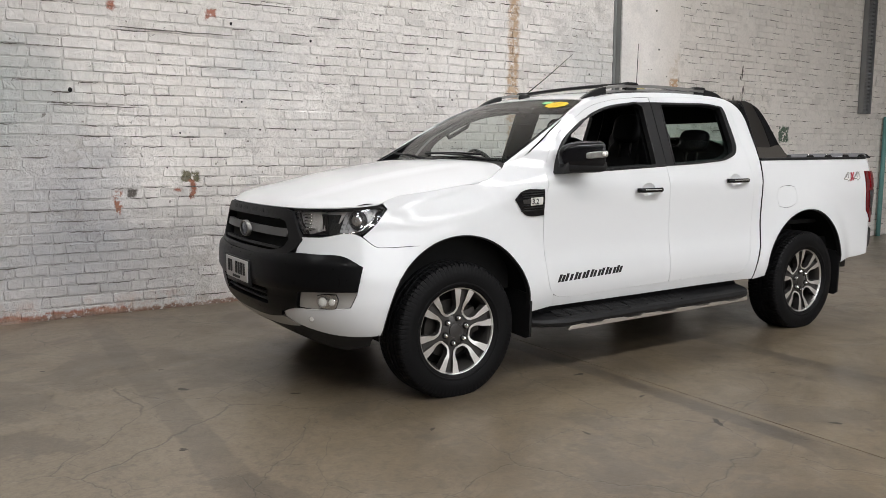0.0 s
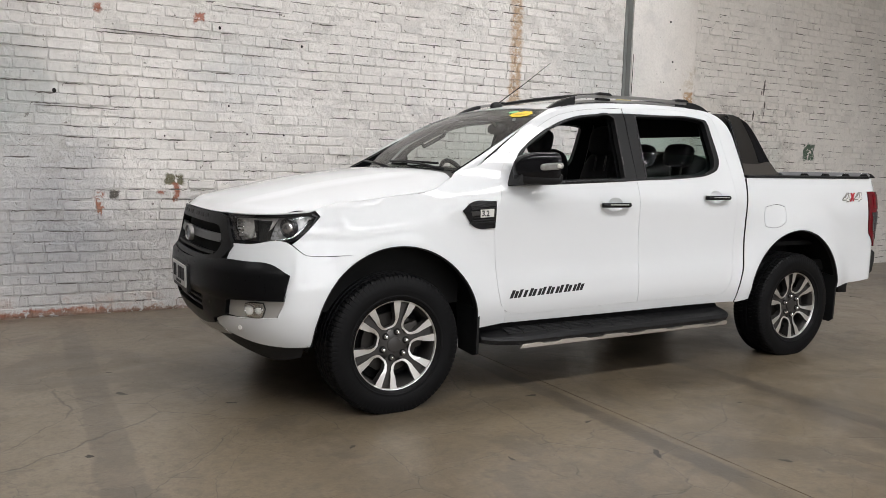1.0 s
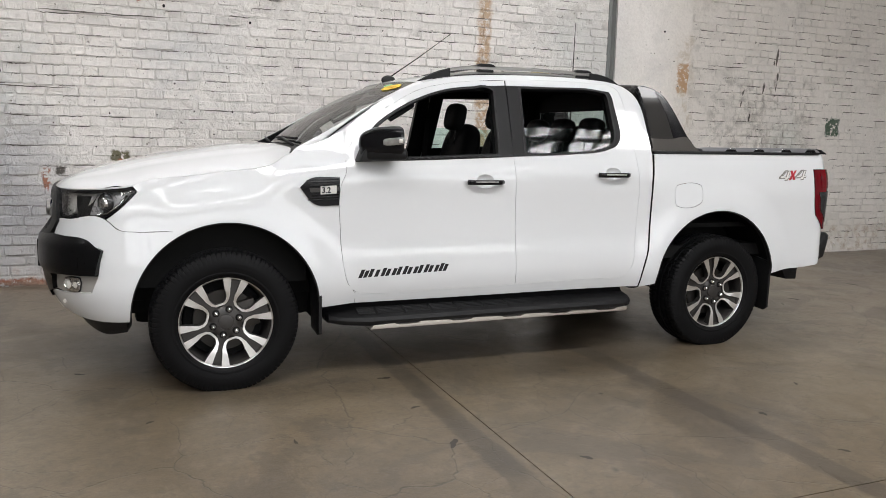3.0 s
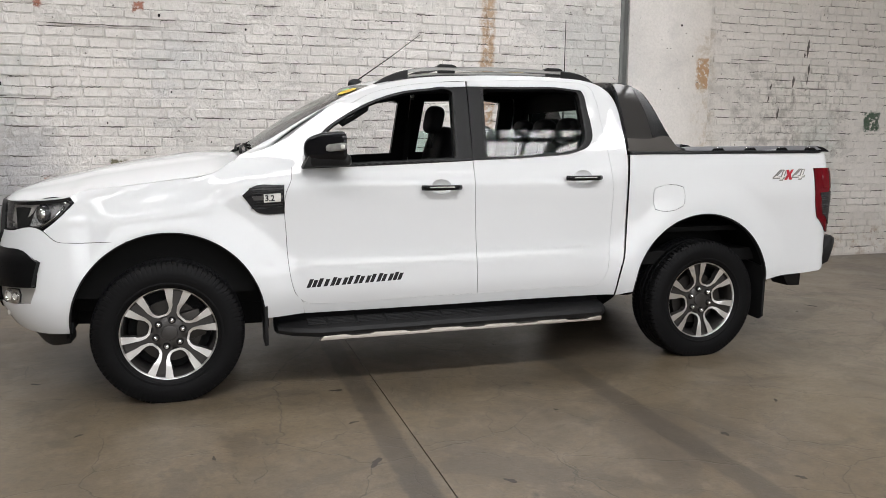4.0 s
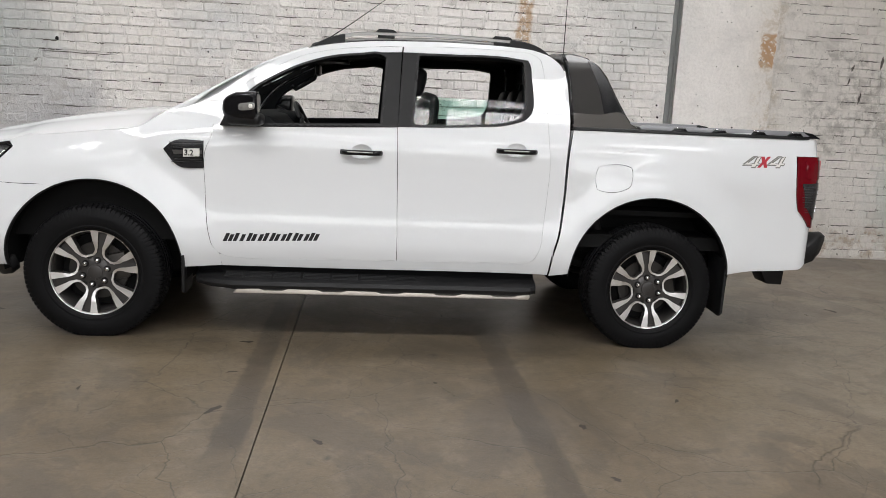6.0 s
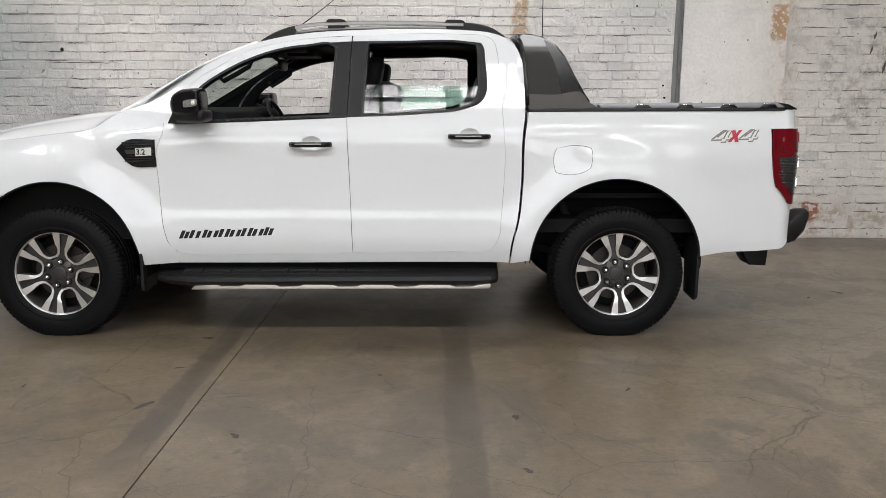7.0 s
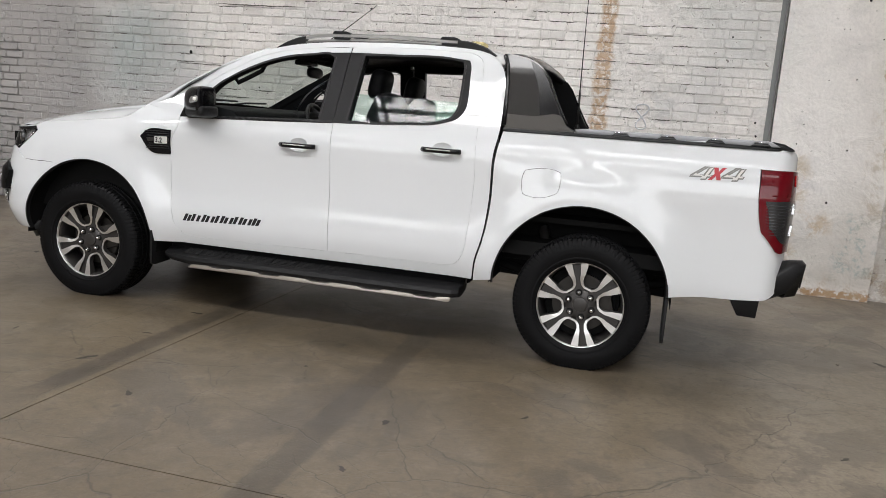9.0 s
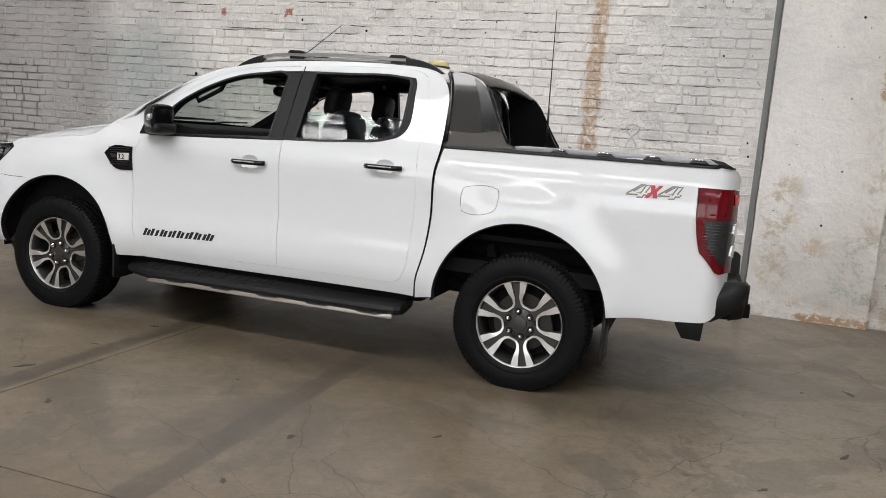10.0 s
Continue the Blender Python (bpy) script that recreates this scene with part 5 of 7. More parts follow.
# ---- door mirrors ----
def build_mirror(s, door):
    """A black door mirror with its foot, indicator and glass."""
    def put(bm):
        for v in bm.verts:
            v.co.y *= s
        if s < 0:
            bmesh.ops.reverse_faces(bm, faces=bm.faces)
        return bm
    def sweep(bm):
        """Narrows the housing towards its front."""
        for v in bm.verts:
            outer = -1.088 + 0.78 * max(0.0, 0.935 - v.co.x)
            v.co.y = -0.85 + (v.co.y + 0.85) * (outer + 0.85) / -0.249
        return bm
    head = ball((0.836, -0.975, 1.334), (0.124, 0.124, 0.082), 32, 20, 0.50)
    for v in head.verts:
        d = v.co.x - 0.836
        v.co.z += (0.010 * d / 0.12 if v.co.z > 1.33 else 0.0)
        if v.co.x > 0.90:
            v.co.x = 0.90 + (v.co.x - 0.90) * 0.35
        if v.co.x < 0.80:
            v.co.z += (0.80 - v.co.x) * (0.10 if v.co.z < 1.33 else -0.22)
    mirror = tpart("side_mirror", put(sweep(head)), BLACK_GLOSS, door, "gloss black door mirror with clear indicator")
    low = ball((0.832, -0.965, 1.270), (0.114, 0.124, 0.038), 24, 12, 0.50)
    tpart("mirror_base", put(sweep(low)), BLACK_SATIN, mirror)
    tpart("mirror_foot", put(bevelled(solid([(0.700, 1.226), (0.900, 1.236), (0.890, 1.300), (0.790, 1.345), (0.750, 1.320)], -0.93, -0.80), 0.01)), BLACK_SATIN, mirror)
    ind = ball((0.864, -1.083, 1.337), (0.050, 0.010, 0.020), 20, 10, 0.50)
    for v in ind.verts:
        v.co.z += (v.co.x - 0.860) * 0.12
        v.co.y += 0.78 * (0.93 - v.co.x)
    tpart("indicator", put(ind), simple("clear_indicator", (0.30, 0.295, 0.285), 0.18, coat=0.6, metal=0.3, var=0.6, scale=260) if "clear_indicator" not in bpy.data.materials else bpy.data.materials["clear_indicator"], mirror, "clear indicator lens")
    tpart("indicator_bulb", put(ball((0.892, -1.064, 1.341), (0.012, 0.008, 0.011), 12, 8, 0.6)), DECAL_LIGHT, mirror)
    tpart("mirror_glass", put(ball((0.911, -0.965, 1.332), (0.007, 0.085, 0.058), 24, 12, 0.6)), MIRROR, mirror)


build_mirror(1, front_doors[0])
build_mirror(-1, front_doors[1])


# ---- wheels ----
def wheel_meshes():
    """Tyre, rim and small parts about the y axis, outer face towards -y."""
    out = {}
    # tyre with a worn rounded shoulder, three grooves and cut shoulder blocks
    R, DROP = 0.386, 0.367
    prof = [(0.238, -0.100), (0.246, -0.112), (0.262, -0.120), (0.285, -0.127), (0.310, -0.130), (0.335, -0.128), (0.352, -0.122), (0.362, -0.119), (0.370, -0.116), (0.379, -0.108), (R - 0.002, -0.092),
            (R, -0.070), (R - 0.008, -0.068), (R - 0.008, -0.060), (R, -0.058), (R, -0.026), (R - 0.008, -0.024), (R - 0.008, -0.012), (R, -0.010), (R, 0.010), (R - 0.008, 0.012), (R - 0.008, 0.024), (R, 0.026),
            (R, 0.058), (R - 0.008, 0.060), (R - 0.008, 0.068), (R, 0.070), (R - 0.002, 0.092), (0.379, 0.108), (0.362, 0.119), (0.335, 0.128), (0.300, 0.128), (0.262, 0.118), (0.238, 0.100)]
    seg = 352
    frac = (0.0, 0.08, 0.80, 0.88)        # groove edge, block, block, groove edge
    bm = bmesh.new()
    rings = []
    for r, y in prof:
        ring = []
        for q in range(seg):
            a = 2 * math.pi * (q // 4 + frac[q % 4]) / (seg // 4)
            rr = r
            if abs(y) < 0.06:
                a += 0.5 * 2 * math.pi / (seg // 4)
            if r > 0.365:
                if q % 4 in (0, 3) and (abs(y) > 0.06 or 0.024 < abs(y) < 0.06):
                    rr = r - (0.0060 if abs(y) > 0.06 else 0.004)
            elif 0.350 < r <= 0.365 and abs(y) > 0.1 and q % 4 in (0, 3):
                rr = r - 0.0025
            z = rr * math.sin(a)
            if z < -DROP:        # flattened where it stands on the floor
                y_ = y * (1 + 0.5 * (-DROP - z))
                z = -DROP
            else:
                y_ = y * (1 + 0.06 * max(0.0, -z / R - 0.80)) if abs(y) > 0.1 else y
            ring.append(bm.verts.new((rr * math.cos(a), y_, z)))
        rings.append(ring)
    for r0, r1 in zip(rings, rings[1:]):
        for q in range(seg):
            bm.faces.new((r0[q], r0[(q + 1) % seg], r1[(q + 1) % seg], r1[q]))
    bmesh.ops.recalc_face_normals(bm, faces=bm.faces)
    for f in bm.faces:
        c = f.calc_center_median()
        f.smooth = math.hypot(c.x, c.z) < 0.355
    out["tyre"] = bm
    # raised rib and worn writing bars on the sidewall
    bm = lathe([(0.262, -0.1195), (0.265, -0.124), (0.272, -0.126), (0.276, -0.1245)], 96)
    for k in range(9):
        a0 = 0.35 + k * 0.075
        for half in (0, math.pi):
            vs = [bm.verts.new(((r) * math.cos(a + half), -0.1315, r * math.sin(a + half))) for r, a in ((0.300, a0), (0.318, a0), (0.318, a0 + 0.05), (0.300, a0 + 0.05))]
            bm.faces.new(vs)
    out["sidewall_rib"] = bm
    # barrel and outer flange
    out["rim"] = lathe([(0.247, -0.096), (0.2495, -0.106), (0.2470, -0.110), (0.2405, -0.107), (0.236, -0.097)], 72)
    out["barrel_ring"] = lathe([(0.238, -0.097), (0.230, -0.088), (0.224, -0.05), (0.216, 0.09), (0.238, 0.105)], 72)
    # dark inner star: hub plate with arms under the bright faces
    def arm(a, r0, r1, w0, w1, y0, y1, yb):
        """A tapered spoke bar at angle a."""
        b = bmesh.new()
        t, n = Vector((math.cos(a), 0, math.sin(a))), Vector((-math.sin(a), 0, math.cos(a)))
        top = [t * r0 + n * w0, t * r0 - n * w0, t * r1 - n * w1, t * r1 + n * w1]
        vt = [b.verts.new(p + Vector((0, y0 if k < 2 else y1, 0))) for k, p in enumerate(top)]
        vb = [b.verts.new(p * 0.995 + Vector((0, yb, 0))) for p in top]
        b.faces.new(vt)
        b.faces.new(vb[::-1])
        for k in range(4):
            b.faces.new((vt[k], vb[k], vb[(k + 1) % 4], vt[(k + 1) % 4]))
        bmesh.ops.recalc_face_normals(b, faces=b.faces)
        return b

    def leg(a, sgn):
        """Half of the bright face round one open window, in the window's own axes."""
        b = bmesh.new()
        p, q = Vector((math.cos(radians(30)), 0, math.sin(radians(30)))), Vector((0.5, 0, -0.866))
        win = [Vector((u, 0, v)) for u, v in ((0.103, 0.0), (0.104, 0.019), (0.113, 0.033), (0.130, 0.043), (0.152, 0.0465), (0.170, 0.0465), (0.242, 0.058))]
        wed = [Vector((0.092, 0, 0.0)), Vector((0.093, 0, 0.025)), p * 0.114 + q * 0.014, p * 0.132 + q * 0.013, p * 0.150 + q * 0.012, p * 0.172 + q * 0.017, p * 0.242 + q * 0.026]
        ys = [-0.079, -0.080, -0.083, -0.087, -0.091, -0.095, -0.101]
        rot = Matrix.Rotation(-a, 3, "Y")
        rows = []
        for w, y in ((wed, ys), (win, ys)):
            for dy in (0.0, None):
                rows.append([b.verts.new(rot @ Vector((v.x, y_ if dy is not None else -0.052, v.z * sgn))) for v, y_ in zip(w, y)])
        wt, wb, nt_, nb = rows
        for k in range(6):
            b.faces.new((wt[k], wt[k + 1], nt_[k + 1], nt_[k]))
            b.faces.new((wt[k], wb[k], wb[k + 1], wt[k + 1]))
            b.faces.new((nt_[k], nt_[k + 1], nb[k + 1], nb[k]))
        bmesh.ops.recalc_face_normals(b, faces=b.faces)
        for f in b.faces:
            f.material_index = 0 if abs(f.normal.y) > 0.7 else 1
        return b
    star = bmesh.new()
    join(star, lathe([(0.0, -0.084), (0.050, -0.083), (0.080, -0.078), (0.094, -0.064), (0.098, -0.03), (0.0, -0.03)], 48))
    out["star"] = star
    out["arm"] = arm(0.0, 0.06, 0.236, 0.030, 0.027, -0.078, -0.080, -0.045)
    for k in range(6):
        for sg in (1, -1):
            out["spoke_face", k, sg] = leg(radians(60 * k + 30), sg)
    out["cap"] = lathe([(0.0, -0.090), (0.034, -0.090), (0.040, -0.088), (0.0425, -0.082), (0.0435, -0.076)], 40)
    out["nut_well"] = lathe([(0.0195, -0.0846), (0.0165, -0.0850), (0.0, -0.0850)], 20)
    nut = lathe([(0.0, -0.107), (0.006, -0.106), (0.0105, -0.102), (0.0130, -0.095), (0.0135, -0.072)], 16)
    out["nut"] = nut
    out["disc"] = lathe([(0.02, -0.02), (0.165, -0.02), (0.165, 0.005), (0.02, 0.005)], 48)
    out["drum"] = lathe([(0.0, 0.02), (0.21, 0.02), (0.214, 0.10), (0.0, 0.10)], 48)
    out["caliper"] = bevelled(block(0.06, 0.175, -0.05, 0.03, -0.075, 0.075), 0.012)
    return out


def spawn(name, bm, mat, smooth=None):
    me = bpy.data.meshes.new(name)
    bm.to_mesh(me)
    bm.free()
    me.materials.append(mat)
    me.materials.append(DARK_ALLOY if mat is SILVER else mat)
    return me


WM = {k: spawn(k if isinstance(k, str) else k[0], bm, {"tyre": RUBBER, "sidewall_rib": RUBBER, "rim": SILVER, "barrel_ring": BARREL, "star": DARK_ALLOY, "arm": DARK_ALLOY, "cap": DARK_ALLOY, "nut": CHROME, "nut_well": DARK, "disc": DISC, "drum": DARK, "caliper": DISC}.get(k, SILVER))
      for k, bm in wheel_meshes().items()}


def build_wheel(x, y, z, spin, side):
    """One alloy wheel of the pickup; side 1 shows its face to the camera."""
    w = new("wheel", WM["drum"])
    w.parent, w.matrix_parent_inverse = truck, truck_inv
    w.matrix_basis = pose(x, y, z, 0, 0, 0 if side > 0 else 180)
    w["label"] = "machined six-spoke alloy wheel with road tyre"

    def child(name, key, m=None, parent=w):
        o = new(name, WM[key])
        o.parent = parent
        if m is not None:
            o.matrix_basis = m
        return o
    turn = pose(0, 0, 0, 0, spin, 0)
    child("tyre", "tyre")
    child("sidewall_rib", "sidewall_rib", pose(0, 0, 0, 0, 40 + spin, 0))
    rim = child("rim", "rim")
    child("barrel_ring", "barrel_ring")
    child("hub_star", "star", turn)
    for k in range(6):
        for sg in (1, -1):
            child("spoke", ("spoke_face", k, sg), turn)
        a = radians(60 * k)
        child("spoke_web", "arm", turn @ pose(0, 0, 0, 0, -60 * k, 0))
        child("lug_nut", "nut", turn @ pose(0.0705 * math.cos(a), 0, 0.0705 * math.sin(a)))
        child("nut_well", "nut_well", turn @ pose(0.0705 * math.cos(a), 0.0015, 0.0705 * math.sin(a)))
    child("centre_cap", "cap", turn)
    child("brake_disc", "disc")
    child("brake_caliper", "caliper", pose(0, 0, 0, 0, -15, 0))
    return w


TY = 0.768
build_wheel(0.0, -TY, 0.367, -90 + 13, 1)
build_wheel(3.236, -TY, 0.367, -90 - 10, 1)
build_wheel(0.0, TY, 0.367, 20, -1)
build_wheel(3.236, TY, 0.367, 40, -1)

# wheel housings, chassis and the things under the floor
for k, (cx, cz, r) in enumerate(ARCHES):
    for s in (1, -1):
        rows = []
        for d in (0.862, 0.50):
            rows.append([Vector((cx + (r + 0.018) * math.cos(a), -s * d, cz + (r + 0.018) * math.sin(a))) for a in np.linspace(radians(-12 if k == 0 else -4), radians(186 if k == 0 else 181), 28)])
        bm = strip(rows[0], rows[1])
        f = bm.faces.new([bm.verts.new(p) for p in rows[1]])
        bmesh.ops.recalc_face_normals(bm, faces=bm.faces)
        tpart("wheel_liner", bm, LINER)
        lipl = [(r + 0.001, 0.003), (r - 0.006, 0.0), (r - 0.006, -0.030)]
        a0, a1 = (-2, 183) if k == 0 else (4, 180)
        for (ra, oa), (rb, ob_) in zip(lipl, lipl[1:]):
            la, lb = [], []
            for a in np.linspace(radians(a0), radians(a1), 48):
                pa = (cx + ra * math.cos(a), cz + ra * math.sin(a))
                q = nose_y(cx + r * math.cos(a), cz + r * math.sin(a))
                la.append(Vector((pa[0], s * (q - oa), pa[1])))
                lb.append(Vector((cx + rb * math.cos(a), s * (q - ob_), cz + rb * math.sin(a))))
            tpart("arch_lip", strip(la, lb), PLASTIC)
for s in (1, -1):
    tpart("chassis_rail", block(-0.75, 2.62, s * 0.50 - 0.05, s * 0.50 + 0.05, 0.445, 0.58, 0.01), DARK)
    tpart("chassis_rail", block(2.60, 4.20, s * 0.50 - 0.05, s * 0.50 + 0.05, 0.530, 0.66, 0.01), DARK)
tpart("floor_pan", block(0.52, 2.60, -0.80, 0.80, 0.43, 0.49), DARK)
tpart("bed_underside", block(2.66, 4.24, -0.78, 0.78, 0.60, 0.68), DARK)
tpart("rear_axle", tube([(3.222, -0.66, 0.38), (3.222, 0.66, 0.38)], 0.055, 14), DARK)
tpart("differential", ball((3.20, 0.02, 0.38), (0.16, 0.14, 0.15)), DARK)
tpart("front_axle", tube([(0.0, -0.66, 0.38), (0.0, 0.66, 0.38)], 0.045, 12), DARK)
tpart("sump", block(-0.45, 0.55, -0.36, 0.36, 0.27, 0.50, 0.04), DARK)
tpart("fuel_tank", block(1.5, 2.5, -0.42, 0.40, 0.30, 0.45, 0.04), DARK)
tpart("exhaust", tube([(0.6, 0.52, 0.33), (2.4, 0.55, 0.33), (2.7, 0.60, 0.50), (3.5, 0.62, 0.52), (4.2, 0.60, 0.42)], 0.04, 12), DISC)
for s in (1, -1):
    tpart("leaf_spring", tube([(2.62, s * 0.55, 0.52), (2.95, s * 0.55, 0.44), (3.236, s * 0.55, 0.41), (3.55, s * 0.55, 0.46), (3.95, s * 0.55, 0.55)], 0.028, 8), DARK)
    tpart("shock_absorber", tube([(3.08, -s * 0.62, 0.33), (2.95, -s * 0.55, 0.75)], 0.03, 10), DARK_ALLOY)
    tpart("front_strut", tube([(0.0, -s * 0.60, 0.40), (0.03, -s * 0.56, 0.85)], 0.05, 12), DARK)
    # mud flaps
    tpart("mud_flap", bevelled(solid([(-s * 0.66, 0.55), (-s * 0.905, 0.53), (-s * 0.900, 0.275), (-s * 0.86, 0.262), (-s * 0.70, 0.270)], 0.487, 0.505, "x"), 0.004), BLACK_SATIN)
    tpart("mud_flap", bevelled(solid([(-s * 0.64, 0.60), (-s * 0.895, 0.56), (-s * 0.890, 0.235), (-s * 0.86, 0.212), (-s * 0.68, 0.222)], 3.688, 3.706, "x"), 0.004), BLACK_SATIN)


# ---- side steps ----
def step_board(s):
    """Black side step with ribbed treads and a notched silver strip."""
    prof = [(-0.70, 0.425), (-0.775, 0.412), (-0.80, 0.385), (-0.880, 0.368), (-0.912, 0.352), (-0.920, 0.330), (-0.908, 0.305), (-0.86, 0.292), (-0.72, 0.318)]
    bm = bmesh.new()
    rings = []
    for x, k in ((0.545, 0.0), (0.56, 0.35), (0.64, 0.72), (0.78, 1.0), (1.2, 1.0), (1.7, 1.0), (2.2, 1.0), (2.44, 1.0), (2.50, 0.93), (2.535, 0.75), (2.545, 0.35)):
        rings.append([bm.verts.new((x, s * (-0.70 + (y + 0.70) * (0.45 + 0.55 * k)), 0.365 + (z - 0.365) * (0.55 + 0.45 * k) + (x - 0.6) * 0.006)) for y, z in prof])
    n = len(prof)
    for r0, r1 in zip(rings, rings[1:]):
        for q in range(n):
            bm.faces.new((r0[q], r0[(q + 1) % n], r1[(q + 1) % n], r1[q]))
    bm.faces.new(rings[0])
    bm.faces.new(rings[-1][::-1])
    bmesh.ops.recalc_face_normals(bm, faces=bm.faces)
    for f in bm.faces:
        f.smooth = True
    for e in bm.edges:
        if len(e.link_faces) == 2 and e.calc_face_angle(0) > 0.35:
            e.smooth = False
    st = tpart("side_step", bm, BLACK_SATIN, None, "black side step with a silver edge")
    for k in range(5):
        y = 0.806 + k * 0.018
        z = 0.386 - k * 0.0042
        tpart("tread_rib", block(0.72, 2.40, s * -y - 0.004, s * -y + 0.004, z - 0.002, z + 0.0065, 0.002), PLASTIC, st)
    for k in range(10):
        x = 0.82 + k * 0.166
        bm = solid([(s * -0.800, 0.389), (s * -0.895, 0.3665), (s * -0.895, 0.3715), (s * -0.800, 0.395)], x, x + 0.014, "x")
        tpart("tread_rung", bm, PLASTIC, st)
    # silver strip with shallow notches
    pts = [(0.775, 0.276), (0.80, 0.298)]
    x = 0.80
    for k in range(5):
        pts += [(x + 0.12, 0.303), (x + 0.150, 0.294), (x + 0.255, 0.295), (x + 0.285, 0.305)]
        x += 0.335
    pts += [(2.492, 0.311), (2.50, 0.302), (2.490, 0.283)]
    fold = bevelled(solid(pts, s * -0.918, s * -0.890), 0.003)
    for v in fold.verts:
        v.co.z += 0.010
    tpart("step_strip", fold, BRUSHED, st, "brushed silver strip")
    for x in (0.95, 1.6, 2.25):
        tpart("step_bracket", block(x, x + 0.05, min(s * -0.72, s * -0.5), max(s * -0.72, s * -0.5), 0.36, 0.40), DARK, st)


step_board(1)
step_board(-1)

# ---- load bed, cover, sports bar ----
tpart("bed_floor", block(2.70, 4.24, -0.76, 0.76, 0.80, 0.83), DARK)
tpart("bed_front", block(2.70, 2.73, -0.79, 0.79, 0.60, 1.29), PAINT)
tg = tpart("tailgate", bevelled(block(4.220, 4.272, -0.69, 0.69, 0.70, 1.300), 0.012), PAINT)
tpart("tailgate_handle", block(4.270, 4.286, -0.12, 0.12, 1.10, 1.16, 0.006), BLACK_SATIN, tg)
cover = tpart("bed_cover", block(2.98, 4.23, -0.70, 0.70, 1.305, 1.322, 0.003), DARK_ALLOY, None, "dark ribbed roller cover over the bed")
for k in range(24):
    x = 3.08 + k * 0.047
    tpart("cover_slat", block(x, x + 0.041, -0.69, 0.69, 1.321, 1.326), DARK_ALLOY, cover)
for s in (1, -1):
    # black cap, then a silver rail with clamps on it
    bm = bmesh.new()
    rings = []
    for x in np.linspace(2.705, 4.255, 44):
        yo = nose_y(min(x, 4.12), 1.29) - 0.002 + 0.10 * float(S((x - 4.12) / 0.14)) ** 2
        zt = 1.302 + 0.010 * (x - 2.7) / 1.5
        dz = -0.012 * float(S((x - 4.16) / 0.09))
        rings.append([bm.verts.new((x, s * y, z)) for y, z in ((yo, zt - 0.006), (yo - 0.002, zt + 0.004), (yo + 0.012, zt + 0.013 + dz), (yo + 0.09, zt + 0.015 + dz), (yo + 0.12, zt + 0.002))])
    for r0, r1 in zip(rings, rings[1:]):
        for q in range(4):
            bm.faces.new((r0[q], r0[q + 1], r1[q + 1], r1[q])).smooth = True
    bm.faces.new(rings[0])
    bm.faces.new(rings[-1])
    bmesh.ops.recalc_face_normals(bm, faces=bm.faces)
    tpart("bed_cap", bm, BLACK_SATIN, None, "black cap along the bed side")
    rail = tpart("bed_rail", bevelled(solid([(3.12, 1.313), (4.13, 1.323), (4.17, 1.326), (4.12, 1.353), (3.15, 1.344), (3.10, 1.336)], s * -0.800, s * -0.750), 0.005), LOAD_RAIL, None, "silver load rail with dark notches")
    for x in (3.30, 3.545, 3.79, 4.02):
        z = 1.318 + (x - 3.05) * 0.0093
        tpart("rail_notch", bevelled(solid([(x, z - 0.004), (x + 0.105, z - 0.003), (x + 0.085, z + 0.014), (x + 0.020, z + 0.013)], s * -0.806, s * -0.780), 0.002), BLACK_GLOSS, rail)
        tpart("notch_edge", tube([(x + 0.014, s * -0.802, z + 0.0165), (x + 0.090, s * -0.802, z + 0.0172)], 0.0022, 6), CHROME, rail)
    tpart("rail_end", bevelled(solid([(4.11, 1.318), (4.245, 1.312), (4.235, 1.322), (4.19, 1.344), (4.12, 1.354)], s * -0.790, s * -0.730), 0.006), BLACK_GLOSS, rail)

SAIL = [(2.640, 1.735), (2.700, 1.732), (2.800, 1.712), (2.860, 1.680), (2.905, 1.622), (2.975, 1.487), (3.020, 1.395), (3.050, 1.350), (3.090, 1.328), (3.10, 1.316), (2.705, 1.310), (2.700, 1.42), (2.690, 1.56), (2.668, 1.68)]


def sail_y(z, d):
    return -(0.792 - 0.34 * (z - 1.32) - d)


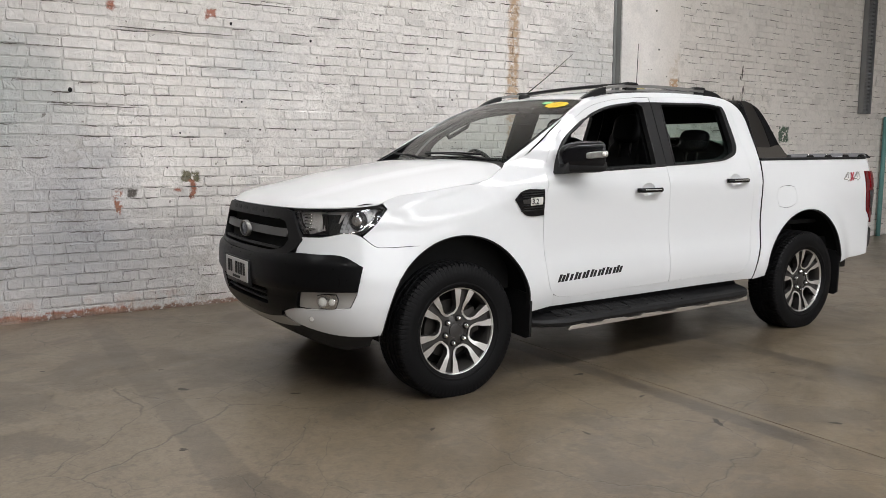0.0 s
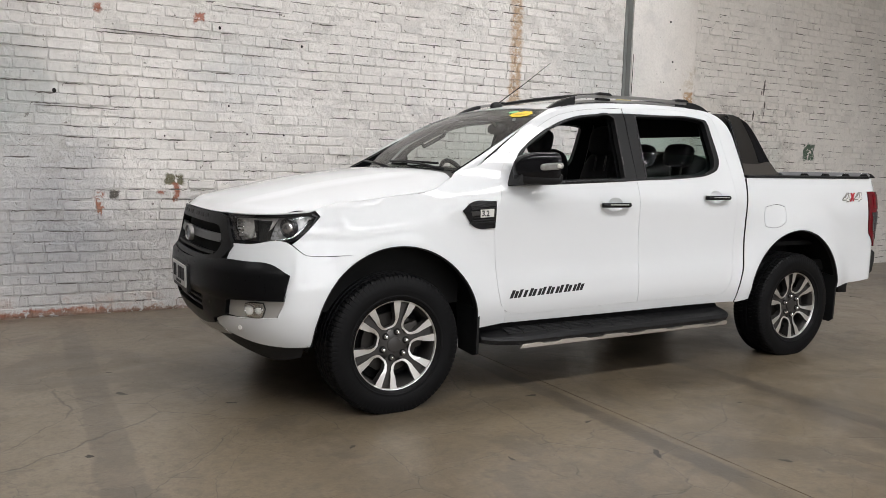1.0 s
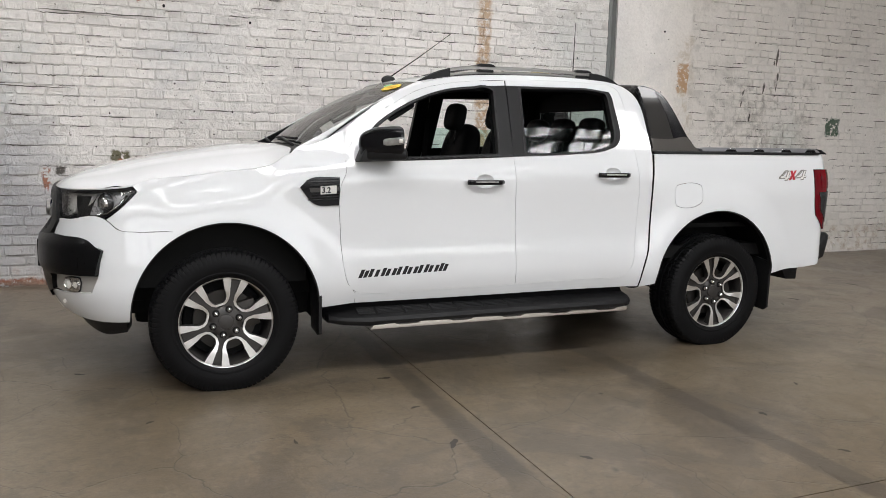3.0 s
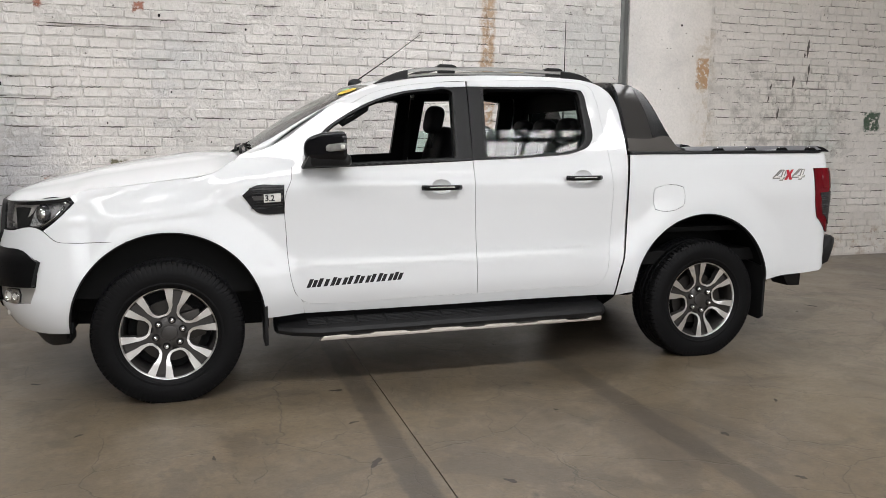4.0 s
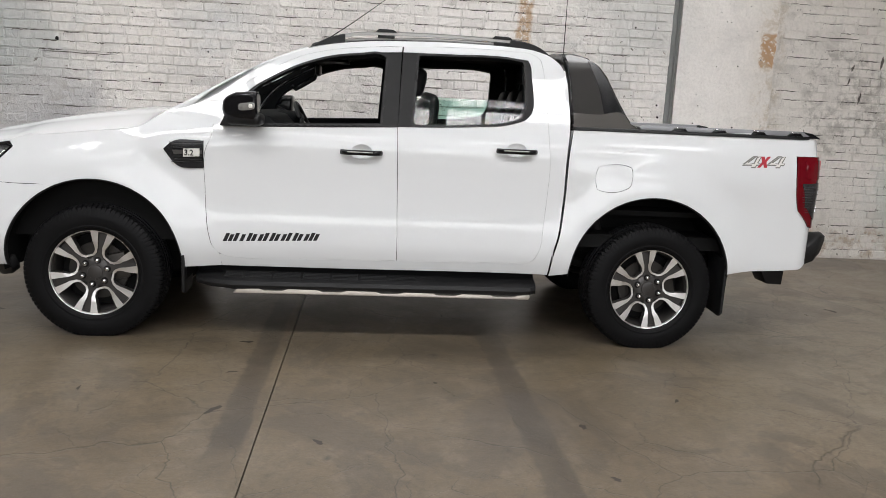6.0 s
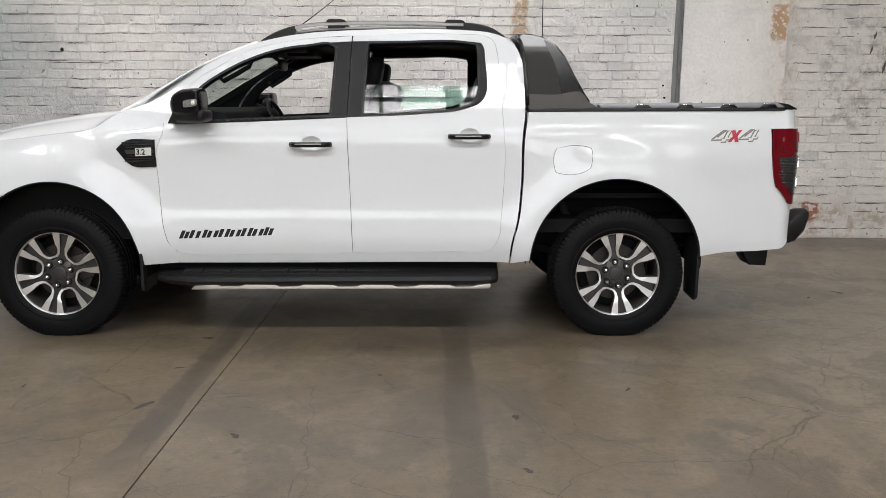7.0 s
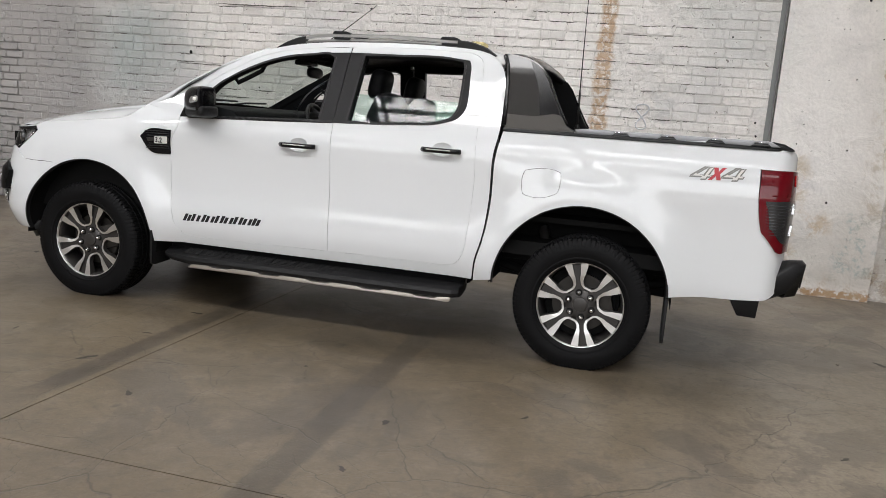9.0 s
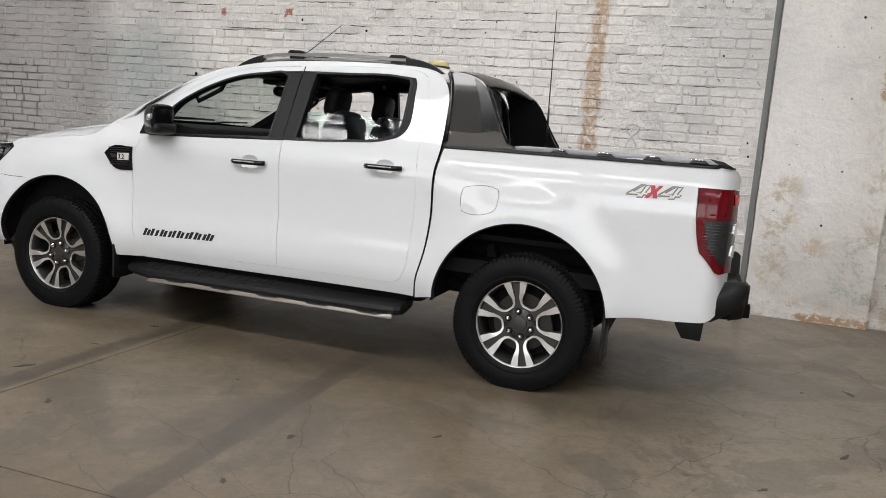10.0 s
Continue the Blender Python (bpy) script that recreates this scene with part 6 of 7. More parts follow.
sails = []
for s in (1, -1):
    loop = rounded(SAIL, 0.02, 60)
    bar = tpart("sports_bar", shell(loop, lambda x, z: Vector((x, s * sail_y(z, 0.0), z)), (0, -s, 0), step=0.035, lip=0.055), BAR_GREY, None, "graphite sports bar behind the cab")
    tpart("bar_inner", shell(loop, lambda x, z: Vector((x, s * sail_y(z, 0.056), z)), (0, s, 0), step=0.06, lip=0.0), BLACK_SATIN, bar)
    sails.append(bar)
    # front edge strip and the lower foot trim
    tpart("bar_edge", tube([Vector((x, s * (sail_y(z, -0.004)), z)) for x, z in ((2.70, 1.33), (2.697, 1.42), (2.688, 1.56), (2.668, 1.68), (2.648, 1.725))], 0.012, 8), BLACK_GLOSS, bar)
    foot = rounded([(2.705, 1.312), (3.00, 1.318), (3.09, 1.322), (3.05, 1.352), (3.018, 1.398), (2.86, 1.392), (2.703, 1.395)], 0.02, 60)
    tpart("bar_foot", shell(foot, lambda x, z: Vector((x, s * sail_y(z, -0.005), z)), (0, -s, 0), step=0.04, lip=0.006), BAR_FOOT, bar)
    panel = rounded([(2.800, 1.704), (2.852, 1.676), (2.898, 1.620), (2.966, 1.487), (3.010, 1.402), (2.895, 1.400), (2.862, 1.560)], 0.02, 60)
    tpart("bar_panel", shell(panel, lambda x, z: Vector((x, s * sail_y(z, -0.003), z)), (0, -s, 0), step=0.04, lip=0.004), BLACK_GLOSS, bar)
    tpart("bar_rear_edge", tube([Vector((x + 0.004, s * (sail_y(z, 0.02)), z)) for x, z in ((2.868, 1.668), (2.912, 1.612), (2.978, 1.480), (3.022, 1.398), (3.052, 1.352))], 0.006, 8), BLACK_GLOSS, bar)
# hoop over the cab's back
hoop_prof = [(2.650, 1.718), (2.660, 1.742), (2.720, 1.748), (2.800, 1.730), (2.862, 1.690), (2.850, 1.660), (2.760, 1.680), (2.670, 1.690)]
bm = bmesh.new()
rings = []
for t in np.linspace(-1, 1, 25):
    y = t * 0.652
    dz = 0.030 * (1 - abs(t) ** 2.5)
    rings.append([bm.verts.new((x, y, z + dz - 0.012)) for x, z in hoop_prof])
for r0, r1 in zip(rings, rings[1:]):
    for q in range(len(hoop_prof)):
        bm.faces.new((r0[q], r0[(q + 1) % len(hoop_prof)], r1[(q + 1) % len(hoop_prof)], r1[q])).smooth = True
bmesh.ops.recalc_face_normals(bm, faces=bm.faces)
tpart("hoop", bm, BAR_GREY, sails[0])

# ---- tail lamps, rear bumper ----
def tl(pts, step=0.018):
    out = []
    for k, v, z in pts:
        if k == "x":
            out.append((math.asin(min(1, max(0, (v - XR) / (TAIL_X - XR))) ** (REXP / 2)), z) if v > XR else ((v - XR) / 0.35, z))
        else:
            out.append((math.acos(min(1, v / half_width(XR, z)) ** (REXP / 2)), z))
    return rounded(out, step)


def tail(off, s):
    def f(th, z):
        if th < 0:
            p = Vector((XR + th * 0.35, nose_y(XR + th * 0.35, z) - off, z))
        else:
            p = tail_pt(th, z, off)
        return Vector((p.x, s * p.y, p.z))
    return f


lamp_t = tl([("x", 4.090, 1.203), ("x", 4.20, 1.206), ("y", 0.760, 1.206), ("y", 0.700, 1.204), ("y", 0.690, 1.00), ("y", 0.690, 0.776), ("y", 0.76, 0.780), ("x", 4.20, 0.794), ("x", 4.140, 0.864), ("x", 4.098, 0.997)])
clear_t = tl([("x", 4.128, 1.045), ("x", 4.20, 1.050), ("y", 0.70, 1.050), ("y", 0.70, 0.860), ("y", 0.755, 0.835), ("x", 4.215, 0.842), ("x", 4.160, 0.905)])
for s in (1, -1):
    tlp = tpart("tail_lamp", shell(lamp_t, tail(0.010, s), (0.7, -s, 0), step=0.025, lip=0.03), RED_LENS, None, "red and smoked wrap-around tail lamp")
    tpart("clear_lens", shell(clear_t, tail(0.014, s), (0.7, -s, 0), step=0.025, lip=0.006), SMOKE, tlp)
    for z0, z1 in ((0.975, 1.040), (0.860, 0.925)):
        lz = tl([("y", 0.745, z1), ("y", 0.705, z1), ("y", 0.705, z0), ("y", 0.755, z0)], 0.012)
        tpart("bulb_lens", shell(lz, tail(0.020, s), (0.7, -s, 0), step=0.02, lip=0.006), CHROME, tlp)
    for k in range(11):
        z = 0.872 + k * 0.0155
        ta = tl([("x", 4.134 + 0.34 * max(0.0, 0.955 - z), z), ("y", 0.77, z), ("y", 0.77, z + 0.001)], 1.0)[0][0]
        tpart("lens_rib", tube([tail(0.0165, s)(th, z) for th in np.linspace(ta, ta + (0.55 if k > 6 else 0.30), 6)], 0.0014, 5), BAR_RIB, tlp)
    up = tl([("x", 4.14, 1.185), ("y", 0.78, 1.188), ("y", 0.78, 1.075), ("x", 4.15, 1.072)], 0.02)
    tpart("red_upper", shell(up, tail(0.013, s), (0.7, -s, 0), step=0.02, lip=0.004), RED_LENS, tlp)
    spot = tl([("y", 0.765, 1.185), ("y", 0.715, 1.185), ("y", 0.715, 1.130), ("y", 0.765, 1.130)], 0.015)
    tpart("red_reflector", shell(spot, tail(0.017, s), (0.7, -s, 0), step=0.02, lip=0.004), RED_BRIGHT, tlp)
# rear bumper, wrapped round the corner, with a step pad
bp = [(4.10, -0.790), (4.20, -0.800), (4.32, -0.790), (4.385, -0.745), (4.402, -0.68), (4.405, -0.60), (4.41, -0.30), (4.41, 0.30), (4.405, 0.60), (4.402, 0.68), (4.385, 0.745), (4.32, 0.790), (4.20, 0.800), (4.10, 0.790)]
bm = bmesh.new()
rings = []
for k, (x, y) in enumerate(bp):
    e = float(S((x - 4.10) / 0.26))
    lowz = 0.500 + (0.105 * max(0.0, (x - 4.24) / 0.17) ** 1.2 if abs(y) > 0.65 else 0.0)
    topz = 0.735 - 0.17 * (1 - e) ** 1.3 - (0.150 if abs(y) < 0.65 else 0.0)
    inn = Vector((4.24 - x, -y * 0.16 if abs(y) > 0.7 else 0, 0))
    if inn.length > 0:
        inn = inn.normalized() * 0.09
    p = Vector((x, y, 0))
    rings.append([bm.verts.new(q) for q in (p + inn + Vector((0, 0, lowz)), p - inn * 0.0 + Vector((-0.02, 0, lowz + 0.02)), p + Vector((0, 0, lowz + 0.10)), p + Vector((0, 0, topz - 0.02)), p + inn * 0.25 + Vector((0, 0, topz)), p + inn + Vector((0, 0, topz - 0.005)))])
for r0, r1 in zip(rings, rings[1:]):
    for q in range(5):
        bm.faces.new((r0[q], r0[q + 1], r1[q + 1], r1[q])).smooth = True
bmesh.ops.recalc_face_normals(bm, faces=bm.faces)
rb = tpart("rear_bumper", bm, PLASTIC, None, "dark grey plastic rear bumper")
tpart("bumper_pad", block(4.29, 4.385, -0.58, 0.58, 0.583, 0.591, 0.003), BLACK_SATIN, rb)
tpart("bumper_core", block(4.20, 4.32, -0.70, 0.70, 0.52, 0.57, 0.02), DARK, rb)
tpart("bumper_bracket", bevelled(solid([(4.02, 0.520), (4.20, 0.520), (4.19, 0.376), (4.09, 0.380), (4.055, 0.44)], -0.66, -0.50), 0.006), BLACK_SATIN, rb)
tpart("bumper_bracket", bevelled(solid([(4.02, 0.520), (4.20, 0.520), (4.19, 0.376), (4.09, 0.380), (4.055, 0.44)], 0.50, 0.66), 0.006), BLACK_SATIN, rb)
tpart("tow_hitch", block(4.20, 4.46, -0.04, 0.04, 0.42, 0.50, 0.01), DARK, rb)

# ---- roof rails, aerials, roof lamp ----
RAIL_Y = 0.565
for s in (1, -1):
    def rp(x, dz):
        t = RAIL_Y / -nose_y(x, ROOF_E(x))
        return Vector((x, -s * RAIL_Y, roof_pt(x, min(1, t)).z + dz))
    top = [(1.16, 0.0), (1.24, 0.026), (1.34, 0.044), (1.46, 0.050), (1.70, 0.046), (2.05, 0.040), (2.28, 0.038), (2.40, 0.036), (2.50, 0.024), (2.58, 0.0)]
    lift = curve([p[0] for p in top], [p[1] for p in top])

    def rail_piece(x0, x1, n, hgt, wid, under):
        bm = bmesh.new()
        rings = []
        for x in np.linspace(x0, x1, n):
            c = rp(x, lift(x))
            h = hgt if not under else max(0.012, lift(x) + 0.012)
            w = wid
            rings.append([bm.verts.new(c + Vector((0, dy, dz))) for dy, dz in ((-w, -h), (-w, -0.004), (-w * 0.7, 0.002), (w * 0.7, 0.002), (w, -0.004), (w, -h))])
        for r0, r1 in zip(rings, rings[1:]):
            for q in range(6):
                bm.faces.new((r0[q], r0[(q + 1) % 6], r1[(q + 1) % 6], r1[q])).smooth = True
        bm.faces.new(rings[0])
        bm.faces.new(rings[-1])
        bmesh.ops.recalc_face_normals(bm, faces=bm.faces)
        for e in bm.edges:
            if len(e.link_faces) == 2 and e.calc_face_angle(0) > 0.6:
                e.smooth = False
        return bm
    rail = tpart("roof_rail", rail_piece(1.33, 2.37, 26, 0.018, 0.016, False), RAIL_GREY, None, "silver roof rail with black ends")
    tpart("rail_foot", rail_piece(1.16, 1.36, 12, 0, 0.021, True), BLACK_SATIN, rail)
    tpart("rail_foot", rail_piece(2.34, 2.58, 12, 0, 0.021, True), BLACK_SATIN, rail)
    tpart("rail_base", tube([rp(x, 0.008) for x in np.linspace(1.34, 2.36, 18)], 0.010, 8), RAIL_GREY, rail)
    for x in (1.60, 2.29):
        c = rp(x, lift(x))
        if s > 0:
            bm = bmesh.new()
            rings = []
            for y in np.linspace(-RAIL_Y, RAIL_Y, 17):
                z = c.z + 0.004 + 0.010 * (1 - (y / RAIL_Y) ** 2)
                rings.append([bm.verts.new((x + dx, y, z + dz)) for dx, dz in ((-0.036, -0.004), (-0.018, -0.011), (0.022, -0.011), (0.036, -0.002), (0.018, 0.008), (-0.020, 0.009))])
            for r0, r1 in zip(rings, rings[1:]):
                for q in range(6):
                    bm.faces.new((r0[q], r0[(q + 1) % 6], r1[(q + 1) % 6], r1[q])).smooth = True
            bmesh.ops.recalc_face_normals(bm, faces=bm.faces)
            tpart("cross_bar", bm, BLACK_SATIN, rail, "black cross bar over the roof")
        tpart("rail_clamp", bevelled(solid([(x - 0.062, c.z - 0.002), (x + 0.062, c.z - 0.002), (x + 0.050, c.z + 0.010), (x + 0.03, c.z + 0.015), (x - 0.045, c.z + 0.015)], c.y - 0.026, c.y + 0.026), 0.004), BLACK_SATIN, rail, "black clamp on the rail")
        tpart("clamp_jaw", block(x - 0.05, x + 0.05, c.y - 0.020, c.y + 0.020, c.z - 0.036, c.z - 0.020, 0.004), BLACK_SATIN, rail)
az = ROOF_MID(1.15)
aer = tpart("aerial", tube([(1.165, 0.02, az + 0.02), (1.38, 0.016, az + 0.17), (1.60, 0.01, az + 0.335)], 0.004, 8, 0.002), BLACK_SATIN, None, "thin black roof aerial leaning back")
ab = ball((1.165, 0.02, az + 0.004), (0.050, 0.028, 0.034), 16, 10)
tpart("aerial_foot", ab, BLACK_SATIN, aer)
uhf = tpart("whip_antenna", tube([(2.976, 0.690, 1.36), (2.972, 0.680, 1.62)], 0.008, 10), DARK_ALLOY, None, "tall black whip antenna on a bright spring base")
tpart("whip", tube([(2.972, 0.680, 1.50), (2.968, 0.667, 1.95), (2.965, 0.655, 2.32)], 0.0045, 8, 0.0025), BLACK_SATIN, uhf)
tpart("whip_foot", lathe([(0.0, 0.0), (0.022, 0.0), (0.018, 0.03), (0.010, 0.05), (0.0, 0.05)], 16), BLACK_SATIN, uhf)
uhf.children[-1].matrix_basis = pose(2.976, 0.69, 1.325, 90)
bcn = bmesh.new()
join(bcn, lathe([(0.0, 0.052), (0.045, 0.050), (0.066, 0.040), (0.072, 0.026), (0.072, 0.012)], 32))
beacon = tpart("roof_lamp", bcn, AMBER, None, "pale amber flat warning lamp on the roof")
beacon.matrix_basis = pose(2.32, 0.05, ROOF_MID(2.32) + 0.012, 90)
fb = tpart("lamp_base", lathe([(0.0, 0.012), (0.078, 0.012), (0.080, -0.012), (0.0, -0.012)], 32), BLACK_SATIN, beacon)

# ---- screen stickers ----
def sticker(pts, off):
    return shell(rounded(pts, 0.01), lambda t, v: screen_pt(v, t, off), (-1, 0, 1), step=0.03, lip=0.0)


tpart("sticker", sticker([(-0.495 + 0.085 * math.cos(a) * (1 + 0.06 * math.cos(9 * a)), 0.880 + 0.060 * math.sin(a) * (1 + 0.06 * math.cos(9 * a))) for a in np.linspace(0, 2 * math.pi, 36, endpoint=False)], 0.004), STICKER_YELLOW, wind, "yellow sticker with unreadable lines")
for k in range(2):
    tpart("sticker_bar", sticker([(-0.545, 0.865 + k * 0.026), (-0.450, 0.865 + k * 0.026), (-0.450, 0.871 + k * 0.026), (-0.545, 0.871 + k * 0.026)], 0.0055), simple("sticker_ink%d" % k, (0.35, 0.22, 0.02), 0.5), wind)
tpart("sticker", sticker([(-0.385 + 0.042 * math.cos(a), 0.920 + 0.027 * math.sin(a)) for a in np.linspace(0, 2 * math.pi, 20, endpoint=False)], 0.004), STICKER_GREEN, wind, "green round sticker")

# ---- cabin ----
dash = tpart("dashboard", bevelled(solid([(0.50, 1.16), (0.60, 1.290), (0.80, 1.312), (0.95, 1.288), (1.02, 1.20), (1.00, 1.02), (0.92, 0.80), (0.55, 0.70)], -0.72, 0.72), 0.02), CABIN)
tpart("instrument_hood", ball((0.93, 0.38, 1.255), (0.12, 0.20, 0.055), 20, 12, 0.8), CABIN, dash)
tpart("centre_console", block(0.90, 1.60, -0.14, 0.14, 0.60, 0.98, 0.03), CABIN)
sw = bmesh.new()
ringpts = [Vector((0.185 * math.cos(a), 0, 0.185 * math.sin(a))) for a in np.linspace(0, 2 * math.pi, 41)]
join(sw, tube(ringpts, 0.016, 10))
for a in (0, math.pi, 1.5 * math.pi):
    join(sw, tube([(0.05 * math.cos(a), 0.02, 0.05 * math.sin(a)), (0.175 * math.cos(a), 0.0, 0.175 * math.sin(a))], 0.016, 8))
join(sw, ball((0, 0.02, 0), (0.075, 0.03, 0.06), 16, 10, 0.8))
stw = tpart("steering_wheel", sw, BLACK_SATIN)
stw.matrix_basis = pose(1.07, 0.38, 1.195, -26, 0, 90)
tpart("rear_view_mirror", ball((1.17, 0.0, 1.585), (0.020, 0.125, 0.038), 20, 10, 0.7), BLACK_SATIN)
tpart("mirror_stalk", tube([(1.09, 0, 1.655), (1.16, 0, 1.60)], 0.012, 8), BLACK_SATIN)
tpart("sensor_pod", block(1.04, 1.16, -0.07, 0.07, 1.632, 1.665, 0.012), BLACK_SATIN)
for s in (1, -1):
    tpart("sun_visor", block(1.17, 1.36, -s * 0.33 - 0.17, -s * 0.33 + 0.17, 1.655, 1.675, 0.008), CABIN)
    pts = [flank(-0.075, s)(x, z) for x, z in ((0.93, 1.49), (0.955, 1.462), (1.03, 1.505), (1.10, 1.548), (1.11, 1.585))]
    tpart("grab_handle", tube(pts, 0.014, 8), CABIN)


def build_seat(x, y, wide, rear=False):
    """A dark leather seat with cushion, back and headrest."""
    seat = tpart("seat", ball((x - 0.02, y, 0.86), (0.28, wide, 0.11), 20, 12, 0.55), SEAT, None, "dark leather car seat")
    back = ball((0, 0, 0.30), (0.085, wide, 0.33), 20, 14, 0.6)
    bmesh.ops.transform(back, matrix=pose(x + 0.24, y, 0.86, 0, 14, 0), verts=back.verts)
    tpart("backrest", back, SEAT, seat)
    return seat


def headrest(x, y, z, seat, w=0.125, h=0.100):
    hr = ball((0, 0, 0), (0.055, w, h), 20, 12, 0.6)
    bmesh.ops.transform(hr, matrix=pose(x, y, z, 0, 12, 0), verts=hr.verts)
    ob = tpart("headrest", hr, SEAT, seat)
    for d in (-0.05, 0.05):
        tpart("headrest_post", tube([(x - 0.01, y + d, z - 0.05), (x - 0.035, y + d, z - 0.20)], 0.006, 8), DARK_ALLOY, seat)


for y in (-0.37, 0.37):
    st_ = build_seat(1.50, y, 0.25)
    headrest(1.80, y, 1.520, st_)
bench = build_seat(2.26, 0.0, 0.66, True)
for y in (-0.38, 0.0, 0.38):
    headrest(2.50, y, 1.44, bench, 0.125, 0.085)
for y in (-0.62, 0.62):
    tpart("seat_belt", strip([(1.66, y, 1.50), (1.62, y * 0.96, 1.20), (1.60, y * 0.9, 0.9)], [(1.70, y, 1.50), (1.66, y * 0.96, 1.20), (1.64, y * 0.9, 0.9)]), CABIN)
tpart("parcel_wall", block(2.56, 2.60, -0.74, 0.74, 0.50, 1.26), CABIN)

# ---- fixtures on the wall ----
tray = tpart("cable_tray", block(9.86, 9.875, WALL_Y - 0.09, WALL_Y - 0.02, 1.98, 4.6), STEEL)
tray.parent = None
tray.matrix_parent_inverse = Matrix.Identity(4)
tagged(tray, "grey galvanised ladder cable tray fixed on the wall", "cable tray")
part("tray_rail", block(10.085, 10.10, WALL_Y - 0.09, WALL_Y - 0.02, 1.98, 4.6), STEEL, tray)
part("tray_back", block(9.86, 10.10, WALL_Y - 0.018, WALL_Y - 0.010, 1.98, 4.6), STEEL, tray)
for k in range(44):
    z = 2.0 + k * 0.06
    part("tray_rung", block(9.875, 10.085, WALL_Y - 0.055, WALL_Y - 0.035, z, z + 0.028), STEEL, tray)
pipe = part("wall_pipe", tube([(10.62, WALL_Y - 0.06, 0.0), (10.62, WALL_Y - 0.06, 1.95)], 0.035, 14), TEAL)
tagged(pipe, "teal painted pipe standing against the wall", "pipe")

# bolt holes and old plugs in the wall
HOLES = [(-0.129, 2.468, 0.030), (-1.443, 1.842, 0.035), (-0.602, 1.514, 0.018), (-0.72, 1.62, 0.014), (0.62, 2.38, 0.022), (-0.50, 1.46, 0.012), (0.45, 1.56, 0.016), (4.127, 2.271, 0.020), (4.42, 1.52, 0.020), (4.44, 1.40, 0.022), (0.28, 1.35, 0.014), (-0.72, 1.22, 0.014), (2.2, 1.9, 0.014), (1.9, 2.4, 0.014), (-1.05, 1.42, 0.012), (2.95, 1.83, 0.012)]
PIER_HOLES = [(5.201, 1.336, 0.016), (4.78, 1.36, 0.014), (5.136, 3.079, 0.022), (5.10, 0.86, 0.022), (4.70, 0.95, 0.014), (5.20, 2.62, 0.022), (5.19, 1.95, 0.013), (5.35, 2.3, 0.013)]
hr = random.Random(31)
HOLES += [(hr.uniform(-2.2, 4.3), hr.uniform(1.25, 2.75), hr.uniform(0.007, 0.015)) for _ in range(22)]
PIER_HOLES += [(hr.uniform(4.65, 5.5), hr.uniform(0.4, 2.9), hr.uniform(0.006, 0.012)) for _ in range(8)]
for face_y, rows in ((WALL_Y, HOLES), (PIER_Y, PIER_HOLES)):
    for x, z, r in rows:
        r *= 0.38
        bm = lathe([(r * 1.15, 0.006), (r, -0.0075), (r * 0.6, -0.0065), (0.0, -0.0062)], 10)
        for v in bm.verts:
            v.co.x *= 1 + 0.55 * noise.noise(v.co * 90 + Vector((x, z, 0)))
            v.co.z *= 1.25 + 0.55 * noise.noise(v.co * 90 + Vector((z, x, 3)))
            v.co += Vector((x, face_y - 0.001, z))
        tagged(part("bolt_hole", bm, DARK), "dark old bolt hole in the painted wall", "bolt hole", "bolt holes in the wall")

# faint chalk loops
loop = [(3.405 + 0.060 * math.sin(2 * a) * (0.8 if math.cos(a) < 0 else 1.0), WALL_Y - 0.004, 1.50 + 0.118 * math.cos(a)) for a in np.linspace(0, 2 * math.pi, 49)]
chalk = tube(loop, 0.0070, 6)
tagged(part("chalk_mark", chalk, simple("grey_chalk", (0.62, 0.62, 0.64), 0.9, var=0.3, scale=60)), "faint grey chalk loops drawn on the painted wall", "chalk mark")

# dark chips and oil marks on the floor
MARK = simple("oil_mark", (0.040, 0.035, 0.030), 0.5, var=0.5, scale=60)
mark_rng = random.Random(5)
for x, y, r in [(-1.261, 0.063, 0.045), (-1.276, 0.549, 0.03), (0.868, -1.938, 0.055), (0.862, -0.929, 0.04), (5.10, 0.18, 0.07), (2.529, -2.083, 0.045), (2.526, -2.581, 0.035), (1.357, -2.27, 0.04), (-1.498, -0.865, 0.04), (0.861, -1.439, 0.035),
                (5.6, -0.55, 0.06), (4.9, -1.0, 0.04), (-0.75, -0.35, 0.03), (-0.4, -1.25, 0.035), (3.1, -1.75, 0.03), (4.5, -1.6, 0.03), (1.9, -1.55, 0.025), (6.3, 0.6, 0.06), (-1.9, 0.9, 0.03), (0.2, -1.7, 0.025)]:
    pts = []
    n = 18
    ph = [mark_rng.uniform(0, 6.28) for _ in range(3)]
    el, tw = mark_rng.uniform(1.2, 2.4), mark_rng.uniform(0, 3.1)
    for k in range(n):
        a = 2 * math.pi * k / n
        rr = r * (0.62 + 0.16 * math.sin(2 * a + ph[0]) + 0.12 * math.sin(3 * a + ph[1]) + 0.10 * math.sin(5 * a + ph[2])) * mark_rng.uniform(0.88, 1.0)
        u, v = rr * math.cos(a) * el * 0.7, rr * math.sin(a) * 0.55
        pts.append((x + u * math.cos(tw) - v * math.sin(tw), y + u * math.sin(tw) + v * math.cos(tw)))
    tagged(part("floor_mark", solid(pts, 0.0004, 0.0010, "z"), MARK), "dark oily mark on the concrete floor", "floor mark", "marks on the floor")

# ---- bricks, painted over many times ----
rng = random.Random(11)
COURSE, BL, J = 0.0862, 0.240, 0.010


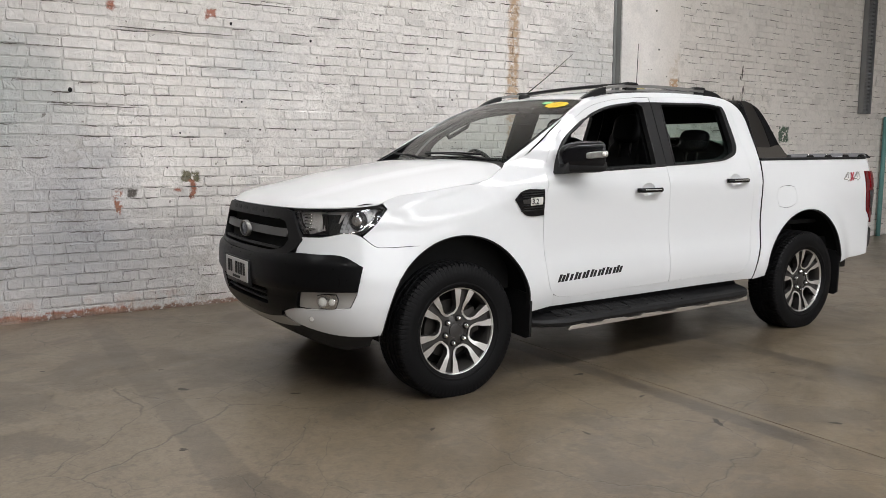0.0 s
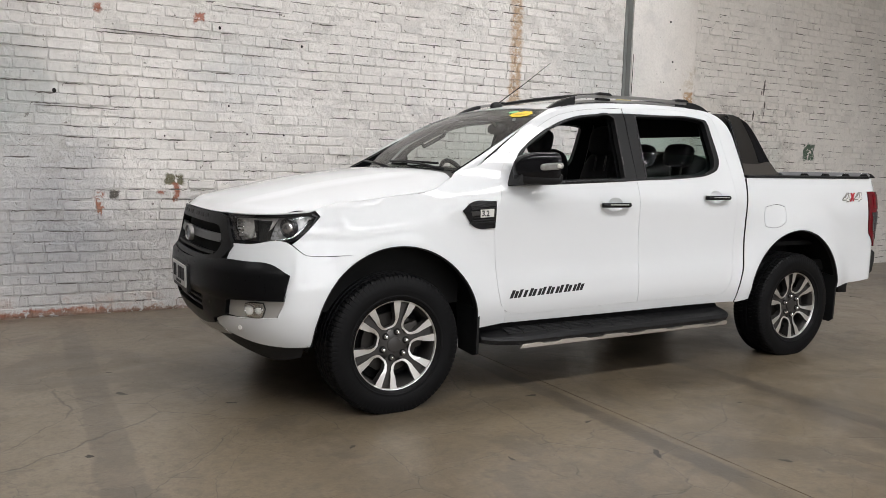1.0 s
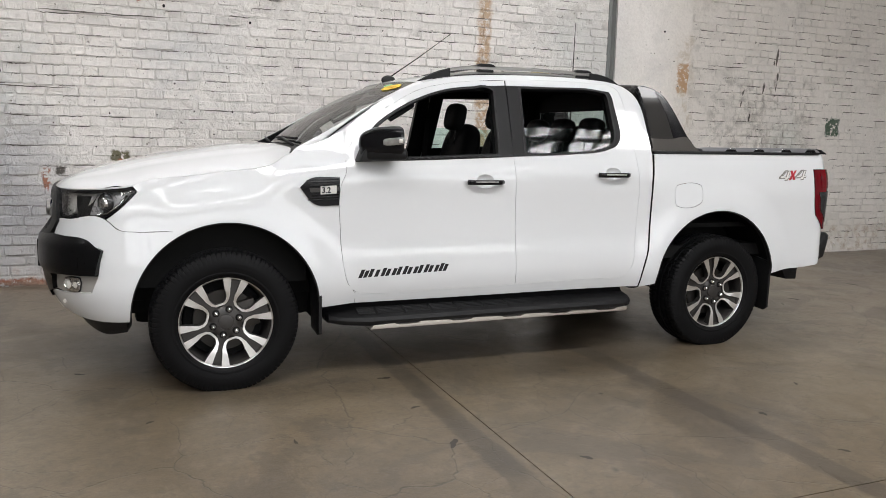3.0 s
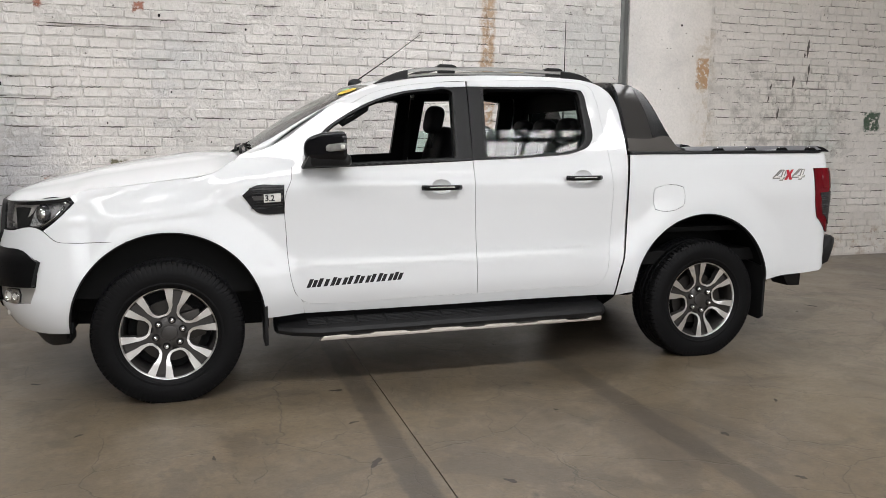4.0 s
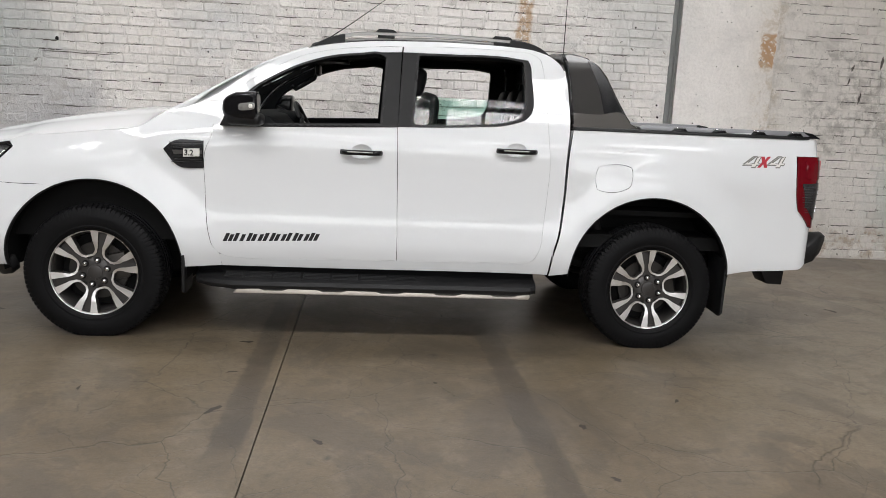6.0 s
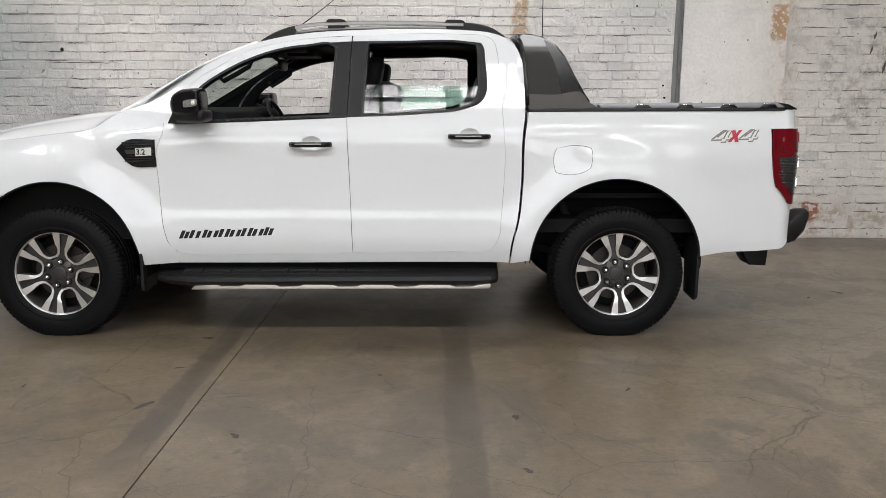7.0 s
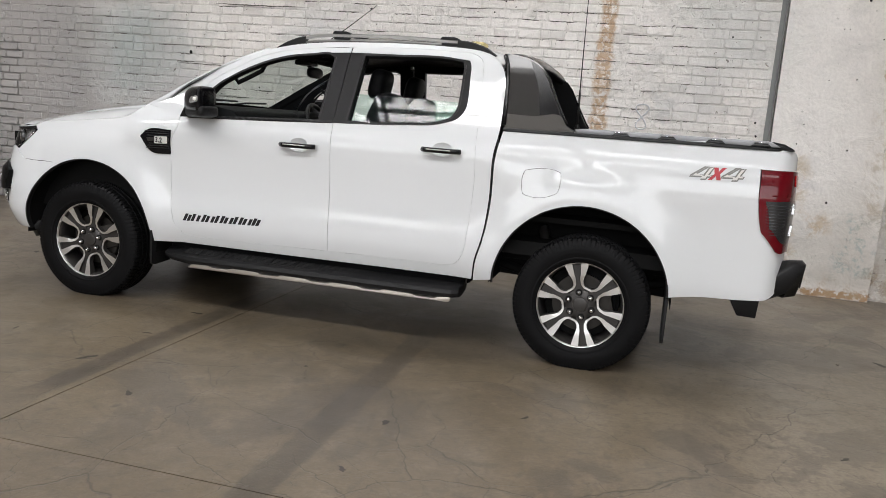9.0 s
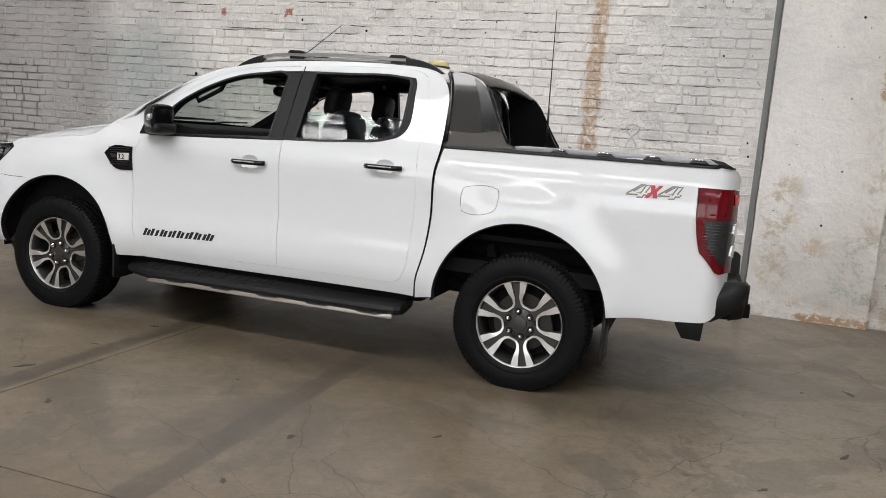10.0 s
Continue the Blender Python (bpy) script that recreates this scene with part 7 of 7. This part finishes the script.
def brick_points(w, h, proud, r):
    """A worn brick face: an uneven front with rounded corners and edges."""
    def j(a):
        return r.uniform(-a, a)
    def ring(y, cut, ins):
        a, b = w / 2 - ins, h / 2 - ins
        pts = []
        for sx, sz, first in ((-1, -1, 0), (1, -1, 1), (1, 1, 0), (-1, 1, 1)):
            c1, c2 = cut * r.uniform(0.5, 1.5), cut * r.uniform(0.5, 1.5)
            two = [(sx * a, sz * (b - c1)), (sx * (a - c2), sz * b)]
            pts += two if first == 0 else two[::-1]
        return [(x + j(0.0015), y(x, z), z + j(0.0015)) for x, z in pts]
    t1, t2 = j(0.0016), j(0.0018)
    vs = ring(lambda x, z: 0.02, 0.004, -0.001)
    vs += ring(lambda x, z: -proud * 0.45, 0.008, 0.0)
    vs += ring(lambda x, z: -proud + t1 * x / (w / 2) + (0.0016 + t2) * z / (h / 2), 0.010, 0.0045)
    fs = [tuple(range(16, 24))]
    for b0 in (0, 8):
        for k in range(8):
            fs.append((b0 + k, b0 + (k + 1) % 8, b0 + 8 + (k + 1) % 8, b0 + 8 + k))
    return vs, fs


KINDS = {"stretcher": [], "header": []}
for kind, n, w0 in (("stretcher", 14, BL - 0.008), ("header", 8, BL / 2 - 0.006)):
    for k in range(n):
        w = w0 + rng.uniform(-0.020, 0.016) * (1 if kind == "stretcher" else 0.6)
        vs, fs = brick_points(w, COURSE - J + rng.uniform(-0.003, 0.003), 0.006 + 0.0075 * rng.random(), rng)
        me = bpy.data.meshes.new("brick")
        me.from_pydata(vs, [], fs)
        me.materials.append(BRICK_SINGLE)
        KINDS[kind].append((me, vs, fs, w))
all_v, all_f = [], []
singles = 0
for row in range(44):
    z = 0.012 + (row + 0.5) * COURSE
    header = row % 6 == 3
    x = -8.9 + (0 if row % 2 else BL / 2) + rng.uniform(-0.05, 0.05)
    while x < 14.8:
        kind = KINDS["header" if rng.random() < (0.8 if header else 0.14) else "stretcher"]
        me, vs, fs, w = kind[rng.randrange(len(kind))]
        xc = x + w / 2
        x += w + J * rng.uniform(0.6, 1.5)
        if PIER0 - 0.10 < xc < PIER1 + 0.06 or (z > 3.3 and xc < 5) or xc < -6.5:
            continue
        depth = 0.0
        if xc < RX and z < RZ:
            depth = 0.055
        dz = rng.uniform(-0.004, 0.004) + 0.012 * noise.noise(Vector((xc * 0.45, row * 0.13, 0)))
        dy = WALL_Y + 0.0095 + rng.uniform(-0.003, 0.003) + 0.0050 * noise.noise(Vector((xc * 0.9, 7.7, z * 1.2)))
        if 0.55 < xc < 4.4 and 1.25 < z < 2.75 and singles < 300 and depth == 0:
            ob = new("brick", me)
            ob.parent = wall_north
            ob.location = (xc, dy, z + dz)
            singles += 1
        else:
            b0 = len(all_v)
            all_v += [(a + xc, b + dy, c + z + dz) for a, b, c in vs]
            all_f += [tuple(q + b0 for q in f) for f in fs]
me = bpy.data.meshes.new("brickwork")
me.from_pydata(all_v, [], all_f)
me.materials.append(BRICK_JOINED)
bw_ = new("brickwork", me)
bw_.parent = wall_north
# dark strips laid over the bed joints as the bricks' shadow lines, plus cracks
jr = random.Random(23)
jv, jf = [], []


def shade_or_crack_line(x0, x1, z, h, y, hook=0.0):
    """A ragged dark strip: painted shadow under a brick, one end turning down beside it; also draws long cracks."""
    line = [(x0 + (x1 - x0) * k / 12, z + 0.0030 * jr.uniform(-1, 1) + 0.004 * math.sin(7.0 * (x0 + k * 0.02))) for k in range(13)]
    if hook:
        line = [(x0 - 0.012, z - hook), (x0 - 0.011, z - hook * 0.6), (x0 - 0.006, z - 0.008)] + line
    n = len(line) - 1
    b0 = len(jv)
    for k, (px, pz) in enumerate(line):
        qx, qz = line[min(k + 1, n)]
        ox, oz = line[max(k - 1, 0)]
        d = Vector((qx - ox, 0, qz - oz)).normalized()
        w = h * min(1.0, 0.15 + 3 * min(k, n - k) / n) * jr.uniform(0.35, 1.0) * (0.6 if hook and k < 3 else 1.0)
        jv.extend([(px, y, pz), (px + d.z * w, y - 0.0008, pz - d.x * w)])
    for k in range(n):
        jf.append((b0 + 2 * k, b0 + 2 * k + 1, b0 + 2 * k + 3, b0 + 2 * k + 2))


for row in range(1, 40):
    z = 0.012 + row * COURSE + 0.004
    x = -6.4
    while x < 14.0:
        ln = jr.choice((0.10, 0.14, 0.20, 0.22, 0.24, 0.30))
        if jr.random() < (0.60 if x > -1.5 else 0.45) and not (PIER0 - 0.6 < x < PIER1 + 0.05) and not (x < RX + 0.3 and z < RZ + 0.1):
            zz = z + 0.012 * noise.noise(Vector((x * 0.45, row * 0.13, 0)))
            shade_or_crack_line(x, x + ln, zz, jr.uniform(0.004, 0.0135), WALL_Y - 0.0008 - 0.002 * jr.random(), jr.choice((0.0, 0.03, 0.05, 0.065)))
        x += ln + jr.uniform(0.0, 0.2)
for x0, z0, x1, z1, wd_s in ((6.967, 2.548, 6.948, 2.34, 0.030), (6.915, 2.405, 6.917, 2.345, 0.016), (6.988, 2.275, 6.985, 2.155, 0.026), (6.973, 2.135, 6.970, 2.035, 0.014),
                             (6.785, 2.14, 6.769, 2.00, 0.024), (6.479, 2.04, 6.458, 1.965, 0.020), (6.45, 1.905, 6.438, 1.83, 0.016), (6.594, 1.765, 6.577, 1.64, 0.018)):
    b0 = len(jv)
    for k in range(9):
        t = k / 8
        w = wd_s * (0.15 + math.sin(math.pi * t)) * jr.uniform(0.4, 0.7)
        px = x0 + (x1 - x0) * t + jr.uniform(-0.003, 0.003)
        jv.extend([(px - w, WALL_Y - 0.0090, z0 + (z1 - z0) * t), (px + w, WALL_Y - 0.0090, z0 + (z1 - z0) * t)])
    jf += [(b0 + 2 * k, b0 + 2 * k + 2, b0 + 2 * k + 3, b0 + 2 * k + 1) for k in range(8)]
for x0, x1, z in ((-1.15, -0.05, 2.37), (-1.9, -1.55, 2.62), (-0.2, 0.5, 2.66), (-1.6, -0.9, 1.72), (5.9, 6.5, 2.3), (6.8, 7.3, 2.0)):
    shade_or_crack_line(x0, x1, z, 0.016, WALL_Y - 0.0075)
oj = bpy.data.meshes.new("open_joints")
oj.from_pydata(jv, [], jf)
oj.materials.append(SHADE_AND_CRACK)
oj_ = new("open_joints", oj)
oj_.parent = wall_north
tagged(oj_, "painted shadow lines under the bricks, with a few dark cracks", kind="stuff")
tagged(bw_, "painted bricks of the wall", kind="stuff")
